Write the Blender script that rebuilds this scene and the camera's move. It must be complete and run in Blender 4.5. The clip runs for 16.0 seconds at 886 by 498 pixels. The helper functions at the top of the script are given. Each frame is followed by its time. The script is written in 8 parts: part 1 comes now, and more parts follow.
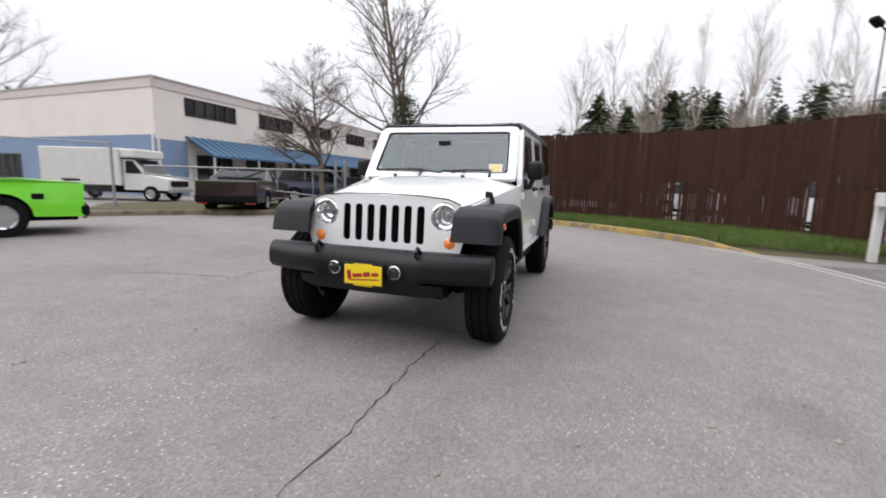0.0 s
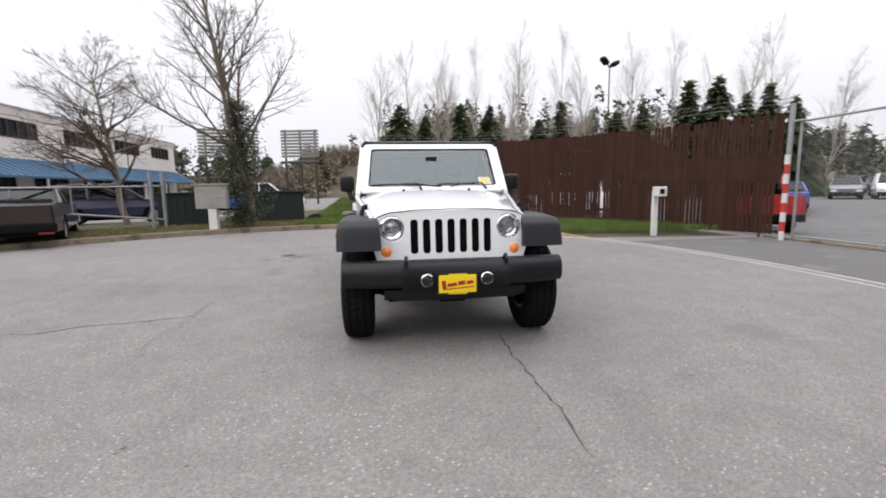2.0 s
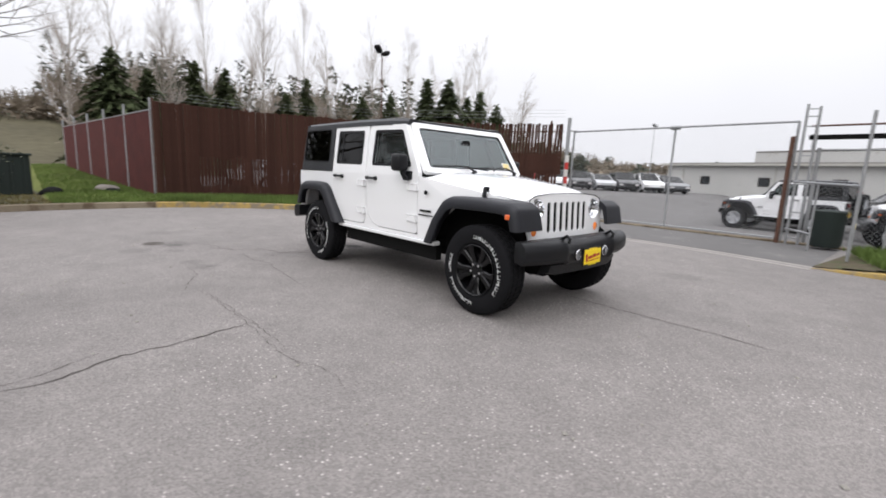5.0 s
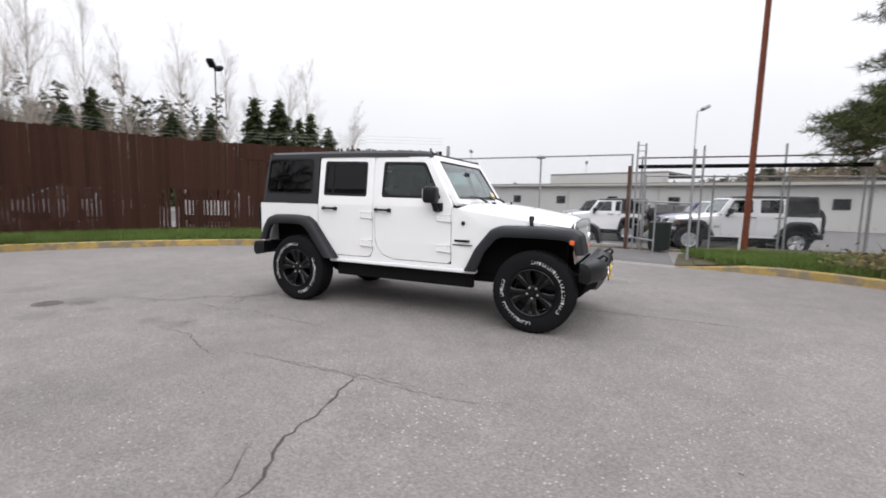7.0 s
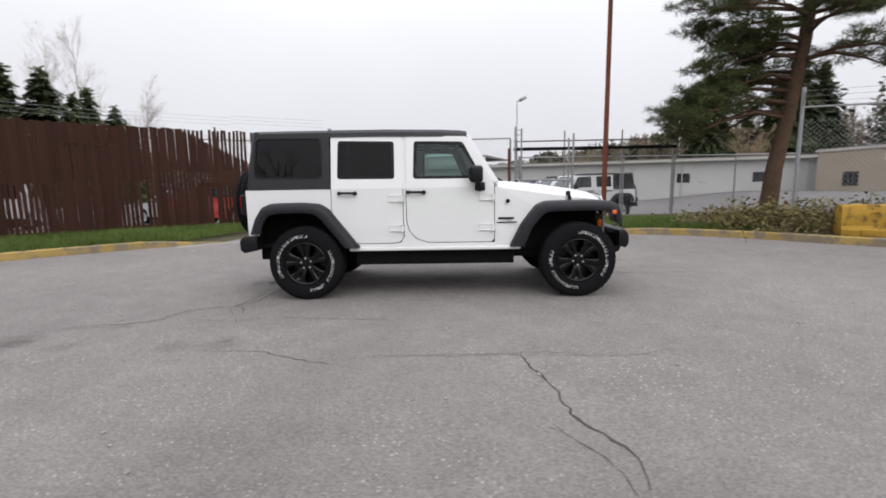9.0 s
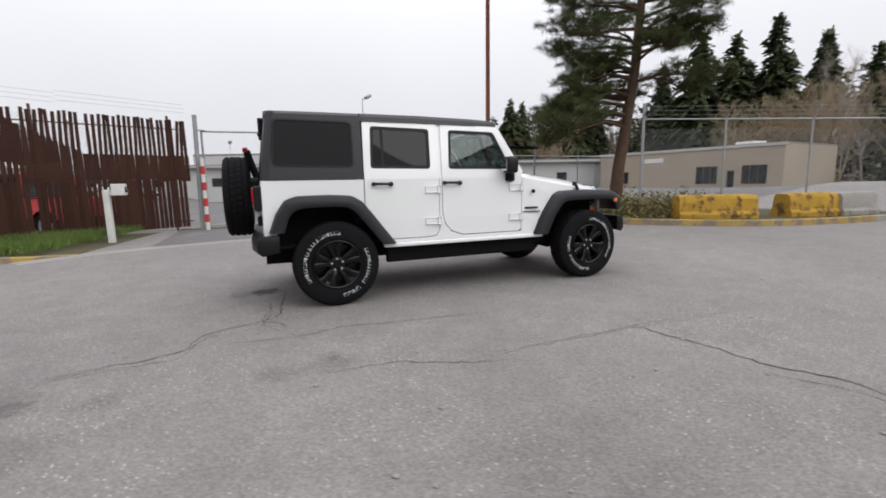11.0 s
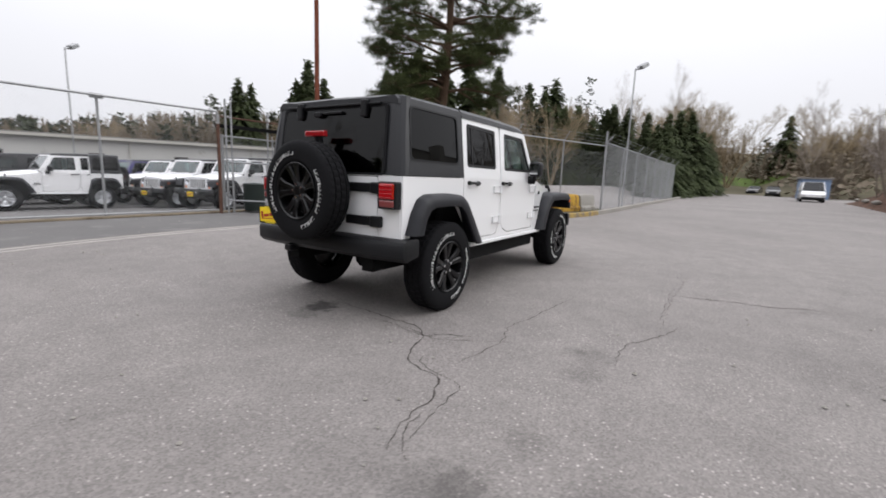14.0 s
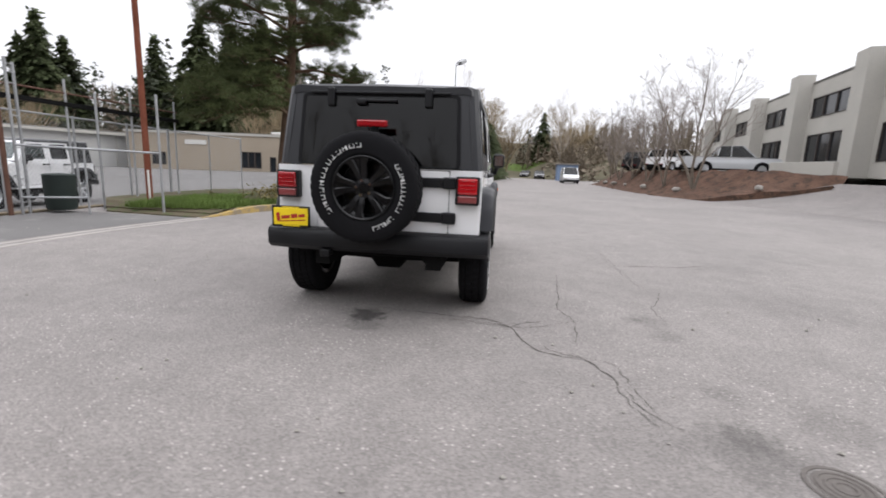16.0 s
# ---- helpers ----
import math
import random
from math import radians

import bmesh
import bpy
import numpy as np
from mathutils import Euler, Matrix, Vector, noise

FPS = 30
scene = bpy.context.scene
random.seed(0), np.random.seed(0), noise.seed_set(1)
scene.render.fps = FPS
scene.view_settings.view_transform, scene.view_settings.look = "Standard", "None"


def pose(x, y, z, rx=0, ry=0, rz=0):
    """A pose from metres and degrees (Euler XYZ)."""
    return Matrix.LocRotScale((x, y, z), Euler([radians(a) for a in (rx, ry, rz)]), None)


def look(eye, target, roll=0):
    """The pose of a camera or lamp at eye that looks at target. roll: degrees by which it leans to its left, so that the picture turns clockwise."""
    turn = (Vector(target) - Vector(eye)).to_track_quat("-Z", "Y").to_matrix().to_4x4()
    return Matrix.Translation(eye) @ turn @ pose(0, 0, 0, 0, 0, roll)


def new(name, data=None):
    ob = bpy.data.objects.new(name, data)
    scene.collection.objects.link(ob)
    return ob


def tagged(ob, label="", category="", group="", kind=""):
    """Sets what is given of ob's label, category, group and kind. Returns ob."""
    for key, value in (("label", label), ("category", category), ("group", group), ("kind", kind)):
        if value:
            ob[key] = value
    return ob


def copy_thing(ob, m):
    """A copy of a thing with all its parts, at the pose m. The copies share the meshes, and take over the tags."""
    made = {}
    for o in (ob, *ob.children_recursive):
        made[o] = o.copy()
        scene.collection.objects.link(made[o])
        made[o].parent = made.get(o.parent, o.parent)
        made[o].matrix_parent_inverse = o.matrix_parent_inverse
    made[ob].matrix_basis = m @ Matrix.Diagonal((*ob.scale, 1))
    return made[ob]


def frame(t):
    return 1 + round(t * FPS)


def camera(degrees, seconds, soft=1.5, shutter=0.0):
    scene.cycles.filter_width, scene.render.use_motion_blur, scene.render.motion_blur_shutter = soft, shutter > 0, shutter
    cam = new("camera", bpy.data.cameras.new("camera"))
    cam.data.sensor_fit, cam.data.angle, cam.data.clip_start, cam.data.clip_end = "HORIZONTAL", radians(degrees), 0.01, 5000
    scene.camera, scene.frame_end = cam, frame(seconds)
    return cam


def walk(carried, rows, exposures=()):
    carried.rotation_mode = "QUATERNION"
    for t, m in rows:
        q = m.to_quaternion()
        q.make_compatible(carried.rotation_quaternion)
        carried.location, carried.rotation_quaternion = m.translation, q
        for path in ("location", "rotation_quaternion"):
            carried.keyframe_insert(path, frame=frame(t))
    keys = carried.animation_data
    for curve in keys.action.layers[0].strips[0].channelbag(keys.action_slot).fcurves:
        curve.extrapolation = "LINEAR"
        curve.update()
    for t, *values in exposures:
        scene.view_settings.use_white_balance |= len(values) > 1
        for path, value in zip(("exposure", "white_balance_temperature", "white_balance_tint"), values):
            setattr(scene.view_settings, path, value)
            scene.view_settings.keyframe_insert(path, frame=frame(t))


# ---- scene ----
import mathutils

cam = camera(89.5, 16.0, 1.75, 0.4)
PATH = [
    (0, (4.788, 1.457, 1.2), (2.91, 0.836, 0.904), 1.7),
    (0.5, (5.064, 1.027, 1.221), (3.134, 0.654, 0.853), 1.3),
    (1, (5.222, 0.547, 1.223), (3.254, 0.341, 0.933), 0.9),
    (1.5, (5.345, 0.032, 1.273), (3.367, 0.053, 0.98), 1.7),
    (2, (5.362, -0.54, 1.262), (3.397, -0.279, 0.996), -0.9),
    (2.5, (5.253, -1.071, 1.242), (3.33, -0.626, 0.916), 1.9),
    (3, (5.127, -1.616, 1.234), (3.268, -0.964, 0.89), 2.6),
    (3.5, (4.906, -2.143, 1.228), (3.131, -1.267, 0.941), 1.3),
    (4, (4.722, -2.694, 1.235), (3.051, -1.633, 0.953), 0.8),
    (4.2, (4.623, -2.911, 1.245), (2.975, -1.82, 0.939), 1.5),
    (6.3, (3.14, -4.736, 1.271), (2.096, -3.055, 0.98), 1.1),
    (6.5, (2.973, -4.844, 1.294), (1.945, -3.151, 1.016), 1.3),
    (7, (2.447, -5.108, 1.292), (1.622, -3.3, 1.069), 1.2),
    (7.5, (1.892, -5.36, 1.29), (1.266, -3.473, 1.068), 1.5),
    (8, (1.308, -5.498, 1.235), (0.882, -3.56, 0.983), -0.0),
    (8.5, (0.721, -5.614, 1.238), (0.525, -3.644, 0.955), 0.6),
    (9, (0.124, -5.635, 1.222), (0.081, -3.656, 0.94), -1.0),
    (9.5, (-0.485, -5.634, 1.22), (-0.251, -3.657, 1.037), 0.6),
    (10, (-1.041, -5.536, 1.196), (-0.586, -3.6, 0.99), 1.9),
    (10.2, (-1.225, -5.474, 1.148), (-0.726, -3.554, 0.89), 1.1),
    (12.3, (-3.542, -4.303, 1.204), (-2.413, -2.678, 0.912), 0.8),
    (12.5, (-3.721, -4.149, 1.203), (-2.542, -2.567, 0.875), 1.6),
    (13, (-4.137, -3.777, 1.225), (-2.727, -2.404, 0.871), 2.0),
    (13.5, (-4.505, -3.379, 1.202), (-2.953, -2.166, 0.85), 1.8),
    (14, (-4.846, -2.978, 1.219), (-3.187, -1.91, 0.894), 2.2),
    (14.5, (-5.16, -2.548, 1.224), (-3.393, -1.697, 0.834), 2.3),
    (15, (-5.376, -2.056, 1.228), (-3.547, -1.364, 0.81), 0.8),
    (15.5, (-5.524, -1.539, 1.221), (-3.609, -1.117, 0.831), 3.0),
    (16, (-5.564, -0.974, 1.21), (-3.611, -0.729, 0.856), 2.2),
]
walk(cam, [(t, look(eye, target, roll)) for t, eye, target, roll in PATH],
     [(0, 0.16), (0.5, -0.02), (1.0, 0.1), (2.0, 0.18), (3.5, 0.17), (7.0, 0.14), (8.0, 0.0), (9.0, -0.04), (10.2, -0.04), (12.5, 0.0), (13.5, 0.07), (14.5, 0.1), (15.5, 0.24), (16, 0.34)])

# ---- light: a bright overcast sky, lighter towards the zenith ----
world = bpy.data.worlds.new("overcast_sky")
scene.world = world
world.use_nodes = True
wn, wl = world.node_tree.nodes, world.node_tree.links
wn.clear()
w_out, w_bg = wn.new("ShaderNodeOutputWorld"), wn.new("ShaderNodeBackground")
w_sky = wn.new("ShaderNodeTexSky")
w_sky.sky_type, w_sky.sun_disc = "NISHITA", False
w_sky.sun_elevation, w_sky.sun_rotation = radians(34), radians(150)
w_sky.dust_density = 4.0
w_grey = wn.new("ShaderNodeHueSaturation")
w_grey.inputs["Saturation"].default_value, w_grey.inputs["Value"].default_value = 0.2, 0.06
w_tc, w_sep = wn.new("ShaderNodeTexCoord"), wn.new("ShaderNodeSeparateXYZ")
w_ramp = wn.new("ShaderNodeMapRange")
w_ramp.inputs["From Min"].default_value, w_ramp.inputs["From Max"].default_value = 0.0, 1.0
w_ramp.inputs["To Min"].default_value, w_ramp.inputs["To Max"].default_value = 0.85, 2.6
w_cloud = wn.new("ShaderNodeTexNoise")
w_cloud.inputs["Scale"].default_value, w_cloud.inputs["Detail"].default_value = 2.2, 4.0
w_cl = wn.new("ShaderNodeMapRange")
w_cl.inputs["To Min"].default_value, w_cl.inputs["To Max"].default_value = 0.93, 1.07
w_mul = wn.new("ShaderNodeMath")
w_mul.operation = "MULTIPLY"
w_tint = wn.new("ShaderNodeVectorMath")
w_tint.operation = "SCALE"
w_tint.inputs[0].default_value = (0.966, 0.972, 1.03)
w_mix = wn.new("ShaderNodeMix")
w_mix.data_type = "RGBA"
w_mix.inputs["Factor"].default_value = 0.95
wl.new(w_tc.outputs["Generated"], w_sep.inputs[0])
wl.new(w_tc.outputs["Generated"], w_cloud.inputs["Vector"])
w_pow = wn.new("ShaderNodeMath")
w_pow.operation, w_pow.inputs[1].default_value, w_pow.use_clamp = "POWER", 1.8, True
wl.new(w_sep.outputs["Z"], w_pow.inputs[0])
wl.new(w_pow.outputs[0], w_ramp.inputs["Value"])
wl.new(w_cloud.outputs["Fac"], w_cl.inputs["Value"])
wl.new(w_ramp.outputs[0], w_mul.inputs[0])
wl.new(w_cl.outputs[0], w_mul.inputs[1])
wl.new(w_mul.outputs[0], w_tint.inputs["Scale"])
wl.new(w_sky.outputs[0], w_grey.inputs["Color"])
wl.new(w_grey.outputs[0], w_mix.inputs["A"])
wl.new(w_tint.outputs[0], w_mix.inputs["B"])
wl.new(w_mix.outputs["Result"], w_bg.inputs["Color"])
wl.new(w_bg.outputs[0], w_out.inputs["Surface"])
w_bg.inputs["Strength"].default_value = 1.0
sun = new("sun", bpy.data.lights.new("sun", "SUN"))
sun.data.energy, sun.data.angle, sun.data.color = 0.95, radians(45), (1.0, 0.98, 0.96)
sun.matrix_world = look((5, -8.5, 6.6), (0, 0, 0))
scene.view_settings.exposure = -0.02

# ---- materials ----
def surface(name, color, rough=0.5, metal=0.0, var=0.15, scale=2.0, fine=45.0, bump=0.08, coat=0.0, dirt=None, dirt_at=0.62, spread=0.0, depth=0.004, spec=None):
    """A procedural surface: two scales of variation in colour and roughness, fine relief, and blotches of dirt where given."""
    if spec is None:
        spec = 0.12 if rough >= 0.8 else 0.5
    m = bpy.data.materials.new(name)
    m.use_nodes = True
    nt = m.node_tree
    b = nt.nodes["Principled BSDF"]
    tc = nt.nodes.new("ShaderNodeTexCoord")
    n1, n2 = nt.nodes.new("ShaderNodeTexNoise"), nt.nodes.new("ShaderNodeTexNoise")
    n1.inputs["Scale"].default_value, n1.inputs["Detail"].default_value = scale, 5.0
    n2.inputs["Scale"].default_value, n2.inputs["Detail"].default_value = fine, 3.0
    for n in (n1, n2):
        nt.links.new(tc.outputs["Object"], n.inputs["Vector"])
    add = nt.nodes.new("ShaderNodeMath")
    add.operation = "MULTIPLY_ADD"
    add.inputs[1].default_value = 0.6
    nt.links.new(n1.outputs["Fac"], add.inputs[0])
    half = nt.nodes.new("ShaderNodeMath")
    half.operation, half.inputs[1].default_value = "MULTIPLY", 0.4
    nt.links.new(n2.outputs["Fac"], half.inputs[0])
    nt.links.new(half.outputs[0], add.inputs[2])
    fac = add.outputs[0]
    if spread:
        info = nt.nodes.new("ShaderNodeObjectInfo")
        sh = nt.nodes.new("ShaderNodeMath")
        sh.operation, sh.inputs[1].default_value = "MULTIPLY_ADD", spread
        nt.links.new(info.outputs["Random"], sh.inputs[0])
        off = nt.nodes.new("ShaderNodeMath")
        off.operation, off.inputs[1].default_value = "SUBTRACT", spread / 2
        nt.links.new(fac, off.inputs[0])
        nt.links.new(off.outputs[0], sh.inputs[2])
        fac = sh.outputs[0]
    ramp = nt.nodes.new("ShaderNodeValToRGB")
    lo, hi = ramp.color_ramp.elements
    lo.position, hi.position = 0.25, 0.75
    lo.color = (*[c * (1 - var) for c in color], 1)
    hi.color = (*[min(1, c * (1 + var)) for c in color], 1)
    nt.links.new(fac, ramp.inputs[0])
    out = ramp.outputs[0]
    if dirt:
        nd = nt.nodes.new("ShaderNodeTexNoise")
        nd.inputs["Scale"].default_value, nd.inputs["Detail"].default_value, nd.inputs["Roughness"].default_value = scale * 2.3, 8.0, 0.65
        nt.links.new(tc.outputs["Object"], nd.inputs["Vector"])
        th = nt.nodes.new("ShaderNodeMapRange")
        th.inputs["From Min"].default_value, th.inputs["From Max"].default_value = dirt_at, dirt_at + 0.12
        nt.links.new(nd.outputs["Fac"], th.inputs["Value"])
        mx = nt.nodes.new("ShaderNodeMix")
        mx.data_type = "RGBA"
        nt.links.new(th.outputs[0], mx.inputs["Factor"])
        nt.links.new(out, mx.inputs["A"])
        mx.inputs["B"].default_value = (*dirt, 1)
        out = mx.outputs["Result"]
    nt.links.new(out, b.inputs["Base Color"])
    rr = nt.nodes.new("ShaderNodeMapRange")
    rr.inputs["To Min"].default_value, rr.inputs["To Max"].default_value = max(0.02, rough - 0.08), min(1, rough + 0.08)
    nt.links.new(n1.outputs["Fac"], rr.inputs["Value"])
    nt.links.new(rr.outputs[0], b.inputs["Roughness"])
    b.inputs["Metallic"].default_value, b.inputs["Coat Weight"].default_value, b.inputs["Specular IOR Level"].default_value = metal, coat, spec
    if bump:
        bp = nt.nodes.new("ShaderNodeBump")
        bp.inputs["Strength"].default_value, bp.inputs["Distance"].default_value = bump, depth
        nt.links.new(n2.outputs["Fac"], bp.inputs["Height"])
        nt.links.new(bp.outputs[0], b.inputs["Normal"])
    return m


def glass(name, tint=(0.8, 0.88, 0.85), rough=0.0, dark=0.0, gloss_low=0.04):
    """Thin window glass: a glossy coat over a tinted see-through sheet."""
    m = bpy.data.materials.new(name)
    m.use_nodes = True
    nt = m.node_tree
    nt.nodes.clear()
    out, mix = nt.nodes.new("ShaderNodeOutputMaterial"), nt.nodes.new("ShaderNodeMixShader")
    clear, gloss = nt.nodes.new("ShaderNodeBsdfTransparent"), nt.nodes.new("ShaderNodeBsdfGlossy")
    facing = nt.nodes.new("ShaderNodeLayerWeight")
    facing.inputs["Blend"].default_value = 0.5
    power = nt.nodes.new("ShaderNodeMath")
    power.operation, power.inputs[1].default_value = "POWER", 5.0
    fres = nt.nodes.new("ShaderNodeMath")
    fres.operation, fres.inputs[1].default_value, fres.inputs[2].default_value = "MULTIPLY_ADD", 0.95, gloss_low
    nt.links.new(facing.outputs["Facing"], power.inputs[0])
    nt.links.new(power.outputs[0], fres.inputs[0])
    clear.inputs["Color"].default_value = (*[c * (1 - dark) for c in tint], 1)
    gloss.inputs["Roughness"].default_value = rough
    nt.links.new(fres.outputs[0], mix.inputs[0])
    nt.links.new(clear.outputs[0], mix.inputs[1])
    nt.links.new(gloss.outputs[0], mix.inputs[2])
    nt.links.new(mix.outputs[0], out.inputs["Surface"])
    return m


def lens(name, color, glow=0.0):
    m = bpy.data.materials.new(name)
    m.use_nodes = True
    b = m.node_tree.nodes["Principled BSDF"]
    b.inputs["Base Color"].default_value = (*color, 1)
    b.inputs["Roughness"].default_value, b.inputs["Coat Weight"].default_value = 0.12, 1.0
    if glow:
        b.inputs["Emission Color"].default_value = (*color, 1)
        b.inputs["Emission Strength"].default_value = glow
    return m


# ---- mesh tools ----
def part(name, bm, material, parent=None, label="", smooth=False, keep=False):
    """Links a bmesh as one mesh object under a thing or a part."""
    me = bpy.data.meshes.new(name)
    bmesh.ops.recalc_face_normals(bm, faces=bm.faces)
    bm.to_mesh(me)
    if not keep:
        bm.free()
    for m in material if isinstance(material, (list, tuple)) else [material]:
        me.materials.append(m)
    if smooth:
        me.shade_smooth()
        me.set_sharp_from_angle(angle=radians(smooth if smooth is not True else 35))
    ob = new(name, me)
    ob.parent = parent
    if label:
        ob["label"] = label
    return ob


def raw(name, verts, faces, material, parent=None, label="", smooth=False):
    me = bpy.data.meshes.new(name)
    me.from_pydata([tuple(v) for v in verts], [], faces)
    for m in material if isinstance(material, (list, tuple)) else [material]:
        me.materials.append(m)
    if smooth:
        me.shade_smooth()
    ob = new(name, me)
    ob.parent = parent
    if label:
        ob["label"] = label
    return ob


def thing(name, label, category, at=None, group=""):
    ob = new(name)
    ob.empty_display_size = 0.2
    if at is not None:
        ob.matrix_world = at
    return tagged(ob, label, category, group)


def box(bm, x0, x1, y0, y1, z0, z1, bevel=0.0, seg=2, m=None):
    """A box, with rounded edges where bevel is given."""
    t = bmesh.new()
    bmesh.ops.create_cube(t, size=1.0)
    for v in t.verts:
        v.co = Vector(((x0 + x1) / 2 + v.co.x * (x1 - x0), (y0 + y1) / 2 + v.co.y * (y1 - y0), (z0 + z1) / 2 + v.co.z * (z1 - z0)))
    if bevel:
        bmesh.ops.bevel(t, geom=list(t.edges), offset=bevel, segments=seg, profile=0.5, affect="EDGES")
    if m is not None:
        bmesh.ops.transform(t, matrix=m, verts=t.verts)
    merge(bm, t)
    return bm


def merge(bm, t):
    at = {v: bm.verts.new(v.co) for v in t.verts}
    for f in t.faces:
        g = bm.faces.new([at[v] for v in f.verts])
        g.material_index, g.smooth = f.material_index, f.smooth
    t.free()


def loft(bm, rings, closed=True, caps=True, loop=False):
    """Skins rings of points, one after the other."""
    rows = [[bm.verts.new(Vector(p)) for p in r] for r in rings]
    n = len(rows[0])
    for i in range(len(rows) if loop else len(rows) - 1):
        a, b = rows[i], rows[(i + 1) % len(rows)]
        for j in range(n if closed else n - 1):
            k = (j + 1) % n
            bm.faces.new((a[j], a[k], b[k], b[j]))
    if caps and closed and not loop:
        bm.faces.new(list(reversed(rows[0])))
        bm.faces.new(rows[-1])
    return bm


def lathe(bm, profile, n=32, axis="y", at=(0, 0, 0), loop=False):
    """Turns a profile of (radius, along) round an axis."""
    rings = []
    for i in range(n):
        a = 2 * math.pi * i / n
        ring = []
        for r, h in profile:
            c, s = r * math.cos(a), r * math.sin(a)
            p = {"y": (c, h, s), "x": (h, c, s), "z": (c, s, h)}[axis]
            ring.append(Vector(p) + Vector(at))
        rings.append(ring)
    return loft(bm, rings, closed=loop, caps=False, loop=True)


def disc(bm, r, h, n=24, axis="y", at=(0, 0, 0)):
    pts = []
    for i in range(n):
        a = 2 * math.pi * i / n
        c, s = r * math.cos(a), r * math.sin(a)
        pts.append(Vector({"y": (c, h, s), "x": (h, c, s), "z": (c, s, h)}[axis]) + Vector(at))
    bm.faces.new([bm.verts.new(p) for p in pts])


def tube(bm, pts, radii, n=6, caps=True):
    """A round bar along points."""
    rings = []
    pts = [Vector(p) for p in pts]
    if not isinstance(radii, (list, tuple)):
        radii = [radii] * len(pts)
    for i, p in enumerate(pts):
        d = (pts[min(i + 1, len(pts) - 1)] - pts[max(i - 1, 0)]).normalized()
        u = d.cross(Vector((0, 0, 1)) if abs(d.z) < 0.9 else Vector((1, 0, 0))).normalized()
        w = d.cross(u)
        rings.append([p + (u * math.cos(2 * math.pi * k / n) + w * math.sin(2 * math.pi * k / n)) * radii[i] for k in range(n)])
    return loft(bm, rings, True, caps)


def cut(loop, kinks):
    """Adds a point to a loop wherever it crosses one of the levels in kinks."""
    out = []
    for (a, b), (c, d) in zip(loop, list(loop[1:]) + [loop[0]]):
        out.append((a, b))
        for v in sorted((k for k in kinks if min(b, d) + 1e-4 < k < max(b, d) - 1e-4), reverse=d < b):
            out.append((a + (c - a) * (v - b) / (d - b), v))
    return out


def panel(bm, outer, holes, d0, d1, place, kinks=()):
    """A flat sheet with openings right through it, d0 to d1 deep; place(u, v, d) puts it in space."""
    loops = [cut(outer, kinks), *[cut(h, kinks) for h in holes]]
    flat = [Vector((u, v, 0)) for l in loops for u, v in l]
    tris = mathutils.geometry.tessellate_polygon([[Vector((u, v, 0)) for u, v in l] for l in loops])
    if kinks:
        t = bmesh.new()
        vs = [t.verts.new(p) for p in flat]
        for tri in tris:
            if len(set(tri)) == 3:
                t.faces.new([vs[i] for i in tri])
        for v in kinks:
            bmesh.ops.bisect_plane(t, geom=list(t.verts) + list(t.edges) + list(t.faces), dist=1e-5, plane_co=(0, v, 0), plane_no=(0, 1, 0))
        bmesh.ops.remove_doubles(t, verts=t.verts, dist=1e-5)
        sheets = []
        for d, flip in ((d0, False), (d1, True)):
            at = {v: bm.verts.new(place(v.co.x, v.co.y, d)) for v in t.verts}
            for f in t.faces:
                vv = [at[v] for v in f.verts]
                bm.faces.new(vv[::-1] if flip else vv)
            sheets.append((at, d))
        for e in t.edges:
            if len(e.link_faces) == 1:
                a, b = e.verts
                bm.faces.new((sheets[0][0][a], sheets[0][0][b], sheets[1][0][b], sheets[1][0][a]))
        t.free()
        return bm
    front = [bm.verts.new(place(p.x, p.y, d0)) for p in flat]
    back = [bm.verts.new(place(p.x, p.y, d1)) for p in flat]
    for a, b, c in tris:
        if len({a, b, c}) == 3:
            bm.faces.new((front[a], front[b], front[c]))
            bm.faces.new((back[c], back[b], back[a]))
    k = 0
    for l in loops:
        n = len(l)
        for i in range(n):
            a, b = k + i, k + (i + 1) % n
            bm.faces.new((front[a], front[b], back[b], back[a]))
        k += n
    return bm


def rounded(pts, r, n=4):
    """A polygon with its corners rounded; r may be one radius or a radius each."""
    out = []
    k = len(pts)
    for i, p in enumerate(pts):
        ri = r[i] if isinstance(r, (list, tuple)) else r
        p, a, b = Vector(p), Vector(pts[i - 1]), Vector(pts[(i + 1) % k])
        if not ri:
            out.append(tuple(p))
            continue
        u, v = (a - p), (b - p)
        q = min(ri, u.length * 0.45, v.length * 0.45)
        s, e = p + u.normalized() * q, p + v.normalized() * q
        for j in range(n + 1):
            t = j / n
            out.append(tuple((1 - t) ** 2 * s + 2 * t * (1 - t) * p + t * t * e))
    return out


def strip_along(bm, pts, section, closed=False):
    """Sweeps a section of (outwards, up) along a ground line, mitred at the bends."""
    rings = []
    n = len(pts)
    for i, p in enumerate(pts):
        p = Vector(p)
        a = Vector(pts[max(i - 1, 0)])
        b = Vector(pts[min(i + 1, n - 1)])
        d = (b - a)
        d.z = 0
        d.normalize()
        side = Vector((-d.y, d.x, 0))
        rings.append([p + side * s + Vector((0, 0, h)) for s, h in section])
    return loft(bm, rings, True, True)


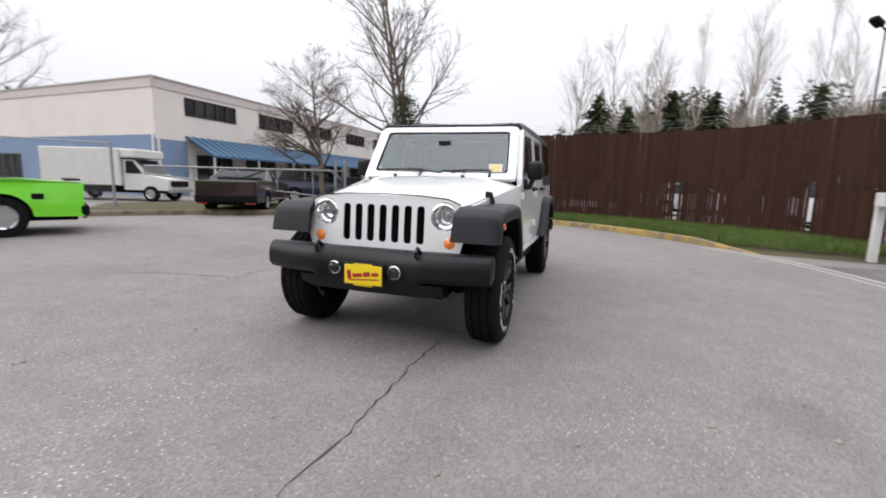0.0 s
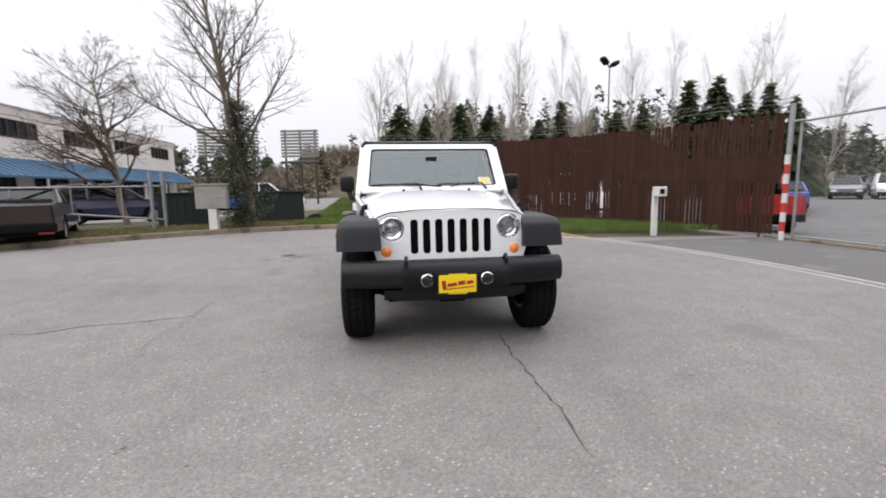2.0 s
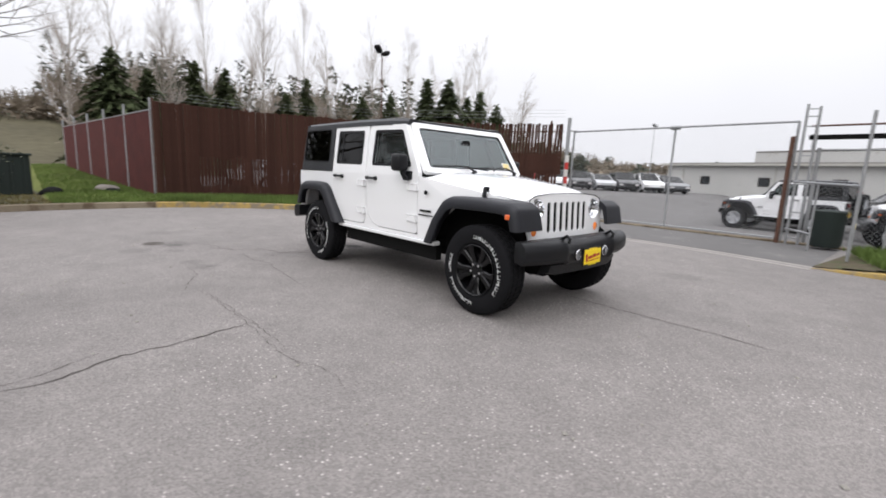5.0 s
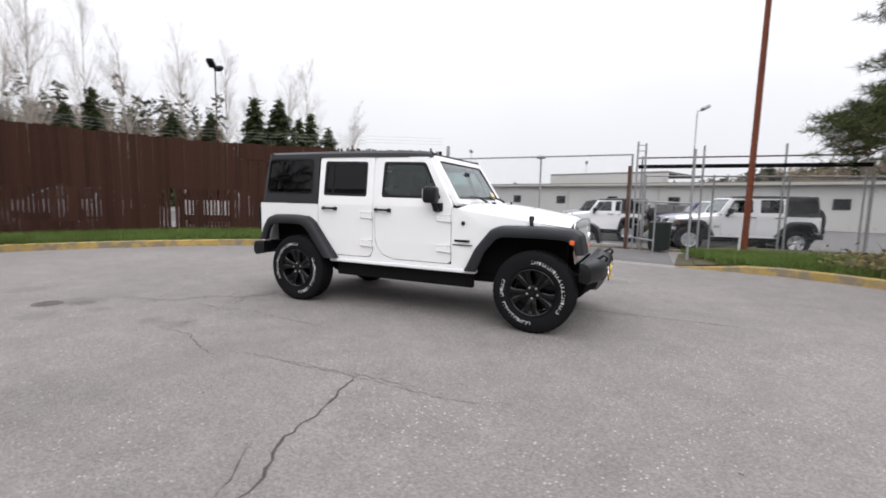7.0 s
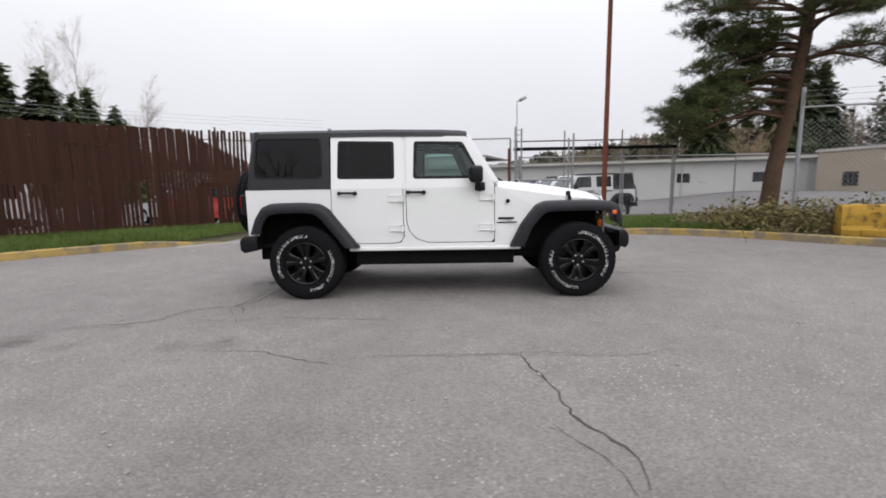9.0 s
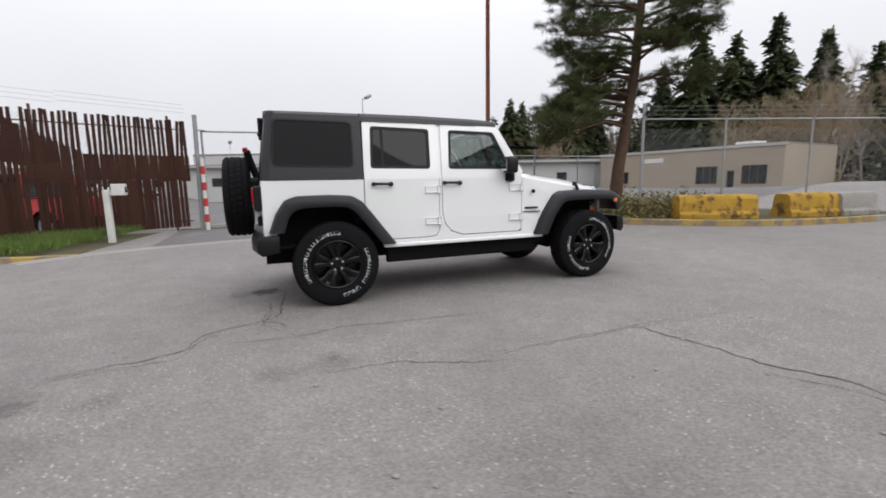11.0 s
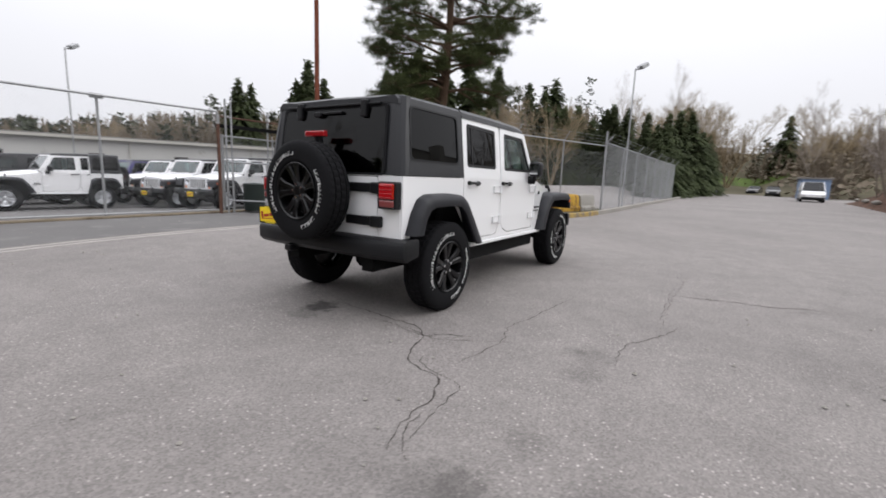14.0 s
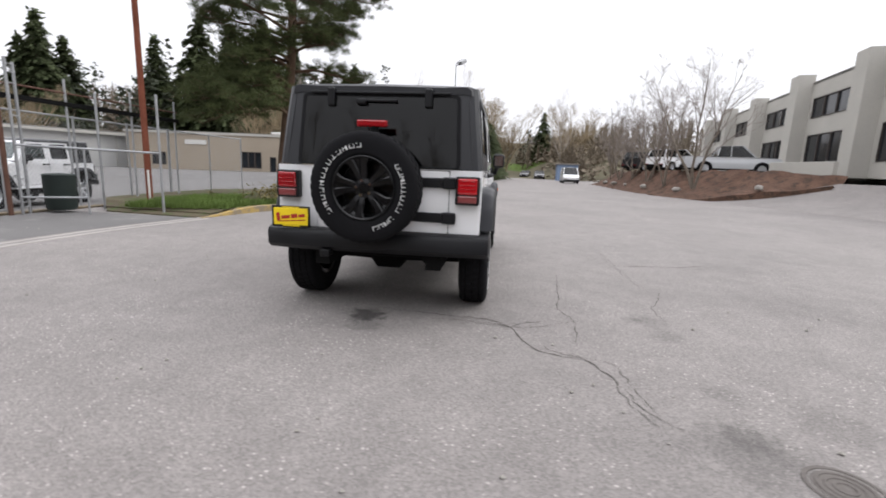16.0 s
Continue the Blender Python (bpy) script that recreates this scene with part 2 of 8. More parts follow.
def smooth_line(pts, step=0.5):
    """A Catmull-Rom line through points."""
    out = []
    p = [Vector(q) for q in pts]
    p = [p[0] * 2 - p[1], *p, p[-1] * 2 - p[-2]]
    for i in range(1, len(p) - 2):
        n = max(1, int((p[i + 1] - p[i]).length / step))
        for k in range(n):
            t = k / n
            out.append(0.5 * ((2 * p[i]) + (p[i + 1] - p[i - 1]) * t + (2 * p[i - 1] - 5 * p[i] + 4 * p[i + 1] - p[i + 2]) * t * t
                              + (3 * p[i] - p[i - 1] - 3 * p[i + 1] + p[i + 2]) * t ** 3))
    out.append(p[-2])
    return out


white_paint = surface("white_paint", (0.81, 0.81, 0.815), 0.22, 0, 0.006, 0.6, 9, 0.0, coat=0.8)
black_plastic = surface("black_plastic", (0.0065, 0.0067, 0.008), 0.42, 0, 0.3, 3, 160, 0.25, spec=0.28)
flare_plastic = surface("flare_plastic", (0.015, 0.0155, 0.019), 0.5, 0, 0.22, 3, 200, 0.2, spec=0.3)
top_plastic = surface("hardtop_shell", (0.0165, 0.0172, 0.02), 0.38, 0, 0.15, 2, 320, 0.22, spec=0.45)
rubber = surface("tyre_rubber", (0.008, 0.008, 0.009), 0.85, 0, 0.35, 5, 70, 0.25, spec=0.12)
rim_black = surface("rim_black", (0.0035, 0.0035, 0.004), 0.24, 0.0, 0.2, 3, 60, 0.03, spec=0.3)
chrome = surface("chrome", (0.75, 0.76, 0.78), 0.1, 1.0, 0.05, 4, 60, 0.02)
lamp_bowl = surface("lamp_bowl", (0.96, 0.96, 0.97), 0.08, 1.0, 0.02, 4, 60, 0.0)
frame_shade = surface("reflector_shade", (0.55, 0.55, 0.56), 0.16, 1.0, 0.1, 4, 60, 0.0)
alloy = surface("alloy_silver", (0.55, 0.56, 0.58), 0.3, 0.9, 0.1, 4, 60, 0.03)
letter_white = surface("raised_white", (0.6, 0.6, 0.59), 0.6, 0, 0.08, 5, 90, 0.05)
dark_metal = surface("chassis_black", (0.005, 0.005, 0.005), 0.85, 0, 0.4, 4, 40, 0.2, spec=0.15)
interior = surface("interior_cloth", (0.02, 0.02, 0.021), 0.85, 0, 0.3, 6, 120, 0.2)
steel_grey = surface("galvanised_steel", (0.31, 0.315, 0.32), 0.55, 0.5, 0.2, 5, 60, 0.1)
rust_steel = surface("rusted_steel", (0.11, 0.06, 0.045), 0.8, 0.1, 0.4, 6, 50, 0.3)
plate_yellow = surface("plate_yellow", (0.85, 0.62, 0.01), 0.45, 0, 0.04, 6, 50, 0.0)
script_red = surface("script_red", (0.35, 0.015, 0.01), 0.5, 0, 0.1, 6, 50, 0.0)
glass_clear = glass("clear_glass", (0.6, 0.71, 0.71), gloss_low=0.115)
glass_tint = glass("tinted_glass", (0.38, 0.4, 0.42), 0.0, 0.88, 0.032)
glass_door = glass("door_glass", (0.7, 0.79, 0.77), gloss_low=0.05)
glass_lens = glass("lamp_lens", (0.95, 0.96, 0.97))
amber = lens("amber_lens", (0.85, 0.24, 0.05), 0.12)
amber_dim = lens("amber_dim", (0.7, 0.12, 0.02))
red_lens = lens("red_lens", (0.32, 0.004, 0.008), 0.22)
red_dim = lens("red_dim", (0.3, 0.008, 0.012))
clear_lens = lens("reverse_lens", (0.6, 0.58, 0.58))
smoked_lens = lens("smoked_lens", (0.22, 0.055, 0.055))
seam_black = surface("panel_gap", (0.012, 0.012, 0.013), 0.8, 0, 0.2, 4, 60, 0.0)

# ---- the four-door off-road car ----
def body_y(x, z):
    """Half width of the car's side at a place: it leans in above the belt and narrows along the bonnet."""
    y = 0.82 - max(0.0, z - 1.2) * 0.11 - max(0.0, 0.8 - z) * 0.04
    return y - max(0.0, x - 0.75) * 0.185


def car_side(s, lift=0.0):
    return lambda u, v, d: Vector((u, s * (body_y(u, v) + lift - d), v))


LETTER_BARS = {}


def letter_bar(kind):
    """One hollow white bar that stands for a raised letter."""
    if kind not in LETTER_BARS:
        bm = bmesh.new()
        w, h, t = 0.0175, 0.019, 0.0046
        hole = [(-h + t, -w + t), (h - t, -w + t), (h - t, w - t), (-h + t, w - t)]
        outer = [(-h, -w), (h, -w), (h, w), (-h, w)]
        if kind == 2:
            outer, hole = [(-h, -t), (-h, -w), (h, -w), (h, -t), (t / 2, -t), (t / 2, w - t), (h, w - t), (h, w), (-h, w), (-h, w - t), (-t / 2, w - t), (-t / 2, -t)], None
        elif kind == 3:
            outer, hole = [(-h, -w), (-h + t, -w), (-h + t, -t / 2), (h, -t / 2), (h, t / 2), (-h + t, t / 2), (-h + t, w), (-h, w)], None
        elif kind:
            outer, hole = [(-h, -w), (h, -w), (h, w), (0.004, w), (0.004, w - t), (h - t, w - t), (h - t, -w + t), (-h + t, -w + t), (-h + t, w), (-h, w)], None
        panel(bm, outer, [hole] if hole else [], -0.003, 0.002, lambda u, v, d: Vector((u, d, v)))
        me = bpy.data.meshes.new("raised_bar")
        bm.to_mesh(me)
        bm.free()
        me.materials.append(letter_white)
        LETTER_BARS[kind] = me
    return LETTER_BARS[kind]


def wheel_parts(parent, paint, lettered=True, lugs=True):
    """A tyre and a five-spoke rim round the y axis; the outer face looks to -y."""
    bm = bmesh.new()
    prof = [(0.225, 0.095), (0.25, 0.118), (0.32, 0.127), (0.365, 0.12), (0.39, 0.105), (0.402, 0.085), (0.405, 0.0),
            (0.402, -0.085), (0.39, -0.105), (0.365, -0.12), (0.32, -0.127), (0.25, -0.118), (0.225, -0.095)]
    if lugs:
        # shoulder and centre blocks stand up from the tread, staggered from row to row
        tread = [(0.372, 0.118), (0.392, 0.105), (0.404, 0.092), (0.405, 0.066), (0.393, 0.062), (0.393, 0.054), (0.406, 0.05), (0.406, 0.006), (0.394, 0.004)]
        prof = prof[:3] + tread + [(r, -y) for r, y in reversed(tread)] + prof[-3:]
        n = 168
        rings = []
        for i in range(n):
            a = 2 * math.pi * i / n
            ring = []
            for k, (r, y) in enumerate(prof):
                row = 0 if abs(y) > 0.06 else 1
                if r > 0.398 and (i + row * 2 + (1 if y < 0 else 0)) % 4 == 0:
                    r = 0.398
                ring.append((r * math.cos(a), y, r * math.sin(a)))
            rings.append(ring)
        loft(bm, rings, closed=False, caps=False, loop=True)
    else:
        lathe(bm, prof, 28)
    tyre = part("tyre", bm, rubber, parent, smooth=35)
    if lettered:
        for start, count, step in ((195, 13, 10.0), (18, 8, 8.6), (95, 4, 8.6)):
            for i in range(count):
                a = radians(start + i * step)
                ob = new("raised_bar", letter_bar((0, 1, 3, 2, 1, 0, 2, 3, 0)[(i * 2 + count) % 9]))
                ob.parent = tyre
                ob.matrix_local = Matrix.Rotation(a, 4, "Y") @ Matrix.Translation((0.305, -0.1248, 0)) @ Matrix.Rotation(0.11, 4, "Z")
    bm = bmesh.new()
    lathe(bm, [(0.232, -0.118), (0.226, -0.122), (0.216, -0.112), (0.205, -0.06), (0.2, 0.1), (0.228, 0.11)], 40 if lugs else 24)
    disc(bm, 0.2, 0.02, 24)
    lathe(bm, [(0.0, -0.1), (0.035, -0.1), (0.04, -0.09), (0.072, -0.082), (0.08, -0.06), (0.082, 0.02)], 24)
    for i in range(5):
        for h in (-1, 1):
            rings = []
            for r, ang, w, y, deep in ((0.05, 8, 0.02, -0.08, 0.05), (0.085, 12.5, 0.024, -0.094, 0.05), (0.125, 12.5, 0.025, -0.1, 0.045), (0.165, 12.5, 0.026, -0.106, 0.045), (0.198, 14, 0.032, -0.111, 0.045), (0.216, 16, 0.038, -0.113, 0.045)):
                m = Matrix.Rotation(2 * math.pi * (i + 0.25) / 5 + h * radians(ang), 4, "Y")
                rings.append([m @ Vector(p) for p in ((r, y + 0.009, -w), (r, y, -w * 0.6), (r, y, w * 0.6), (r, y + 0.009, w), (r, y + deep, w * 0.9), (r, y + deep, -w * 0.9))])
            loft(bm, rings)
        m = Matrix.Rotation(2 * math.pi * (i + 0.25) / 5, 4, "Y")
        loft(bm, [[m @ Vector(p) for p in ((r, y, -w), (r, y, w), (r, y + 0.03, w), (r, y + 0.03, -w))] for r, w, y in ((0.06, 0.02, -0.066), (0.12, 0.026, -0.08), (0.205, 0.036, -0.09))])
        loft(bm, [[m @ Vector(p) for p in ((r, y, -w), (r, y, w), (r, y + 0.03, w), (r, y + 0.03, -w))] for r, w, y in ((0.185, 0.05, -0.086), (0.21, 0.06, -0.1))])
    rim = part("rim", bm, paint, parent, smooth=30)
    for i in range(5 if lugs else 0):
        bm = bmesh.new()
        a = 2 * math.pi * (i + 0.75) / 5
        lathe(bm, [(0.0, -0.1), (0.011, -0.1), (0.0135, -0.07)], 8, at=(0.055 * math.cos(a), 0, 0.055 * math.sin(a)))
        part("wheel_nut", bm, chrome, rim, smooth=30)


def round_lamp(parent, name, r, at, label):
    """A round lamp that looks along +x: bowl, ring and clear lens."""
    bm = bmesh.new()
    lathe(bm, [(r * 1.06, 0.0), (r * 1.06, 0.012), (r * 0.97, 0.016), (r * 0.93, 0.004), (r * 0.82, -0.018), (r * 0.66, -0.026), (r * 0.5, -0.048), (r * 0.25, -0.058), (0.0, -0.06)], 22, "x", at)
    lamp = part(name, bm, lamp_bowl, parent, label)
    bm = bmesh.new()
    lathe(bm, [(r * 1.09, -0.01), (r * 1.13, 0.0), (r * 1.13, 0.006), (r * 1.07, 0.008)], 32, "x", at)
    part("gap_ring", bm, seam_black, lamp, smooth=40)
    bm = bmesh.new()
    lathe(bm, [(0.0, -0.012), (r * 0.16, -0.014), (r * 0.2, -0.02), (r * 0.18, -0.05)], 16, "x", at)
    part("bulb_shield", bm, frame_shade, lamp, smooth=40)
    bm = bmesh.new()
    lathe(bm, [(r * 0.44, -0.046), (r * 0.46, -0.032), (r * 0.52, -0.03), (r * 0.56, -0.04)], 24, "x", at)
    part("reflector_ring", bm, frame_shade, lamp, smooth=40)
    bm = bmesh.new()
    lathe(bm, [(r * 0.95, 0.01), (r * 0.7, 0.022), (r * 0.35, 0.029), (0.0, 0.031)], 28, "x", at)
    part("lens", bm, glass_lens, lamp, "clear glass lens", smooth=60).visible_shadow = False
    return lamp


def plate(parent, at, w, h, name="dealer_plate"):
    """A yellow dealer's plate in a black frame that looks along +x of its pose: the name stands as a red script bar."""
    bm = bmesh.new()
    box(bm, -0.006, 0.004, -w / 2 - 0.017, w / 2 + 0.017, -h / 2 - 0.017, h / 2 + 0.017, 0.006, 2, at)
    fr = part(name, bm, black_plastic, parent, "yellow dealer plate with a red script bar, in a black frame")
    bm = bmesh.new()
    box(bm, 0.0, 0.0075, -w / 2, w / 2, -h / 2, h / 2, 0.003, 1, at)
    part("plate_face", bm, plate_yellow, fr)
    bm = bmesh.new()
    for u0, u1, v0, v1 in ((-0.42, -0.31, -0.16, 0.3), (-0.28, -0.02, -0.1, 0.1), (0.01, 0.2, -0.1, 0.14), (0.23, 0.42, -0.1, 0.08)):
        box(bm, 0.004, 0.0095, w * u0, w * u1, h * v0, h * v1, 0.002, 1, at @ pose(0, 0, 0, 7))
    box(bm, 0.004, 0.0095, -w * 0.4, w * 0.42, -h * 0.27, -h * 0.21, 0, 1, at @ pose(0, 0, 0, 4))
    part("script_bar", bm, script_red, fr)
    for zz in (h / 2 + 0.006, -h / 2 - 0.006):
        bm = bmesh.new()
        box(bm, 0.003, 0.0055, -w * 0.25, w * 0.25, zz - 0.004, zz + 0.004, 0, 1, at)
        part("frame_bar", bm, plate_yellow, fr)
    return fr


def soften(line):
    """The same line with each bend rounded."""
    p = [Vector((x, z, 0)) for x, z in line]
    out = [p[0]]
    for a, b, c in zip(p, p[1:], p[2:]):
        out += [b.lerp(a, 0.3), b.lerp(a, 0.1).lerp(b.lerp(c, 0.1), 0.2), b.lerp(c, 0.1).lerp(b.lerp(a, 0.1), 0.2), b.lerp(c, 0.3)]
    return out + [p[-1]]


def offroad_car(label, paint, rim, detail=True, at=None, group=""):
    car = thing("offroad_car", label, "car", None, group)
    # tub
    tub = [(-2.10, 0.70), (-2.0, 0.70), (-1.88, 0.98), (-1.30, 0.98), (-0.93, 0.57), (0.62, 0.57), (0.62, 1.20), (0.584, 1.20), (0.584, 0.604), (-0.14, 0.604),
           (-0.27, 0.65), (-0.345, 0.74), (-0.372, 0.85), (-0.372, 1.20), (-0.396, 1.20), (-0.396, 0.68), (-0.43, 0.615), (-0.52, 0.602), (-0.92, 0.602), (-1.18, 0.93), (-1.18, 1.20), (-2.10, 1.20)]
    fend = [(0.62, 0.57), (0.82, 0.57), (0.92, 0.8), (1.08, 0.95), (1.78, 0.95), (1.78, 1.02), (0.62, 1.195)]
    back = lambda u, v, d: Vector((-2.105 + d, u, v))
    for s in (-1, 1):
        bm = bmesh.new()
        panel(bm, tub, [], 0.0, 0.035, car_side(s), (0.8,))
        loft(bm, [[(-2.105, s * 0.79, z), (-2.1, s * 0.812, z), (-2.085, s * (body_y(-2, z) + 0.002), z), (-2.06, s * 0.78, z)] for z in (0.70, 0.95, 1.2)])
        part("body_side", bm, paint, car)
        bm = bmesh.new()
        panel(bm, fend, [], 0.0, 0.03, car_side(s), (0.8,))
        part("front_wing", bm, paint, car)
    bm = bmesh.new()
    panel(bm, [(-0.80, 0.66), (0.80, 0.66), (0.80, 1.20), (-0.80, 1.20)], [[(-0.575, 0.7), (0.50, 0.7), (0.50, 1.195), (-0.575, 1.195)]], 0.0, 0.03, back)
    part("rear_panel", bm, paint, car)
    # cowl and bonnet
    bm = bmesh.new()
    rings = []
    for x, w, ze, zc in ((0.60, 0.775, 1.185, 1.235), (0.66, 0.765, 1.19, 1.262), (0.9, 0.73, 1.165, 1.243), (1.2, 0.69, 1.125, 1.207), (1.5, 0.645, 1.08, 1.16), (1.68, 0.615, 1.055, 1.125), (1.74, 0.60, 1.05, 1.1), (1.764, 0.585, 1.045, 1.078)):
        drop = 0.1 if x < 1.3 else 0.012
        half = [(w, ze - drop * 0.9), (w, ze - 0.015), (w - 0.02, ze + 0.005), (w * 0.72, ze + (zc - ze) * 0.72), (w * 0.58, zc), (w * 0.3, zc + 0.006)]
        top = [(x, y, z) for y, z in half] + [(x, 0, zc + 0.008)] + [(x, -y, z) for y, z in reversed(half)]
        rings.append(top + [(x, -w + 0.03, ze - drop), (x, w - 0.03, ze - drop)])
    loft(bm, rings)
    hood = part("bonnet", bm, paint, car, smooth=40)
    # grille
    bm = bmesh.new()
    front = lambda u, v, d: Vector((1.815 - d - (v - 0.9) * 0.06, u, v))
    outline = [(-0.59, 0.68), (0.59, 0.68), (0.62, 0.78), (0.625, 0.95), (0.60, 1.03), (0.54, 1.075), (0.3, 1.095), (-0.3, 1.095), (-0.54, 1.075), (-0.60, 1.03), (-0.625, 0.95), (-0.62, 0.78)]
    holes = [rounded([(c - 0.03, 0.75), (c + 0.03, 0.75), (c + 0.03, 1.025), (c - 0.03, 1.025)], 0.028, 3) for c in [0.0993 * k for k in range(-3, 4)]]
    for s in (-1, 1):
        holes.append([(s * 0.475 + 0.1 * math.cos(a), 0.95 + 0.1 * math.sin(a)) for a in [2 * math.pi * k / 28 for k in range(28)]])
        holes.append([(s * 0.522 + 0.042 * math.cos(a), 0.772 + 0.042 * math.sin(a)) for a in [2 * math.pi * k / 18 for k in range(18)]])
    panel(bm, outline, holes, 0.0, 0.014, front)
    grille = part("grille", bm, paint, car, "white grille with seven tall slots")
    bm = bmesh.new()
    box(bm, 1.74, 1.765, -0.36, 0.36, 0.70, 1.06)
    if detail:
        for k in range(14):
            box(bm, 1.765, 1.77, -0.34, 0.34, 0.74 + k * 0.021, 0.745 + k * 0.021)
    part("grille_backing", bm, dark_metal, grille)
    for s in (-1, 1):
        round_lamp(car, "headlight", 0.096, (1.80, s * 0.475, 0.95), "round clear headlight with a chrome bowl")
        bm = bmesh.new()
        lathe(bm, [(0.042, -0.02), (0.042, 0.006), (0.03, 0.014), (0.0, 0.018)], 18, "x", (1.815, s * 0.522, 0.772))
        part("turn_signal", bm, amber, car, "round amber turn signal", smooth=50)
        bm = bmesh.new()
        box(bm, 1.805, 1.852, s * 0.9 - 0.012, s * 0.9 + 0.016, 0.892, 0.936, 0.008)
        part("side_marker", bm, amber_dim, car, "small amber side marker")
    if detail:
        rim_line = [(-0.625, 0.9), (-0.62, 0.99), (-0.585, 1.05), (-0.5, 1.082), (-0.3, 1.1), (0.0, 1.104), (0.3, 1.1), (0.5, 1.082), (0.585, 1.05), (0.62, 0.99), (0.625, 0.9)]
        bm = bmesh.new()
        tube(bm, [front(u, v, -0.001) for u, v in rim_line], 0.0045, 5)
        part("bonnet_gap", bm, seam_black, hood)
        for y in (-0.33, 0.33):
            bm = bmesh.new()
            box(bm, 0.86, 0.9, y - 0.014, y + 0.014, 1.245, 1.268, 0.006)
            part("washer_nozzle", bm, black_plastic, hood)
        bm = bmesh.new()
        tube(bm, [(0.95, -0.05, 1.235), (0.95, -0.045, 1.262), (0.95, 0.045, 1.262), (0.95, 0.05, 1.235)], 0.007, 6)
        part("tie_down_loop", bm, alloy, hood)
    # windscreen
    base, up = Vector((0.64, 0, 1.245)), (Vector((0.312, 0, 1.757)) - Vector((0.64, 0, 1.245)))
    nrm = Vector((up.z, 0, -up.x)).normalized()
    slope = lambda u, v, d: base + up * v + Vector((0, u, 0)) - nrm * d
    bm = bmesh.new()
    panel(bm, rounded([(-0.765, 0), (0.765, 0), (0.72, 1.0), (-0.72, 1.0)], 0.06), [rounded([(-0.685, 0.1), (0.685, 0.1), (0.645, 0.9), (-0.645, 0.9)], 0.05)], 0.0, 0.05, slope)
    part("windscreen_frame", bm, paint, car)
    bm = bmesh.new()
    panel(bm, rounded([(-0.695, 0.085), (0.695, 0.085), (0.655, 0.915), (-0.655, 0.915)], 0.05), [rounded([(-0.668, 0.12), (0.668, 0.12), (0.63, 0.885), (-0.63, 0.885)], 0.05)], 0.004, 0.016, slope)
    part("windscreen_seal", bm, black_plastic, car)
    bm = bmesh.new()
    panel(bm, rounded([(-0.685, 0.09), (0.685, 0.09), (0.65, 0.91), (-0.65, 0.91)], 0.05), [], 0.012, 0.017, slope)
    part("windscreen", bm, glass_clear, car).visible_shadow = False
    # doors
    shapes = {
        "rear_door": ([(-1.172, 0.93), (-0.915, 0.61), (-0.52, 0.61), (-0.435, 0.623), (-0.404, 0.68), (-0.404, 1.745), (-1.165, 1.755), (-1.172, 1.2)],
                      [(-1.105, 1.305), (-0.488, 1.298), (-0.488, 1.695), (-1.09, 1.71)]),
        "front_door": ([(-0.364, 0.85), (-0.338, 0.745), (-0.265, 0.657), (-0.14, 0.612), (0.55, 0.612), (0.576, 0.64), (0.576, 1.24), (0.285, 1.735), (-0.364, 1.745)],
                       [(-0.29, 1.295), (0.455, 1.29), (0.245, 1.68), (-0.275, 1.693)]),
    }
    for s in (-1, 1):
        for name, (shape, win) in shapes.items():
            hole = rounded(win, 0.035, 3)
            bm = bmesh.new()
            panel(bm, rounded(shape, 0.02, 2), [hole], 0.0, 0.05, car_side(s, 0.001), (0.8, 1.2))
            door = part(name, bm, paint, car)
            bm = bmesh.new()
            inner = rounded([(u + (0.03 if u < (win[0][0] + win[1][0]) / 2 else -0.03), v + (0.03 if v < 1.5 else -0.03)) for u, v in win], 0.03, 3)
            panel(bm, rounded([(u, v) for u, v in win], 0.035, 3), [inner], 0.006, 0.02, car_side(s))
            part("window_seal", bm, black_plastic, door)
            bm = bmesh.new()
            panel(bm, rounded(win, 0.035, 3), [], 0.012, 0.017, car_side(s))
            part("door_window", bm, glass_tint if name == "rear_door" else glass_door, door, "dark tinted glass" if name == "rear_door" else "clear glass").visible_shadow = False
            if name == "rear_door":
                bm = bmesh.new()
                panel(bm, [(-0.99, 1.30), (-0.965, 1.30), (-0.965, 1.71), (-0.99, 1.71)], [], 0.008, 0.02, car_side(s))
                part("window_bar", bm, black_plastic, door)
            hx = -1.0 if name == "rear_door" else -0.26
            bm = bmesh.new()
            y0 = s * 0.82
            tube(bm, [(hx - 0.08, y0 + s * 0.02, 1.155), (hx - 0.06, y0 + s * 0.045, 1.157), (hx + 0.06, y0 + s * 0.045, 1.155), (hx + 0.085, y0 + s * 0.02, 1.152)], [0.012, 0.013, 0.013, 0.012], 8)
            lathe(bm, [(0.0, s * 0.03), (0.022, s * 0.028), (0.024, 0.0)], 14, "y", (hx + 0.085, y0, 1.152))
            lathe(bm, [(0.0, s * 0.03), (0.019, s * 0.028), (0.021, 0.0)], 14, "y", (hx - 0.085, y0, 1.155))
            part("door_handle", bm, black_plastic, door, "black pull handle", smooth=40)
            for hz in (1.09, 0.77):
                xx = -0.43 if name == "rear_door" else 0.545
                bm = bmesh.new()
                box(bm, xx - 0.125, xx + 0.04, s * 0.818 - 0.004, s * 0.822 + s * 0.012, hz - 0.03, hz + 0.03, 0.006)
                box(bm, xx + 0.005, xx + 0.035, s * 0.82 - 0.004, s * 0.82 + s * 0.026, hz - 0.034, hz + 0.034, 0.006)
                part("door_hinge", bm, paint, door)
        bm = bmesh.new()
        panel(bm, [(-0.412, 1.19), (-0.356, 1.19), (-0.356, 1.745), (-0.412, 1.745)], [], 0.014, 0.045, car_side(s))
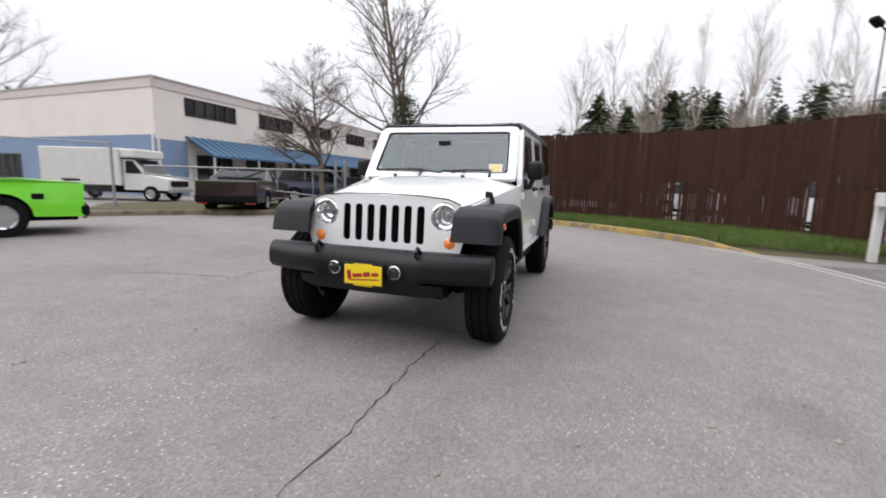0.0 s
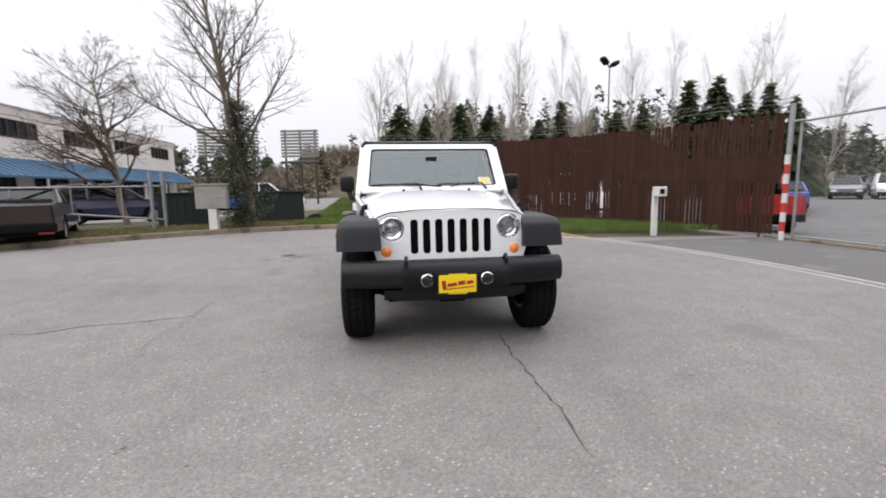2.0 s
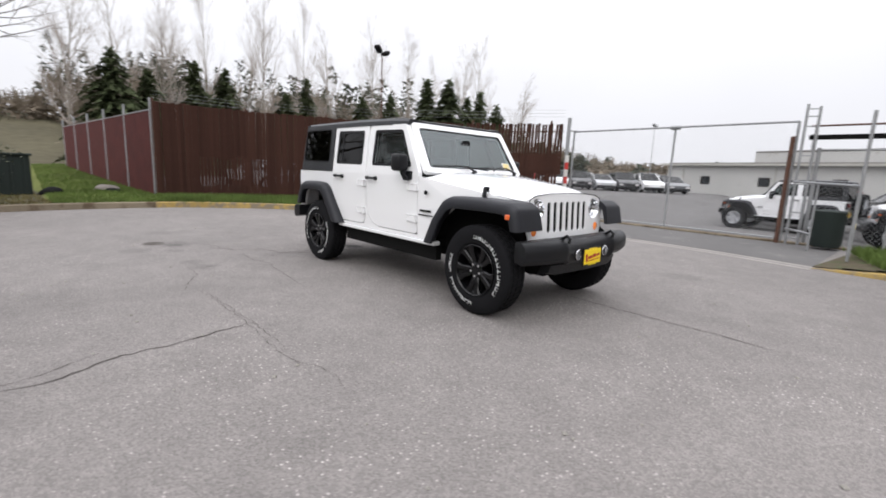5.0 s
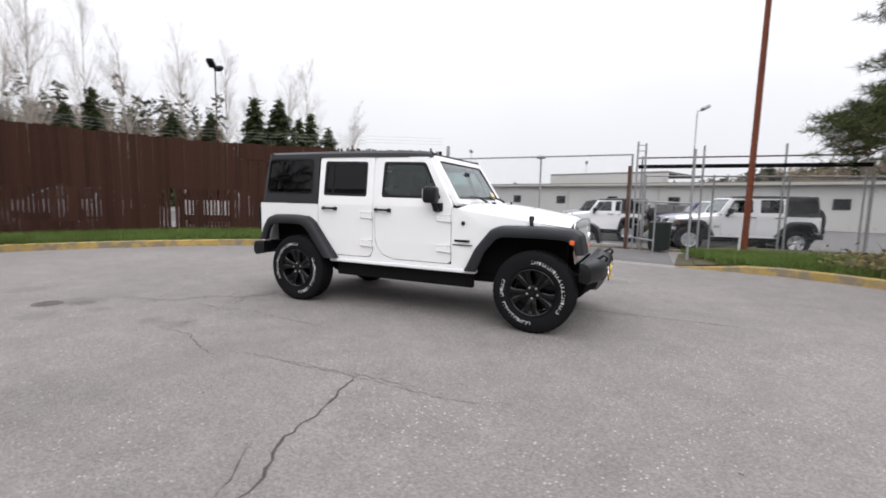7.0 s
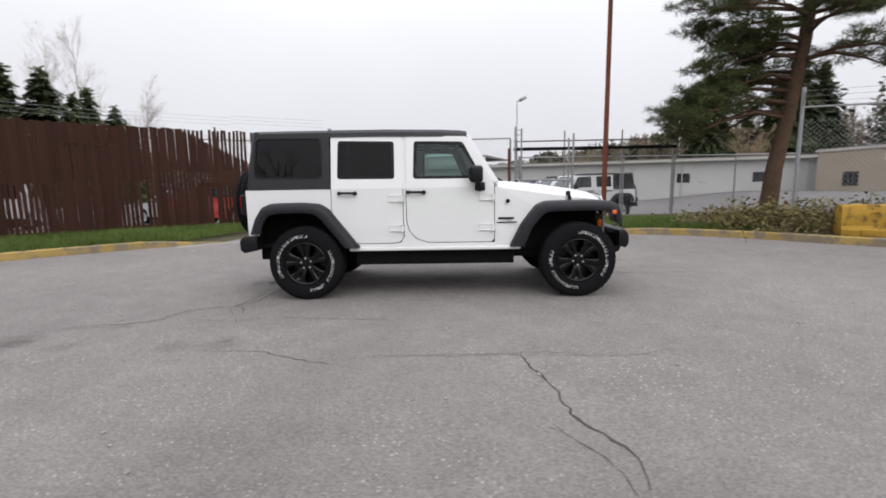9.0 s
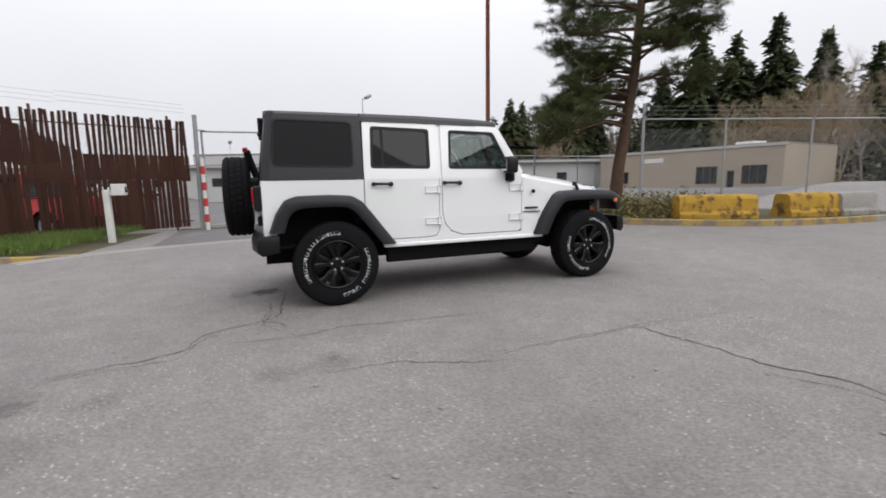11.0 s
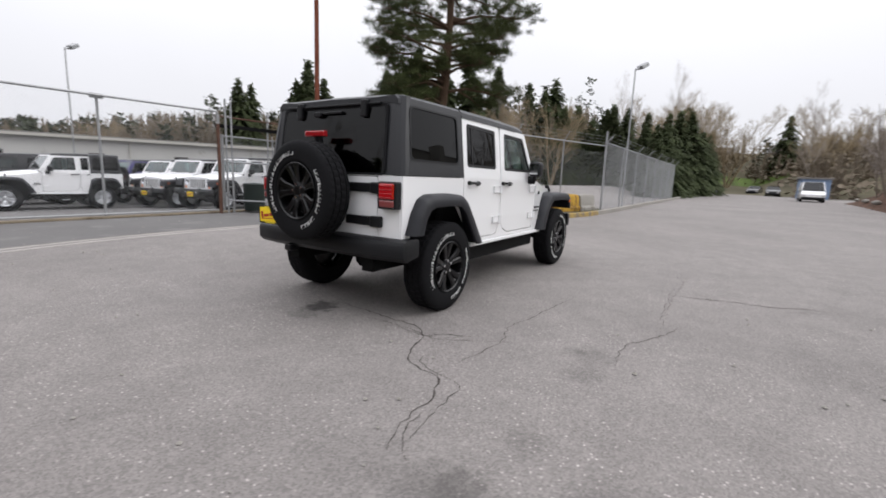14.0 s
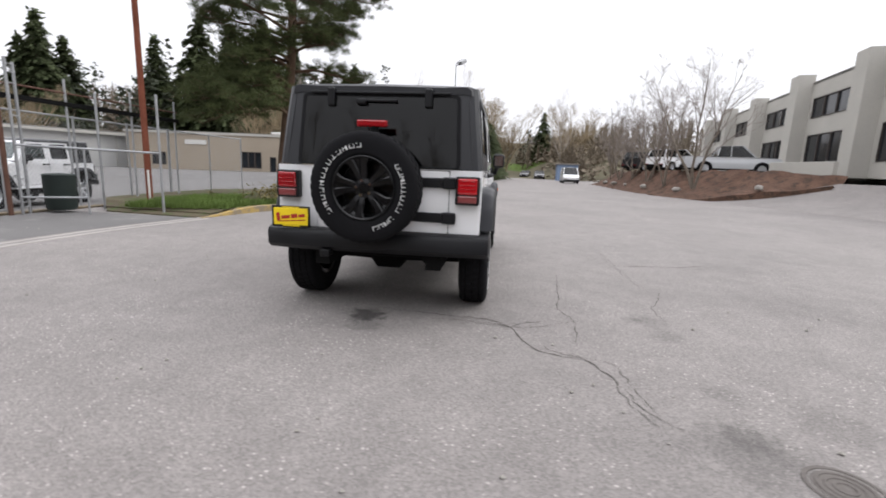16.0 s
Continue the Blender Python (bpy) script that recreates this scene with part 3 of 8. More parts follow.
        part("door_pillar", bm, paint, car)
    # hard top
    bm = bmesh.new()
    for s in (-1, 1):
        panel(bm, [(-2.03, 1.206), (-1.182, 1.206), (-1.182, 1.8), (-1.955, 1.8)], [rounded([(-1.99, 1.335), (-1.275, 1.325), (-1.275, 1.742), (-1.965, 1.748)], 0.05, 4)], 0.0, 0.04, car_side(s, 0.006))
        rings = []
        for z, x in ((1.206, -2.105), (1.5, -2.075), (1.815, -2.028)):
            y = body_y(-2, z) + 0.006
            rings.append([(x + 0.078, s * y, z), (x + 0.04, s * (y - 0.01), z), (x + 0.012, s * (y - 0.038), z), (x, s * (y - 0.08), z), (x + 0.03, s * (y - 0.1), z), (x + 0.08, s * (y - 0.04), z)])
        loft(bm, rings)
    lean = lambda u, v, d: Vector((-2.105 + (v - 1.206) * 0.128 + d, u, v))
    panel(bm, [(-0.75, 1.206), (0.75, 1.206), (0.69, 1.82), (-0.69, 1.82)], [[(-0.60, 1.215), (0.60, 1.215), (0.585, 1.735), (-0.585, 1.735)]], 0.0, 0.03, lean)
    rings = []
    for x, w, e, c in ((-2.04, 0.70, 1.795, 1.82), (-1.99, 0.735, 1.8, 1.842), (-1.6, 0.75, 1.8, 1.856), (-1.19, 0.752, 1.798, 1.852)):
        pts = [(w + 0.012, e - 0.04), (w + 0.004, e), (w - 0.03, e + 0.028), (w * 0.7, c - 0.006), (0, c)]
        rings.append([(x, y, z) for y, z in pts] + [(x, -y, z) for y, z in reversed(pts[:-1])] + [(x, -w + 0.05, e - 0.03), (x, w - 0.05, e - 0.03)])
    loft(bm, rings)
    shell = part("hardtop", bm, top_plastic, car, "black hard top shell", smooth=25)
    bm = bmesh.new()
    rings = []
    for x, w, e, c in ((-1.182, 0.757, 1.797, 1.85), (-0.6, 0.757, 1.795, 1.845), (0.0, 0.752, 1.782, 1.82), (0.22, 0.745, 1.771, 1.798), (0.29, 0.735, 1.762, 1.784)):
        pts = [(w + 0.012, e - 0.048), (w + 0.004, e + 0.0), (w - 0.025, e + 0.03), (w * 0.7, c - 0.004), (0, c)]
        rings.append([(x, y, z) for y, z in pts] + [(x, -y, z) for y, z in reversed(pts[:-1])] + [(x, -w + 0.05, e - 0.014), (x, w - 0.05, e - 0.014)])
    loft(bm, rings)
    part("roof_panel", bm, top_plastic, car, "black removable roof panel", smooth=25)
    for s in (-1, 1):
        bm = bmesh.new()
        panel(bm, rounded([(-1.99, 1.335), (-1.275, 1.325), (-1.275, 1.735), (-1.965, 1.742)], 0.05, 4), [], 0.006, 0.012, car_side(s, 0.006))
        part("quarter_window", bm, glass_tint, shell, "dark tinted side glass").visible_shadow = False
        bm = bmesh.new()
        panel(bm, rounded([(-2.0, 1.325), (-1.265, 1.315), (-1.265, 1.745), (-1.975, 1.752)], 0.055, 4), [rounded([(-1.985, 1.34), (-1.28, 1.33), (-1.28, 1.73), (-1.96, 1.737)], 0.05, 4)], -0.004, 0.008, car_side(s, 0.006))
        part("window_seal", bm, black_plastic, shell)
    bm = bmesh.new()
    panel(bm, rounded([(-0.63, 1.209), (0.63, 1.209), (0.605, 1.745), (-0.605, 1.745)], 0.03, 3), [], -0.012, -0.006, lean)
    rear_glass = part("rear_window", bm, glass_tint, shell, "dark tinted rear glass")
    rear_glass.visible_shadow = False
    bm = bmesh.new()
    panel(bm, rounded([(-0.65, 1.207), (0.65, 1.207), (0.622, 1.762), (-0.622, 1.762)], 0.04, 3), [rounded([(-0.622, 1.217), (0.622, 1.217), (0.597, 1.738), (-0.597, 1.738)], 0.03, 3)], -0.0135, -0.004, lean)
    part("window_seal", bm, seam_black, rear_glass)
    bm = bmesh.new()
    for s in (-1, 1):
        box(bm, -2.09, -2.02, s * 0.385 - 0.03, s * 0.385 + 0.03, 1.66, 1.80, 0.012)
    box(bm, -2.07, -2.035, -0.55, 0.55, 1.757, 1.775, 0.006)
    part("glass_hinge", bm, black_plastic, rear_glass)
    bm = bmesh.new()
    box(bm, -2.085, -2.05, -0.14, 0.16, 1.695, 1.718, 0.008)
    box(bm, -2.1, -2.05, 0.1, 0.18, 1.675, 1.72, 0.012)
    part("rear_wiper", bm, black_plastic, rear_glass)
    # tailgate
    bm = bmesh.new()
    panel(bm, rounded([(-0.569, 0.706), (0.494, 0.706), (0.494, 1.189), (-0.569, 1.189)], 0.015, 2), [], -0.004, 0.03, back)
    gate = part("tailgate", bm, paint, car)
    for hz in (1.10, 0.83):
        bm = bmesh.new()
        box(bm, -2.135, -2.1, -0.6, -0.24, hz - 0.038, hz + 0.038, 0.01)
        box(bm, -2.15, -2.1, -0.63, -0.52, hz - 0.045, hz + 0.045, 0.012)
        part("gate_hinge", bm, black_plastic, gate, "black tailgate hinge")
    bm = bmesh.new()
    box(bm, -2.24, -2.1, -0.15, 0.15, 0.94, 1.24, 0.03)
    tube(bm, [(-2.12, 0.0, 1.2), (-2.2, 0.0, 1.45), (-2.215, 0.0, 1.52)], 0.035, 8)
    carrier = part("spare_carrier", bm, black_plastic, gate)
    bm = bmesh.new()
    box(bm, -2.25, -2.2, -0.105, 0.125, 1.495, 1.545, 0.01)
    part("high_brake_light", bm, red_dim, carrier, "red high brake light")
    spare = new("spare_wheel")
    spare.parent = car
    spare["label"] = "spare tyre with white outlined bars on a black rim"
    spare.matrix_local = pose(-2.325, 0.015, 1.05, 0, 0, -90) @ pose(0, 0, 0, 0, 310)
    wheel_parts(spare, rim, detail, detail)
    for s in (-1, 1):
        bm = bmesh.new()
        box(bm, -2.17, -2.07, min(s * 0.625, s * 0.808), max(s * 0.625, s * 0.808), 0.94, 1.155, 0.012)
        lamp = part("tail_light", bm, black_plastic, car, "red tail light in a black housing")
        bm = bmesh.new()
        box(bm, -2.185, -2.15, min(s * 0.645, s * 0.79), max(s * 0.645, s * 0.79), 1.02, 1.14, 0.01)
        part("red_lens", bm, red_lens if s < 0 else red_dim, lamp)
        bm = bmesh.new()
        box(bm, -2.182, -2.15, min(s * 0.645, s * 0.79), max(s * 0.645, s * 0.79), 0.955, 1.012, 0.01)
        part("reverse_lens", bm, smoked_lens if detail else clear_lens, lamp)
        if detail:
            for k in range(4):
                bm = bmesh.new()
                zz = 1.03 + k * 0.029
                box(bm, -2.1885, -2.18, min(s * 0.652, s * 0.783), max(s * 0.652, s * 0.783), zz, zz + 0.006, 0.001, 1)
                part("lens_rib", bm, red_dim, lamp)
    # wheel flares
    fo = [(0.74, 0.56), (0.86, 0.80), (1.02, 1.00), (1.12, 1.04), (1.5, 1.045), (1.82, 1.03), (1.90, 0.98), (1.94, 0.80)]
    fi = [(0.89, 0.56), (0.98, 0.77), (1.09, 0.90), (1.16, 0.93), (1.5, 0.935), (1.76, 0.93), (1.83, 0.89), (1.86, 0.80)]
    ro = [(-2.06, 0.735), (-2.0, 0.90), (-1.92, 1.02), (-1.82, 1.06), (-1.5, 1.065), (-1.30, 1.05), (-1.2, 0.99), (-0.88, 0.57)]
    ri = [(-1.93, 0.735), (-1.89, 0.86), (-1.84, 0.925), (-1.76, 0.95), (-1.5, 0.955), (-1.36, 0.945), (-1.28, 0.89), (-1.03, 0.57)]
    for s in (-1, 1):
        for o, i, tuck in ((fo, fi, 0.02), (ro, ri, 0.0)):
            o, i = [[(p.x, p.y) for p in soften(l)] for l in (o, i)]
            bm = bmesh.new()
            rings = []
            for (a, b), (c, d) in zip(o, i):
                y0 = body_y(a, b) - 0.04
                mx = lambda t: (a + (c - a) * t, b + (d - b) * t)
                prof = [(*mx(0), y0), (*mx(0.0), 0.845 - tuck), (*mx(0.03), 0.872 - tuck), (*mx(0.12), 0.9 - tuck), (*mx(0.28), 0.917 - tuck), (*mx(0.75), 0.926 - tuck), (*mx(0.97), 0.919 - tuck), (*mx(1), 0.90 - tuck), (*mx(0.8), 0.89 - tuck), (*mx(0.5), y0)]
                rings.append([(x, s * y, z) for x, z, y in prof])
            loft(bm, rings)
            part("wheel_flare", bm, flare_plastic, car, "black plastic wheel flare", smooth=42)
    # bumpers
    bm = bmesh.new()
    rings = []
    for y in (-0.872, -0.862, -0.81, -0.62, -0.42, -0.38, -0.36, 0.36, 0.38, 0.42, 0.62, 0.81, 0.862, 0.872):
        a = abs(y)
        f = 2.105 - max(0, a - 0.42) ** 1.6 * 0.38 - (0.03 if a > 0.87 else 0)
        lo, hi = (0.53 if a > 0.4 else 0.505), (0.725 if a > 0.4 else 0.722)
        if a > 0.87:
            lo, hi = lo + 0.03, hi - 0.03
        elif a < 0.37:
            f -= 0.012
        b = 1.90
        rings.append([(b, y, lo + 0.02), (f - 0.03, y, lo), (f, y, lo + 0.035), (f + 0.004, y, (lo + hi) / 2), (f - 0.004, y, hi - 0.05), (f - 0.035, y, hi - 0.012), (f - 0.07, y, hi), (b, y, hi - 0.005)])
    loft(bm, rings)
    bumper = part("front_bumper", bm, black_plastic, car, "wide black plastic front bumper", smooth=35)
    bm = bmesh.new()
    loft(bm, [[(1.95, y, 0.51), (2.07 - abs(y) * 0.05, y, 0.51), (2.05 - abs(y) * 0.05, y, 0.42 + 0.03 * (abs(y) > 0.5)), (1.9, y, 0.4)] for y in (-0.55, -0.45, 0, 0.45, 0.55)])
    part("air_dam", bm, black_plastic, bumper)
    for s in (-1, 1):
        round_lamp(bumper, "fog_light", 0.045, (2.095, s * 0.228, 0.588), "round clear fog light")
        bm = bmesh.new()
        tube(bm, [(2.0, s * 0.38, 0.71), (2.07, s * 0.38, 0.76), (2.1, s * 0.38, 0.735), (2.09, s * 0.38, 0.70)], 0.014, 8)
        part("tow_hook", bm, black_plastic, bumper, "black steel tow hook", smooth=40)
    plate(bumper, pose(2.108, 0.0, 0.555), 0.285, 0.135)
    bm = bmesh.new()
    rings = []
    for y in (-0.905, -0.895, -0.85, -0.6, 0.6, 0.85, 0.895, 0.905):
        a = abs(y)
        f = -2.215 + max(0, a - 0.6) ** 1.7 * 0.4 + (0.03 if a > 0.9 else 0)
        e = 0.025 if a > 0.9 else 0
        rings.append([(-1.98, y, 0.56 + e), (f + 0.04, y, 0.53 + e), (f, y, 0.565 + e), (f - 0.003, y, 0.66), (f + 0.015, y, 0.69 - e), (f + 0.06, y, 0.708 - e), (-1.98, y, 0.708 - e)])
    loft(bm, rings)
    rear = part("rear_bumper", bm, black_plastic, car, "black plastic rear bumper", smooth=35)
    plate(rear, pose(-2.205, 0.675, 0.79, 0, 0, 180), 0.285, 0.135)
    bm = bmesh.new()
    box(bm, -2.24, -2.14, 0.35, 0.43, 0.49, 0.545, 0.01)
    part("tow_loop", bm, black_plastic, rear)
    # rocker, chassis, axles
    for s in (-1, 1):
        bm = bmesh.new()
        box(bm, -1.0, 0.86, min(s * 0.74, s * 0.83), max(s * 0.74, s * 0.83), 0.525, 0.568, 0.012)
        part("sill", bm, paint, car)
    def under(name, *pieces, label=""):
        """One piece of the running gear under the car."""
        bm = bmesh.new()
        for piece in pieces:
            piece(bm)
        part(name, bm, dark_metal, car, label)

    for s in (-1, 1):
        under("frame_rail", lambda bm: box(bm, -2.1, 1.95, min(s * 0.4, s * 0.52), max(s * 0.4, s * 0.52), 0.40, 0.56))
        under("rocker_guard", lambda bm: box(bm, -0.95, 0.8, min(s * 0.66, s * 0.74), max(s * 0.66, s * 0.74), 0.36, 0.53, 0.01))
        under("inner_wing", lambda bm: box(bm, 0.75, 1.74, min(s * 0.48, s * 0.56), max(s * 0.48, s * 0.56), 0.5, 1.0))
        under("wheel_house", lambda bm: box(bm, -2.07, -0.95, min(s * 0.5, s * 0.56), max(s * 0.5, s * 0.56), 0.5, 1.15))
    under("floor_pan", lambda bm: box(bm, -2.05, 0.75, -0.78, 0.78, 0.575, 0.6))
    under("bulkhead", lambda bm: box(bm, 0.6, 0.75, -0.74, 0.74, 0.5, 1.1))
    under("gearbox", lambda bm: box(bm, -0.5, 0.5, -0.3, 0.3, 0.32, 0.5, 0.03))
    under("fuel_tank", lambda bm: box(bm, -1.9, -1.2, -0.4, 0.3, 0.45, 0.6, 0.03))
    for x in (-1.473, 1.473):
        under("axle", lambda bm: tube(bm, [(x, -0.7, 0.4), (x, -0.12, 0.4), (x, -0.05, 0.4), (x, 0.15, 0.4), (x, 0.22, 0.4), (x, 0.7, 0.4)], [0.045, 0.06, 0.14, 0.14, 0.06, 0.045], 12))
        for s in (-1, 1):
            under("shock_absorber", lambda bm: tube(bm, [(x + 0.15, s * 0.55, 0.38), (x + 0.12, s * 0.5, 0.9)], 0.035, 8))
    under("exhaust", lambda bm: tube(bm, [(-1.0, -0.35, 0.42), (-1.7, -0.4, 0.5), (-2.1, -0.42, 0.5)], 0.05, 10))
    under("track_bar", lambda bm: tube(bm, [(1.7, -0.6, 0.46), (1.72, 0.6, 0.46)], 0.025, 8))
    # cabin
    bm = bmesh.new()
    box(bm, 0.3, 0.62, -0.7, 0.7, 0.95, 1.22, 0.04)
    for s in (-1, 1):
        for x in (-0.15, -1.0):
            box(bm, x - 0.25, x + 0.25, s * 0.37 - 0.24, s * 0.37 + 0.24, 0.75, 0.95, 0.05)
            box(bm, x - 0.33, x - 0.2, s * 0.37 - 0.23, s * 0.37 + 0.23, 0.9, 1.42, 0.05, 2)
            box(bm, x - 0.33, x - 0.24, s * 0.37 - 0.12, s * 0.37 + 0.12, 1.43, 1.6, 0.03)
        tube(bm, [(0.35, s * 0.62, 1.25), (0.15, s * 0.6, 1.68), (-0.4, s * 0.6, 1.72), (-1.2, s * 0.6, 1.72), (-1.95, s * 0.6, 1.25)], 0.03, 8)
        tube(bm, [(-0.42, s * 0.65, 0.7), (-0.42, s * 0.6, 1.72)], 0.035, 8)
    tube(bm, [(-0.42, -0.6, 1.72), (-0.42, 0.6, 1.72)], 0.03, 8)
    tube(bm, [(-1.25, -0.6, 1.72), (-1.25, 0.6, 1.72)], 0.03, 8)
    lathe(bm, [(0.17, -0.014), (0.184, 0), (0.17, 0.014), (0.156, 0)], 22, "x", (0.22, 0.37, 1.12), loop=True)
    part("cabin", bm, interior, car, "black seats, dashboard and roll bars")
    if detail:
        bm = bmesh.new()
        box(bm, 0.415, 0.42, -0.06, 0.06, 1.56, 1.61, 0.01)
        part("rear_view_mirror", bm, black_plastic, car)
        bm = bmesh.new()
        panel(bm, [(0.50, 0.13), (0.63, 0.13), (0.62, 0.28), (0.49, 0.28)], [], 0.006, 0.009, slope)
        st = part("window_sticker", bm, letter_white, car, "white paper sticker with plain bars")
        bm = bmesh.new()
        for k in range(5):
            panel(bm, [(0.51, 0.15 + k * 0.024), (0.61, 0.15 + k * 0.024), (0.61, 0.16 + k * 0.024), (0.51, 0.16 + k * 0.024)], [], 0.004, 0.006, slope)
        part("sticker_bars", bm, plate_yellow, st)
    for s in (-1, 1):
        bm = bmesh.new()
        box(bm, 0.31, 0.45, min(s * 0.84, s * 0.985), max(s * 0.84, s * 0.985), 1.245, 1.42, 0.035, 3)
        tube(bm, [(0.42, s * 0.80, 1.18), (0.42, s * 0.87, 1.18), (0.4, s * 0.9, 1.27)], [0.035, 0.03, 0.03], 8)
        box(bm, 0.37, 0.48, min(s * 0.80, s * 0.845), max(s * 0.80, s * 0.845), 1.16, 1.25, 0.012)
        mir = part("door_mirror", bm, black_plastic, car, "black door mirror", smooth=40)
        bm = bmesh.new()
        box(bm, 0.304, 0.311, min(s * 0.862, s * 0.963), max(s * 0.862, s * 0.963), 1.272, 1.393, 0.0)
        part("mirror_glass", bm, chrome, mir)
        bm = bmesh.new()
        y = body_y(1.32, 1.06) * s
        tube(bm, [(1.42, y * 0.99, 1.00), (1.405, y + s * 0.012, 1.06), (1.39, y * 0.985, 1.13)], [0.014, 0.02, 0.016], 8)
        box(bm, 1.37, 1.42, y * 0.96 - 0.016, y * 0.96 + 0.016, 1.09, 1.14, 0.008)
        part("bonnet_latch", bm, black_plastic, car, "black rubber bonnet latch", smooth=40)
        bm = bmesh.new()
        tube(bm, [(0.72, s * 0.05 + 0.12, 1.29), (0.6, s * 0.3 - 0.02, 1.325)], 0.01, 6)
        p0, p1 = slope(s * 0.34 - 0.3, 0.12, -0.012), slope(s * 0.34 + 0.18, 0.14, -0.012)
        tube(bm, [p0, p1], 0.008, 6)
        tube(bm, [(0.74, s * 0.34 + 0.2, 1.265), p1], [0.014, 0.009], 6)
        part("wiper", bm, black_plastic, car, "black wiper arm")
    bm = bmesh.new()
    lathe(bm, [(0.0, 0.012), (0.02, 0.01), (0.023, 0.0)], 14, "y", (0.72, -0.838, 1.045))
    part("side_port", bm, black_plastic, car)
    for s in (-1, 1):
        y = s * (body_y(0.72, 0.84) + 0.002)
        for x0, x1, z0, z1 in ((0.62, 0.79, 0.85, 0.872), (0.60, 0.82, 0.812, 0.824)):
            bm = bmesh.new()
            box(bm, x0, x1, y - 0.003, y + 0.003, z0, z1)
            part("badge_bar", bm, black_plastic, car, "dark badge bar on the wing")
    for x in (-1.473, 1.473):
        for s in (-1, 1):
            w = new("wheel")
            w.parent = car
            w["label"] = "black five-spoke wheel with a rugged tyre"
            w.matrix_local = pose(x, s * 0.768, 0.405, 0, 0, 0 if s < 0 else 180) @ pose(0, 0, 0, 0, 40 * x + 17)
            wheel_parts(w, rim, detail, detail)
    if at is not None:
        car.matrix_world = at
    return car


main_car = offroad_car("white four-door off-road car with black flares and hard top", white_paint, rim_black)

# ---- ground ----
# oil and damp stains: x, y, radius, darkness
STAINS = ((-2.13, 0.07, 0.2, 0.3), (-2.35, 0.02, 0.2, 0.72), (-1.75, -2.25, 0.22, 0.84), (-3.6, -2.15, 0.32, 0.78), (-3.25, -2.75, 0.25, 0.82), (2.0, 2.6, 0.3, 0.86),
          (4.0, -2.7, 0.2, 0.85), (-4.9, -2.1, 0.3, 0.85), (-3.0, -2.3, 0.14, 0.8), (-2.09, -2.3, 0.16, 0.8), (-3.45, -2.2, 0.16, 0.74), (-3.64, -2.41, 0.26, 0.9), (-1.72, -2.18, 0.05, 0.75), (0.9, -4.1, 0.5, 0.9), (-1.0, -3.9, 0.6, 0.91))
def asphalt_material():
    m = surface("worn_asphalt", (0.193, 0.177, 0.168), 0.9, 0, 0.24, 0.35, 3.2, 0.0, spec=0.4)
    nt = m.node_tree
    b = nt.nodes["Principled BSDF"]
    tc = nt.nodes.new("ShaderNodeTexCoord")
    prev = b.inputs["Base Color"].links[0].from_socket
    vor = nt.nodes.new("ShaderNodeTexVoronoi")
    vor.inputs["Scale"].default_value = 95.0
    nt.links.new(tc.outputs["Object"], vor.inputs["Vector"])
    hsv = nt.nodes.new("ShaderNodeSeparateColor")
    nt.links.new(vor.outputs["Color"], hsv.inputs[0])
    stone = nt.nodes.new("ShaderNodeMapRange")
    stone.inputs["From Min"].default_value, stone.inputs["From Max"].default_value = 0.0, 1.0
    stone.inputs["To Min"].default_value, stone.inputs["To Max"].default_value = 0.78, 1.24
    nt.links.new(hsv.outputs[0], stone.inputs["Value"])
    # sparse pale chips of worn aggregate
    chips = nt.nodes.new("ShaderNodeTexVoronoi")
    chips.inputs["Scale"].default_value = 42.0
    nt.links.new(tc.outputs["Object"], chips.inputs["Vector"])
    chip_rgb = nt.nodes.new("ShaderNodeSeparateColor")
    nt.links.new(chips.outputs["Color"], chip_rgb.inputs[0])
    rare = nt.nodes.new("ShaderNodeMath")
    rare.operation, rare.inputs[1].default_value = "GREATER_THAN", 0.8
    nt.links.new(chip_rgb.outputs[0], rare.inputs[0])
    core = nt.nodes.new("ShaderNodeMapRange")
    core.inputs["From Min"].default_value, core.inputs["From Max"].default_value = 0.34, 0.18
    core.inputs["To Min"].default_value, core.inputs["To Max"].default_value = 0.0, 1.35
    nt.links.new(chips.outputs["Distance"], core.inputs["Value"])
    both = nt.nodes.new("ShaderNodeMath")
    both.operation = "MULTIPLY"
    nt.links.new(rare.outputs[0], both.inputs[0])
    nt.links.new(core.outputs[0], both.inputs[1])
    worn = nt.nodes.new("ShaderNodeTexNoise")
    worn.inputs["Scale"].default_value, worn.inputs["Detail"].default_value = 0.9, 3.0
    nt.links.new(tc.outputs["Object"], worn.inputs["Vector"])
    patch = nt.nodes.new("ShaderNodeMapRange")
    patch.inputs["From Min"].default_value, patch.inputs["From Max"].default_value = 0.35, 0.65
    nt.links.new(worn.outputs["Fac"], patch.inputs["Value"])
    chip = nt.nodes.new("ShaderNodeMath")
    chip.operation = "MULTIPLY_ADD"
    nt.links.new(both.outputs[0], chip.inputs[0])
    nt.links.new(patch.outputs[0], chip.inputs[1])
    nt.links.new(stone.outputs[0], chip.inputs[2])
    big = nt.nodes.new("ShaderNodeTexNoise")
    big.inputs["Scale"].default_value, big.inputs["Detail"].default_value = 260.0, 2.0
    nt.links.new(tc.outputs["Object"], big.inputs["Vector"])
    mul = nt.nodes.new("ShaderNodeVectorMath")
    mul.operation = "SCALE"
    nt.links.new(prev, mul.inputs[0])
    nt.links.new(chip.outputs[0], mul.inputs["Scale"])
    out = mul.outputs[0]
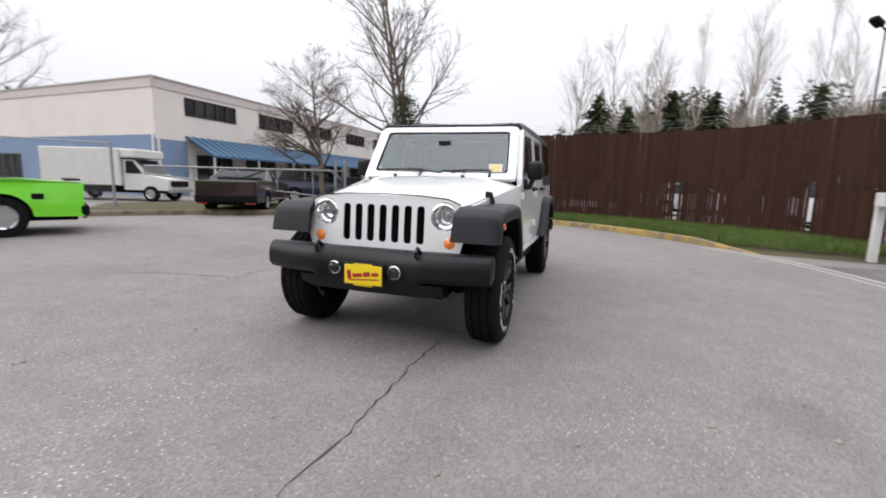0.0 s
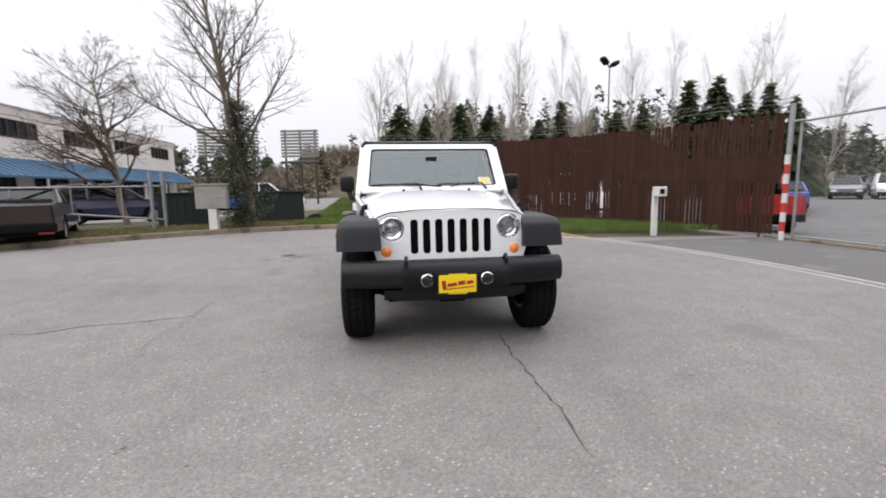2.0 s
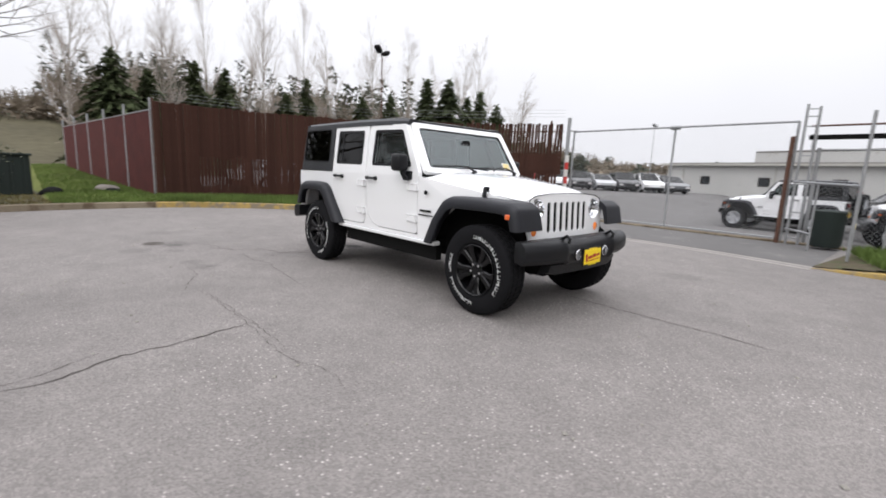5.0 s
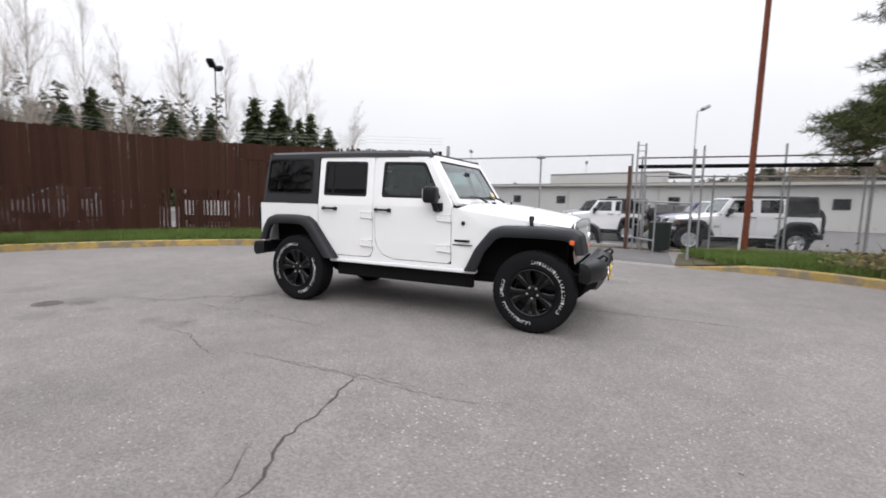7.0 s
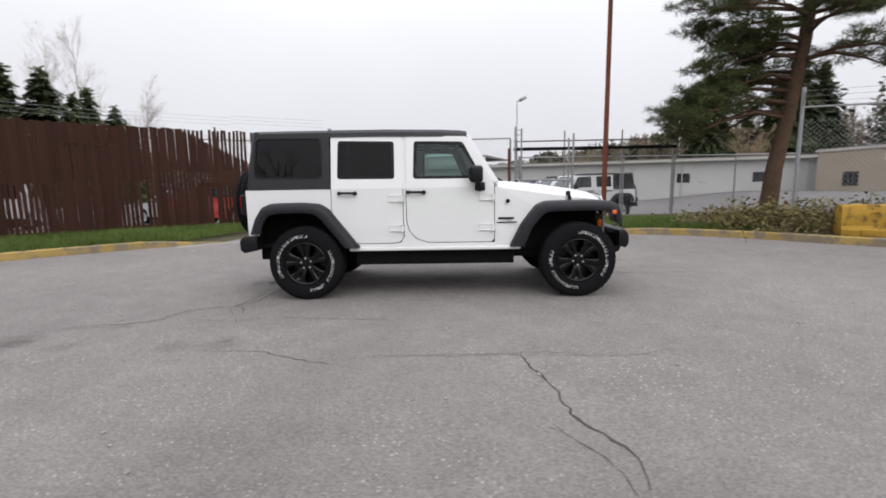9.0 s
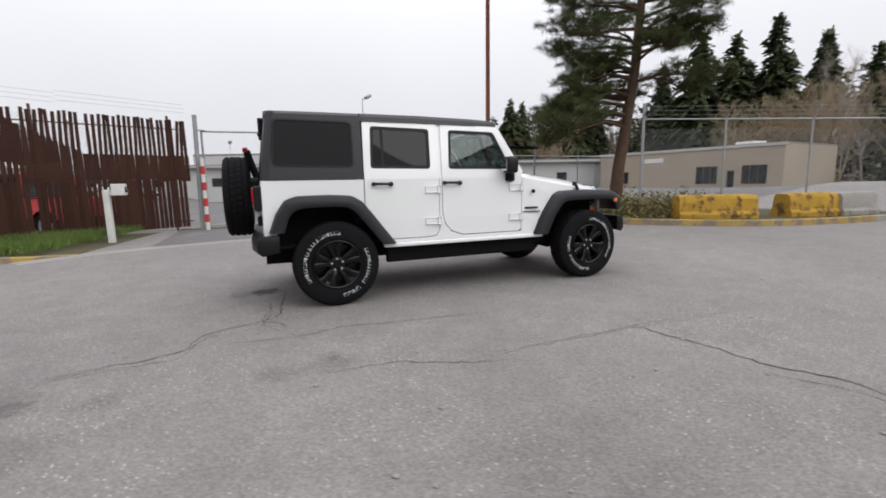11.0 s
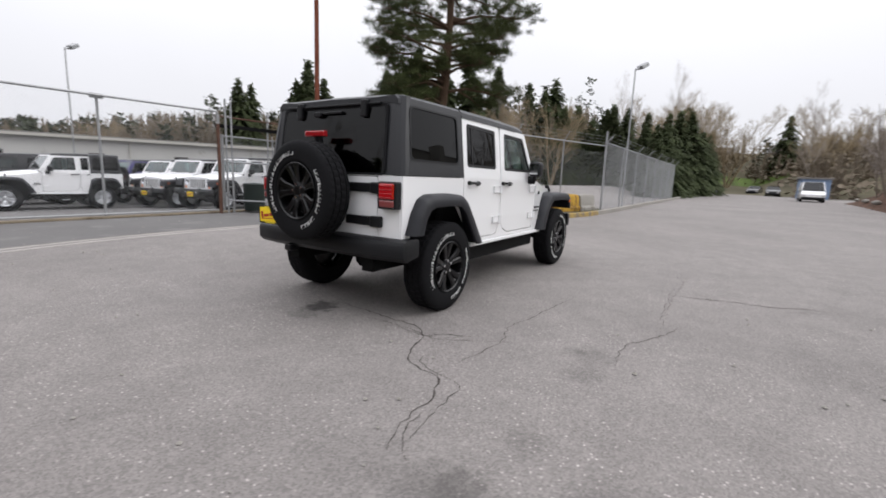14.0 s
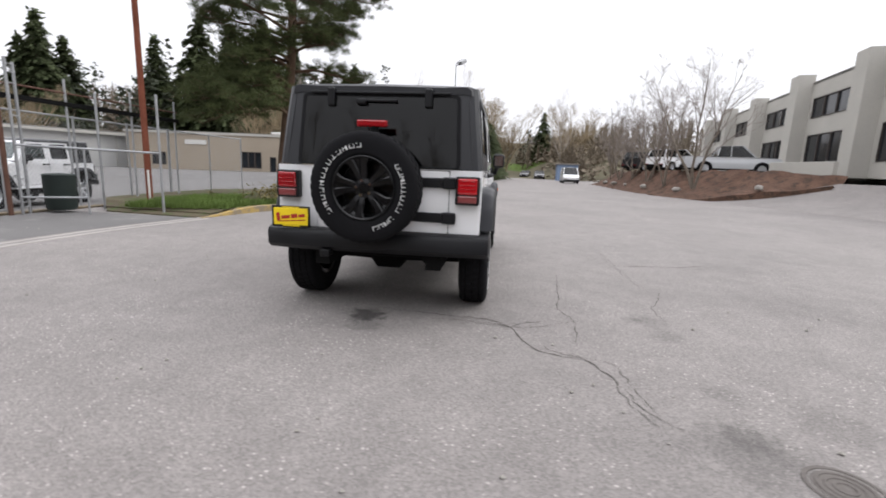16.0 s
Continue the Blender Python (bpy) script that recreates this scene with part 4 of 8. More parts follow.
    # oil and damp stains, each at its own place
    for x, y, r, dark in STAINS:
        d = nt.nodes.new("ShaderNodeVectorMath")
        d.operation = "DISTANCE"
        d.inputs[1].default_value = (x, y, 0)
        nt.links.new(tc.outputs["Object"], d.inputs[0])
        nz = nt.nodes.new("ShaderNodeTexNoise")
        nz.inputs["Scale"].default_value, nz.inputs["Detail"].default_value = 5.0 / r * 0.5, 5.0
        nt.links.new(tc.outputs["Object"], nz.inputs["Vector"])
        s = nt.nodes.new("ShaderNodeMath")
        s.operation, s.inputs[1].default_value = "MULTIPLY_ADD", -1.6 * r
        nt.links.new(nz.outputs["Fac"], s.inputs[0])
        nt.links.new(d.outputs["Value"], s.inputs[2])
        mr = nt.nodes.new("ShaderNodeMapRange")
        mr.inputs["From Min"].default_value, mr.inputs["From Max"].default_value = -0.35 * r, 0.15 * r
        mr.inputs["To Min"].default_value, mr.inputs["To Max"].default_value = dark, 1.0
        nt.links.new(s.outputs[0], mr.inputs["Value"])
        k = nt.nodes.new("ShaderNodeVectorMath")
        k.operation = "SCALE"
        nt.links.new(out, k.inputs[0])
        nt.links.new(mr.outputs[0], k.inputs["Scale"])
        out = k.outputs[0]
    nt.links.new(out, b.inputs["Base Color"])
    bp = nt.nodes.new("ShaderNodeBump")
    bp.inputs["Strength"].default_value, bp.inputs["Distance"].default_value = 0.42, 0.006
    ad = nt.nodes.new("ShaderNodeMath")
    ad.operation = "ADD"
    nt.links.new(vor.outputs["Distance"], ad.inputs[0])
    nt.links.new(big.outputs["Fac"], ad.inputs[1])
    nt.links.new(ad.outputs[0], bp.inputs["Height"])
    nt.links.new(bp.outputs[0], b.inputs["Normal"])
    return m


asphalt = asphalt_material()
concrete = surface("concrete", (0.28, 0.265, 0.24), 0.85, 0, 0.2, 1.5, 60, 0.3, dirt=(0.17, 0.155, 0.13), dirt_at=0.55)
kerb_dirty = surface("dirty_kerb", (0.2, 0.165, 0.12), 0.9, 0, 0.3, 1.2, 40, 0.3, dirt=(0.1, 0.075, 0.05), dirt_at=0.5)
gutter_grey = surface("pale_gutter_concrete", (0.33, 0.31, 0.29), 0.85, 0, 0.18, 1.5, 60, 0.2, dirt=(0.22, 0.2, 0.18), dirt_at=0.6)
kerb_yellow = surface("yellow_kerb_paint", (0.34, 0.24, 0.085), 0.85, 0, 0.3, 1.6, 40, 0.3, dirt=(0.2, 0.165, 0.12), dirt_at=0.45)
soil = surface("verge_soil", (0.09, 0.075, 0.05), 0.95, 0, 0.4, 1.5, 30, 0.6, dirt=(0.06, 0.09, 0.03), dirt_at=0.5)
grass_green = surface("grass_blades", (0.1, 0.145, 0.038), 0.85, 0, 0.5, 0.8, 12, 0.0)
# dark colour painted in for the shade inside open cracks
crack_shade = surface("crack_shadow", (0.07, 0.062, 0.058), 0.95, 0, 0.3, 6, 60, 0.2)

def ease(t):
    t = min(1.0, max(0.0, t))
    return t * t * (3 - 2 * t)


def ground_z(y, x=0.0):
    """The vehicle yard falls away behind the gate and climbs again on both sides."""
    west = 0.62 * ease((-6 - x) / 4) * ease((y - 14) / 9)
    east = 0.78 * ease((x - 16) / 9) * ease((y - 4) / 4) * ease((140 - x) / 60)
    return -0.46 * (1 - math.exp(-max(0.0, y - 8.8) / 4.6)) + west + east


bm = bmesh.new()
DIP = [8.8 + 0.7 * k for k in range(12)] + [18, 20, 23, 27, 33, 42]
LANES = [-1500, -60, -32, -20, -14, *(-10 + 0.5 * k for k in range(9)), 0, 8, *(16 + k for k in range(10)), 32, 45, 60, 80, 100, 120, 140, 1500]
rows = [[bm.verts.new((x, y, ground_z(y, x))) for x in LANES] for y in (-1500, -60, 0, 4, 5, 6, 7, 8, *DIP, 1500)]
for lower, upper in zip(rows, rows[1:]):
    for k in range(len(LANES) - 1):
        bm.faces.new((lower[k], lower[k + 1], upper[k + 1], upper[k]))
ground = tagged(part("ground", bm, asphalt), "worn grey asphalt yard and road", "ground", kind="structure")

BEND = [(-9.75, -0.9, 0), (-9.1, 0.6, 0), (-8.2, 1.9, 0), (-7.1, 3.0, 0), (-6.1, 3.8, 0), (-5.15, 4.45, 0)]
KERB_WEST = smooth_line([(-3.4, -11.6, 0), (-5.6, -9.9, 0), (-8.0, -7.1, 0), (-9.05, -5.3, 0), (-9.7, -3.1, 0), *BEND], 0.4)
KERB_EAST = smooth_line([(3.0, 5.15, 0), (4.7, 4.85, 0), (5.88, 4.22, 0), (6.78, 3.45, 0), (7.52, 2.6, 0), (8.55, 1.85, 0), (10.0, 1.4, 0), (12.0, 1.15, 0), (16, 1.1, 0), (24, 1.1, 0), (36, 1.1, 0), (60, 1.1, 0)], 0.5)
KERB_SECTION = [(0.0, -0.05), (0.02, 0.13), (0.045, 0.15), (0.14, 0.15), (0.16, 0.12), (0.16, -0.05)]


def kerb(name, line, material, label, drop=None):
    """A kerb along a line; it sinks to the road at the end named by drop."""
    bm = bmesh.new()
    strip_along(bm, line, KERB_SECTION)
    if drop is not None:
        for v in bm.verts:
            k = min(1.0, max(0.04, ((v.co.xy - line[drop].xy).length - 0.1) / 1.3))
            v.co.z = v.co.z * k if v.co.z > 0 else v.co.z
    return tagged(part(name, bm, material, smooth=30), label, "kerb", kind="structure")


west_yellow = [p for p in KERB_WEST if p.y > -1.5]
west_plain = [p for p in KERB_WEST if p.y <= -1.1]
kerb("kerb_west", [Vector(p) for p in west_plain], kerb_dirty, "low weathered concrete kerb")
kerb("kerb_bend", west_yellow, kerb_yellow, "worn yellow painted concrete kerb", -1)
kerb("kerb_gate", [p for p in KERB_EAST if p.x < 12.2], kerb_yellow, "worn yellow painted concrete kerb", 0)
kerb("kerb_east", [p for p in KERB_EAST if p.x > 11.5], concrete, "plain concrete kerb along the fence")


def verge(name, near, far, z0, z1, material, label, sink=1):
    """Ground behind a kerb, up to a far line."""
    bm = bmesh.new()
    n = 60
    rows = []
    for i in range(n + 1):
        t = i / n
        a = near[min(len(near) - 1, int(t * (len(near) - 1)))]
        b = far[min(len(far) - 1, int(t * (len(far) - 1)))]
        low = min(1.0, max(-0.1, (1 - t if sink else t) * 11))
        rows.append([bm.verts.new((a.x + (b.x - a.x) * k / 8, a.y + (b.y - a.y) * k / 8, low * (z0 + (z1 - z0) * k / 8 + 0.03 * noise.noise((a.x + k, a.y, 3.0)) * (0 < k)))) for k in range(9)])
    for i in range(n):
        for k in range(8):
            bm.faces.new((rows[i][k], rows[i + 1][k], rows[i + 1][k + 1], rows[i][k + 1]))
    return tagged(part(name, bm, material, smooth=60), label, "verge", kind="structure")


INNER_BEND = smooth_line([(-9.9, -0.9, 0), (-9.24, 0.67, 0), (-8.32, 2.0, 0), (-7.2, 3.12, 0), (-6.18, 3.93, 0), (-5.2, 4.59, 0)], 0.3)
inner_west = smooth_line([(-3.6, -11.75, 0), (-5.72, -10.02, 0), (-8.13, -7.2, 0), (-9.2, -5.35, 0), (-9.85, -3.1, 0)], 0.3)[:-1] + INNER_BEND
far_west = smooth_line([(-6.5, -15, 0), (-9.5, -14, 0), (-13, -11.5, 0), (-15.5, -9, 0), (-20, -6, 0), (-24, -3, 0), (-13.5, 1.5, 0), (-12.0, 3.6, 0), (-9.9, 6.1, 0), (-7.4, 7.4, 0), (-4.6, 8.3, 0)], 0.4)
verge("verge_west", inner_west, far_west, 0.12, 0.13, soil, "bare soil and grass verge behind the kerb")
inner_east = smooth_line([(3.0, 5.3, 0), (4.76, 5.0, 0), (5.97, 4.35, 0), (6.9, 3.56, 0), (7.63, 2.73, 0), (8.64, 1.99, 0), (10.05, 1.55, 0), (12.0, 1.3, 0), (13.5, 1.25, 0)], 0.3)
far_east = smooth_line([(3.2, 7.6, 0), (5.0, 9.2, 0), (7.5, 9.4, 0), (10, 9.4, 0), (11.2, 7.5, 0), (11.8, 5.5, 0), (12.6, 3, 0), (13, 2, 0), (13.6, 1.8, 0)], 0.4)
verge("verge_east", inner_east, far_east, 0.12, 0.16, soil, "soil verge with brush behind the yellow kerb", 0)

# flush concrete gutter across the gateway
bm = bmesh.new()
GUTTER = smooth_line([(-5.7, 3.65, 0), (-5.0, 4.25, 0), (-4.2, 4.65, 0), (-3.2, 4.95, 0), (-1.5, 5.28, 0), (0, 5.35, 0), (1.5, 5.27, 0), (3.0, 5.0, 0)], 0.5)
line = GUTTER
strip_along(bm, line, [(0.0, -0.03), (0.0, 0.006), (0.08, 0.008), (0.08, -0.03)])
strip_along(bm, line, [(0.22, -0.03), (0.22, 0.006), (0.3, 0.008), (0.3, -0.03)])
tagged(part("gutter", bm, gutter_grey), "flush concrete gutter strip across the gateway", "gutter", kind="structure")

# darker tarmac of the gateway and the yard behind it
yard_tarmac = surface("dark_yard_tarmac", (0.135, 0.13, 0.127), 0.9, 0, 0.22, 0.5, 90, 0.3, dirt=(0.18, 0.173, 0.168), dirt_at=0.55)
bm = bmesh.new()
near = [p for p in GUTTER if p.x > -4.75]
rows = [[bm.verts.new((p.x, p.y + 0.4 + (8.6 - p.y - 0.4) * k / 3, 0.004)) for k in range(4)] for p in near]
for a, b in zip(rows, rows[1:]):
    for k in range(3):
        bm.faces.new((a[k], b[k], b[k + 1], a[k + 1]))
lanes = [x for x in LANES if -33 < x < 61]
rows = [[bm.verts.new((x, y, 0.004 + ground_z(y, x))) for x in lanes] for y in (8.6, *DIP, 75)]
for a, b in zip(rows, rows[1:]):
    for k in range(len(lanes) - 1):
        bm.faces.new((a[k], a[k + 1], b[k + 1], b[k]))
tagged(part("yard_surface", bm, yard_tarmac), "darker tarmac of the gateway and vehicle yard", "ground", kind="structure")


def crack(pts, width, seed):
    """A jagged open crack in the asphalt, as a flat ribbon of painted shade."""
    rnd = random.Random(seed)
    line = smooth_line([(x, y, 0) for x, y in pts], 0.05)
    bm = bmesh.new()
    row = []
    for i, p in enumerate(line):
        a, b = line[max(0, i - 1)], line[min(len(line) - 1, i + 1)]
        d = (b - a).normalized()
        s = Vector((-d.y, d.x, 0))
        w = 0.68 * width * rnd.uniform(0.15, 1.0) * min(1, 0.3 + 4 * min(i, len(line) - 1 - i) / len(line))
        o = s * rnd.uniform(-0.014, 0.014)
        row.append((bm.verts.new(p + o + s * w + Vector((0, 0, 0.003))), bm.verts.new(p + o - s * w + Vector((0, 0, 0.003)))))
    for i in range(len(row) - 1):
        bm.faces.new((row[i][0], row[i + 1][0], row[i + 1][1], row[i][1]))
    return tagged(part("asphalt_crack", bm, crack_shade), "dark jagged crack in the asphalt", "crack", "asphalt cracks", "structure")


# ---- fences and gate ----
slat_brown = surface("weathered_slats", (0.046, 0.0205, 0.0145), 0.85, 0, 0.38, 1.1, 30, 0.3, spread=0.22, spec=0.15, dirt=(0.032, 0.02, 0.016), dirt_at=0.56)
slat_wine = surface("reddish_slats", (0.085, 0.028, 0.026), 0.8, 0, 0.35, 2.5, 30, 0.3)
white_worn = surface("worn_white_paint", (0.6, 0.59, 0.56), 0.6, 0, 0.12, 4, 40, 0.15, dirt=(0.3, 0.27, 0.22), dirt_at=0.66)
stripe_red = surface("stripe_red", (0.45, 0.03, 0.025), 0.55, 0, 0.2, 5, 40, 0.1)
barrier_yellow = surface("barrier_yellow", (0.4, 0.24, 0.04), 0.8, 0, 0.3, 1.6, 35, 0.4, dirt=(0.11, 0.065, 0.03), dirt_at=0.5)
wire_zinc = surface("zinc_wire", (0.36, 0.37, 0.38), 0.6, 0.2, 0.15, 5, 60, 0.0)
dark_green = surface("dark_green_screen", (0.012, 0.02, 0.017), 0.75, 0, 0.3, 3, 60, 0.2)


def pipe(name, p, q, r, material, parent, label="", n=8):
    bm = bmesh.new()
    tube(bm, [p, q], r, n)
    return part(name, bm, material, parent, label, smooth=40)


def wire_mesh(parent, p, q, z0, z1, pitch=0.09, r=0.0014, material=None):
    """Diagonal chain-link wires between two posts."""
    p, q = Vector(p), Vector(q)
    length, h = (q - p).length, z1 - z0
    d = (q - p).normalized()
    n = Vector((-d.y, d.x, 0))
    verts, faces = [], []
    count = int((length + h) / pitch)
    for way in (0, 1):
        for i in range(count):
            a0, a1 = i * pitch - h, i * pitch
            s0, s1 = max(0.0, a0), min(length, a1)
            if s1 - s0 < 0.02:
                continue
            u0, u1 = z0 + (s0 - a0), z0 + (s1 - a0)
            if way:
                s0, s1 = length - s0, length - s1
            b = len(verts)
            for s, z in ((s0, u0), (s1, u1)):
                c = p + d * s + Vector((0, 0, z - p.z))
                verts += [c + Vector((0, 0, r * 1.4)), c + n * r - Vector((0, 0, r)), c - n * r - Vector((0, 0, r))]
            faces += [(b, b + 1, b + 4, b + 3), (b + 1, b + 2, b + 5, b + 4), (b + 2, b, b + 3, b + 5)]
    ob = raw("wire_mesh", verts, faces, material or wire_zinc, parent)
    ob["kind"] = "stuff"
    return ob


def chain_fence(name, pts, h, label, gap=3.0, base=0.1, arms=False, pitch=0.1, group=""):
    f = thing(name, label, "fence", None, group)
    for i in range(len(pts) - 1):
        a, b = Vector(pts[i]), Vector(pts[i + 1])
        n = max(1, round((b - a).length / gap))
        d = (b - a).normalized()
        side = Vector((-d.y, d.x, 0))
        for k in range(n + (i == len(pts) - 2)):
            p = a + (b - a) * k / n
            big = 0.04 if k == 0 else 0.026
            pipe("post", p + Vector((0, 0, -0.1)), p + Vector((0, 0, base + h + (0.42 if k == 0 and arms else 0.04))), big, steel_grey, f)
            if arms:
                pipe("barb_arm", p + Vector((0, 0, base + h)), p + Vector((0, 0, base + h + 0.3)) - side * 0.28, 0.014, steel_grey, f)
        pipe("top_rail", a + Vector((0, 0, base + h)), b + Vector((0, 0, base + h)), 0.021, steel_grey, f)
        if arms:
            for k in (1, 2, 3):
                o = Vector((0, 0, base + h + 0.1 * k)) - side * 0.093 * k
                pipe("barbed_wire", a + o, b + o, 0.003, steel_grey, f, n=4)
        wire_mesh(f, a + Vector((0, 0, base)), b + Vector((0, 0, base)), base + 0.03, base + h, pitch)
    return f


FENCE = [(-12.2, -0.8), (-11.75, 1.6), (-10.6, 4.2), (-8.6, 6.2), (-6.2, 7.5), (-3.85, 8.5)]
slat_fence = thing("slat_fence", "tall chain-link fence filled with weathered dark brown slats", "fence")


def slat_mesh(w, deep, seed):
    """A slat of unit height; each one is drawn out to its own."""
    rnd = random.Random(seed)
    bm = bmesh.new()
    box(bm, -w / 2, w / 2, -deep / 2, deep / 2, 0, 1)
    for v in bm.verts:
        v.co.x += rnd.uniform(-0.003, 0.003)
        v.co.z += rnd.uniform(-0.008, 0.008) if v.co.z > 0.5 else 0
    me = bpy.data.meshes.new("slat")
    bm.to_mesh(me)
    bm.free()
    me.materials.append(slat_brown)
    return me


slat_kinds = {k: [slat_mesh(w, d, n) for n in range(3)] for k, (w, d) in {"wide": (0.098, 0.012), "half": (0.09, 0.016), "thin": (0.082, 0.02), "sparse": (0.066, 0.03)}.items()}
# stretches where slats are narrow or worn through: along the fence, and up
WORN = ((1.2, 3.2, 0.5, 1.4, "half"), (4.6, 6.95, 0.25, 1.42, "thin"), (8.0, 8.8, 0.3, 1.5, "thin"), (9.0, 10.8, 1.3, 1.72, "thin"), (10.2, 10.85, 0.15, 1.3, "thin"), (6.9, 8.05, 2.38, 2.44, "thin"), (11.2, 14.2, 0.1, 1.34, "thin"))


def slat_rows(s, top):
    """The pieces of one slat from the ground up, as (kind, from, to)."""
    jump = 0.16 * noise.noise((s * 2.3, 4.0, 0.0))
    marks = [(z0, z1 + (jump if z1 - z0 > 0.3 else 0), k if noise.noise((s * 1.7, 9.0, z0)) > -0.12 else "wide") for s0, s1, z0, z1, k in WORN if s0 < s < s1]
    if s > 9.3:
        marks.append((max(1.95, 3.0 - (s - 9.3) * 0.54), top, "sparse"))
    rows, z = [], 0.1
    for z0, z1, k in sorted(marks):
        z0, z1 = max(z, z0), min(z1, top)
        if z1 - z0 < 0.03:
            continue
        if z0 - z > 0.03:
            rows.append(("wide", z, z0))
        rows.append((k, z0, z1))
        z = z1
    if top - z > 0.03:
        rows.append(("wide", z, top))
    return rows


rnd = random.Random(5)
seg_len = [(Vector(b) - Vector(a)).length for a, b in zip(FENCE, FENCE[1:])]
total = sum(seg_len)


def fence_at(s):
    for (a, b), l in zip(zip(FENCE, FENCE[1:]), seg_len):
        if s <= l:
            t = s / l
            return Vector((a[0] + (b[0] - a[0]) * t, a[1] + (b[1] - a[1]) * t, 0)), math.atan2(b[1] - a[1], b[0] - a[0])
        s -= l
    return Vector((*FENCE[-1], 0)), math.atan2(FENCE[-1][1] - FENCE[-2][1], FENCE[-1][0] - FENCE[-2][0])


s = 0.05
while s < total - 0.03:
    p, a = fence_at(s)
    for kind, z0, z1 in slat_rows(s, 3.0 - 0.16 * s / total + rnd.uniform(-0.025, 0.025)):
        if kind in ("thin", "sparse") and rnd.random() < 0.06:
            continue
        turn = rnd.gauss(0.02, 0.02) if kind == "sparse" else rnd.gauss(0.0, 0.004)
        ob = new("slat", slat_kinds[kind][rnd.randrange(3)])
        ob.parent = slat_fence
        ob.matrix_local = Matrix.Translation(p + Vector((0, 0, z0))) @ Matrix.Rotation(a, 4, "Z") @ Matrix.Translation((0, rnd.uniform(-0.006, 0.006), 0)) @ Matrix.Rotation(turn, 4, "Y") @ Matrix.Diagonal((1, 1, z1 - z0, 1))
    s += 0.1
wire_mesh(slat_fence, (-7.6, 6.72, 0.1), (-6.2, 7.48, 0.1), 1.4, 2.78, 0.08, 0.0016, rust_steel)
wire_mesh(slat_fence, (-6.2, 7.48, 0.1), (-3.85, 8.48, 0.1), 1.4, 2.7, 0.08, 0.0016, rust_steel)
for i in range(int(total / 2.6) + 1):
    p, a = fence_at(min(total, i * 2.6))
    off = Vector((-math.sin(a), math.cos(a), 0)) * 0.06
    pipe("post", p + off + Vector((0, 0, -0.1)), p + off + Vector((0, 0, 3.1 - 0.16 * i * 2.6 / total)), 0.03, rust_steel, slat_fence)
for (a, b) in zip(FENCE, FENCE[1:]):
    o = Vector((a[1] - b[1], b[0] - a[0], 0)).normalized() * 0.035
    for z in (0.25, 1.45, 2.62):
        pipe("rail", Vector((*a, z)) + o, Vector((*b, z)) + o, 0.016, rust_steel, slat_fence)
    for k in (1, 2, 3):
        pipe("barbed_wire", (a[0], a[1], 3.0 + 0.1 * k), (b[0], b[1], 2.95 + 0.1 * k), 0.003, steel_grey, slat_fence, n=4)
# the run that leads away from the corner
far_run = thing("slat_fence", "chain-link fence with reddish brown slats leading away from the corner", "fence")
bm = bmesh.new()
a, b = Vector((-12.3, -0.85, 0)), Vector((-27, -2.2, 0))
ang = math.atan2(b.y - a.y, b.x - a.x)
for i in range(175):
    p = a + (b - a) * i / 175
    box(bm, -0.04, 0.04, -0.006, 0.006, 0.1, 2.75 + rnd.uniform(-0.04, 0.04), m=Matrix.Translation(p) @ Matrix.Rotation(ang, 4, "Z"))
part("slats", bm, slat_wine, far_run)["kind"] = "stuff"
for i in range(6):
    p = a + (b - a) * i / 5
    pipe("post", p, p + Vector((0, 0, 3.1)), 0.035, steel_grey, far_run)
pipe("rail", a + Vector((0, 0, 2.75)), b + Vector((0, 0, 2.75)), 0.02, steel_grey, far_run)

# sliding chain-link gate
gate = thing("sliding_gate", "closed chain-link sliding gate on steel posts", "gate")
for x, y, h in ((-3.5, 8.56, 2.62), (-0.62, 8.65, 2.66), (1.95, 8.5, 2.62)):
    pipe("gate_post", (x, y, 0.05), (x, y, h), 0.028, steel_grey, gate)
pipe("top_rail", (-3.5, 8.56, 2.6), (1.95, 8.5, 2.62), 0.025, steel_grey, gate)
pipe("bottom_rail", (-3.5, 8.56, 0.1), (1.95, 8.5, 0.1), 0.02, steel_grey, gate)
bm = bmesh.new()
box(bm, -0.74, -0.5, 8.6, 8.7, 2.56, 2.66, 0.015)
part("roller_bracket", bm, steel_grey, gate)
wire_mesh(gate, (-3.5, 8.55, 0.1), (1.95, 8.5, 0.1), 0.12, 2.58, 0.075, 0.0009)
bm = bmesh.new()
box(bm, -4.2, 7.3, 8.48, 8.72, 0.0, 0.045, 0.01)
tagged(part("gate_track", bm, kerb_dirty), "dull brown steel gate track set in the drive", "track", kind="structure")
gp = thing("gate_post", "tall galvanised gate post beside the slat fence", "post")
pipe("tube", (-3.66, 8.44, 0), (-3.61, 8.42, 3.0), 0.055, steel_grey, gp, n=14)
pipe("hinge_arm", (-3.62, 8.42, 2.62), (-3.4, 8.55, 2.62), 0.02, steel_grey, gp)
striped = thing("striped_post", "red and white striped steel post", "post")
for k in range(9):
    pipe("band", (-3.52, 8.3, 0.21 * k), (-3.52 + 0.001, 8.3, 0.21 * (k + 1)), 0.055, stripe_red if k % 2 else white_worn, striped, n=14)
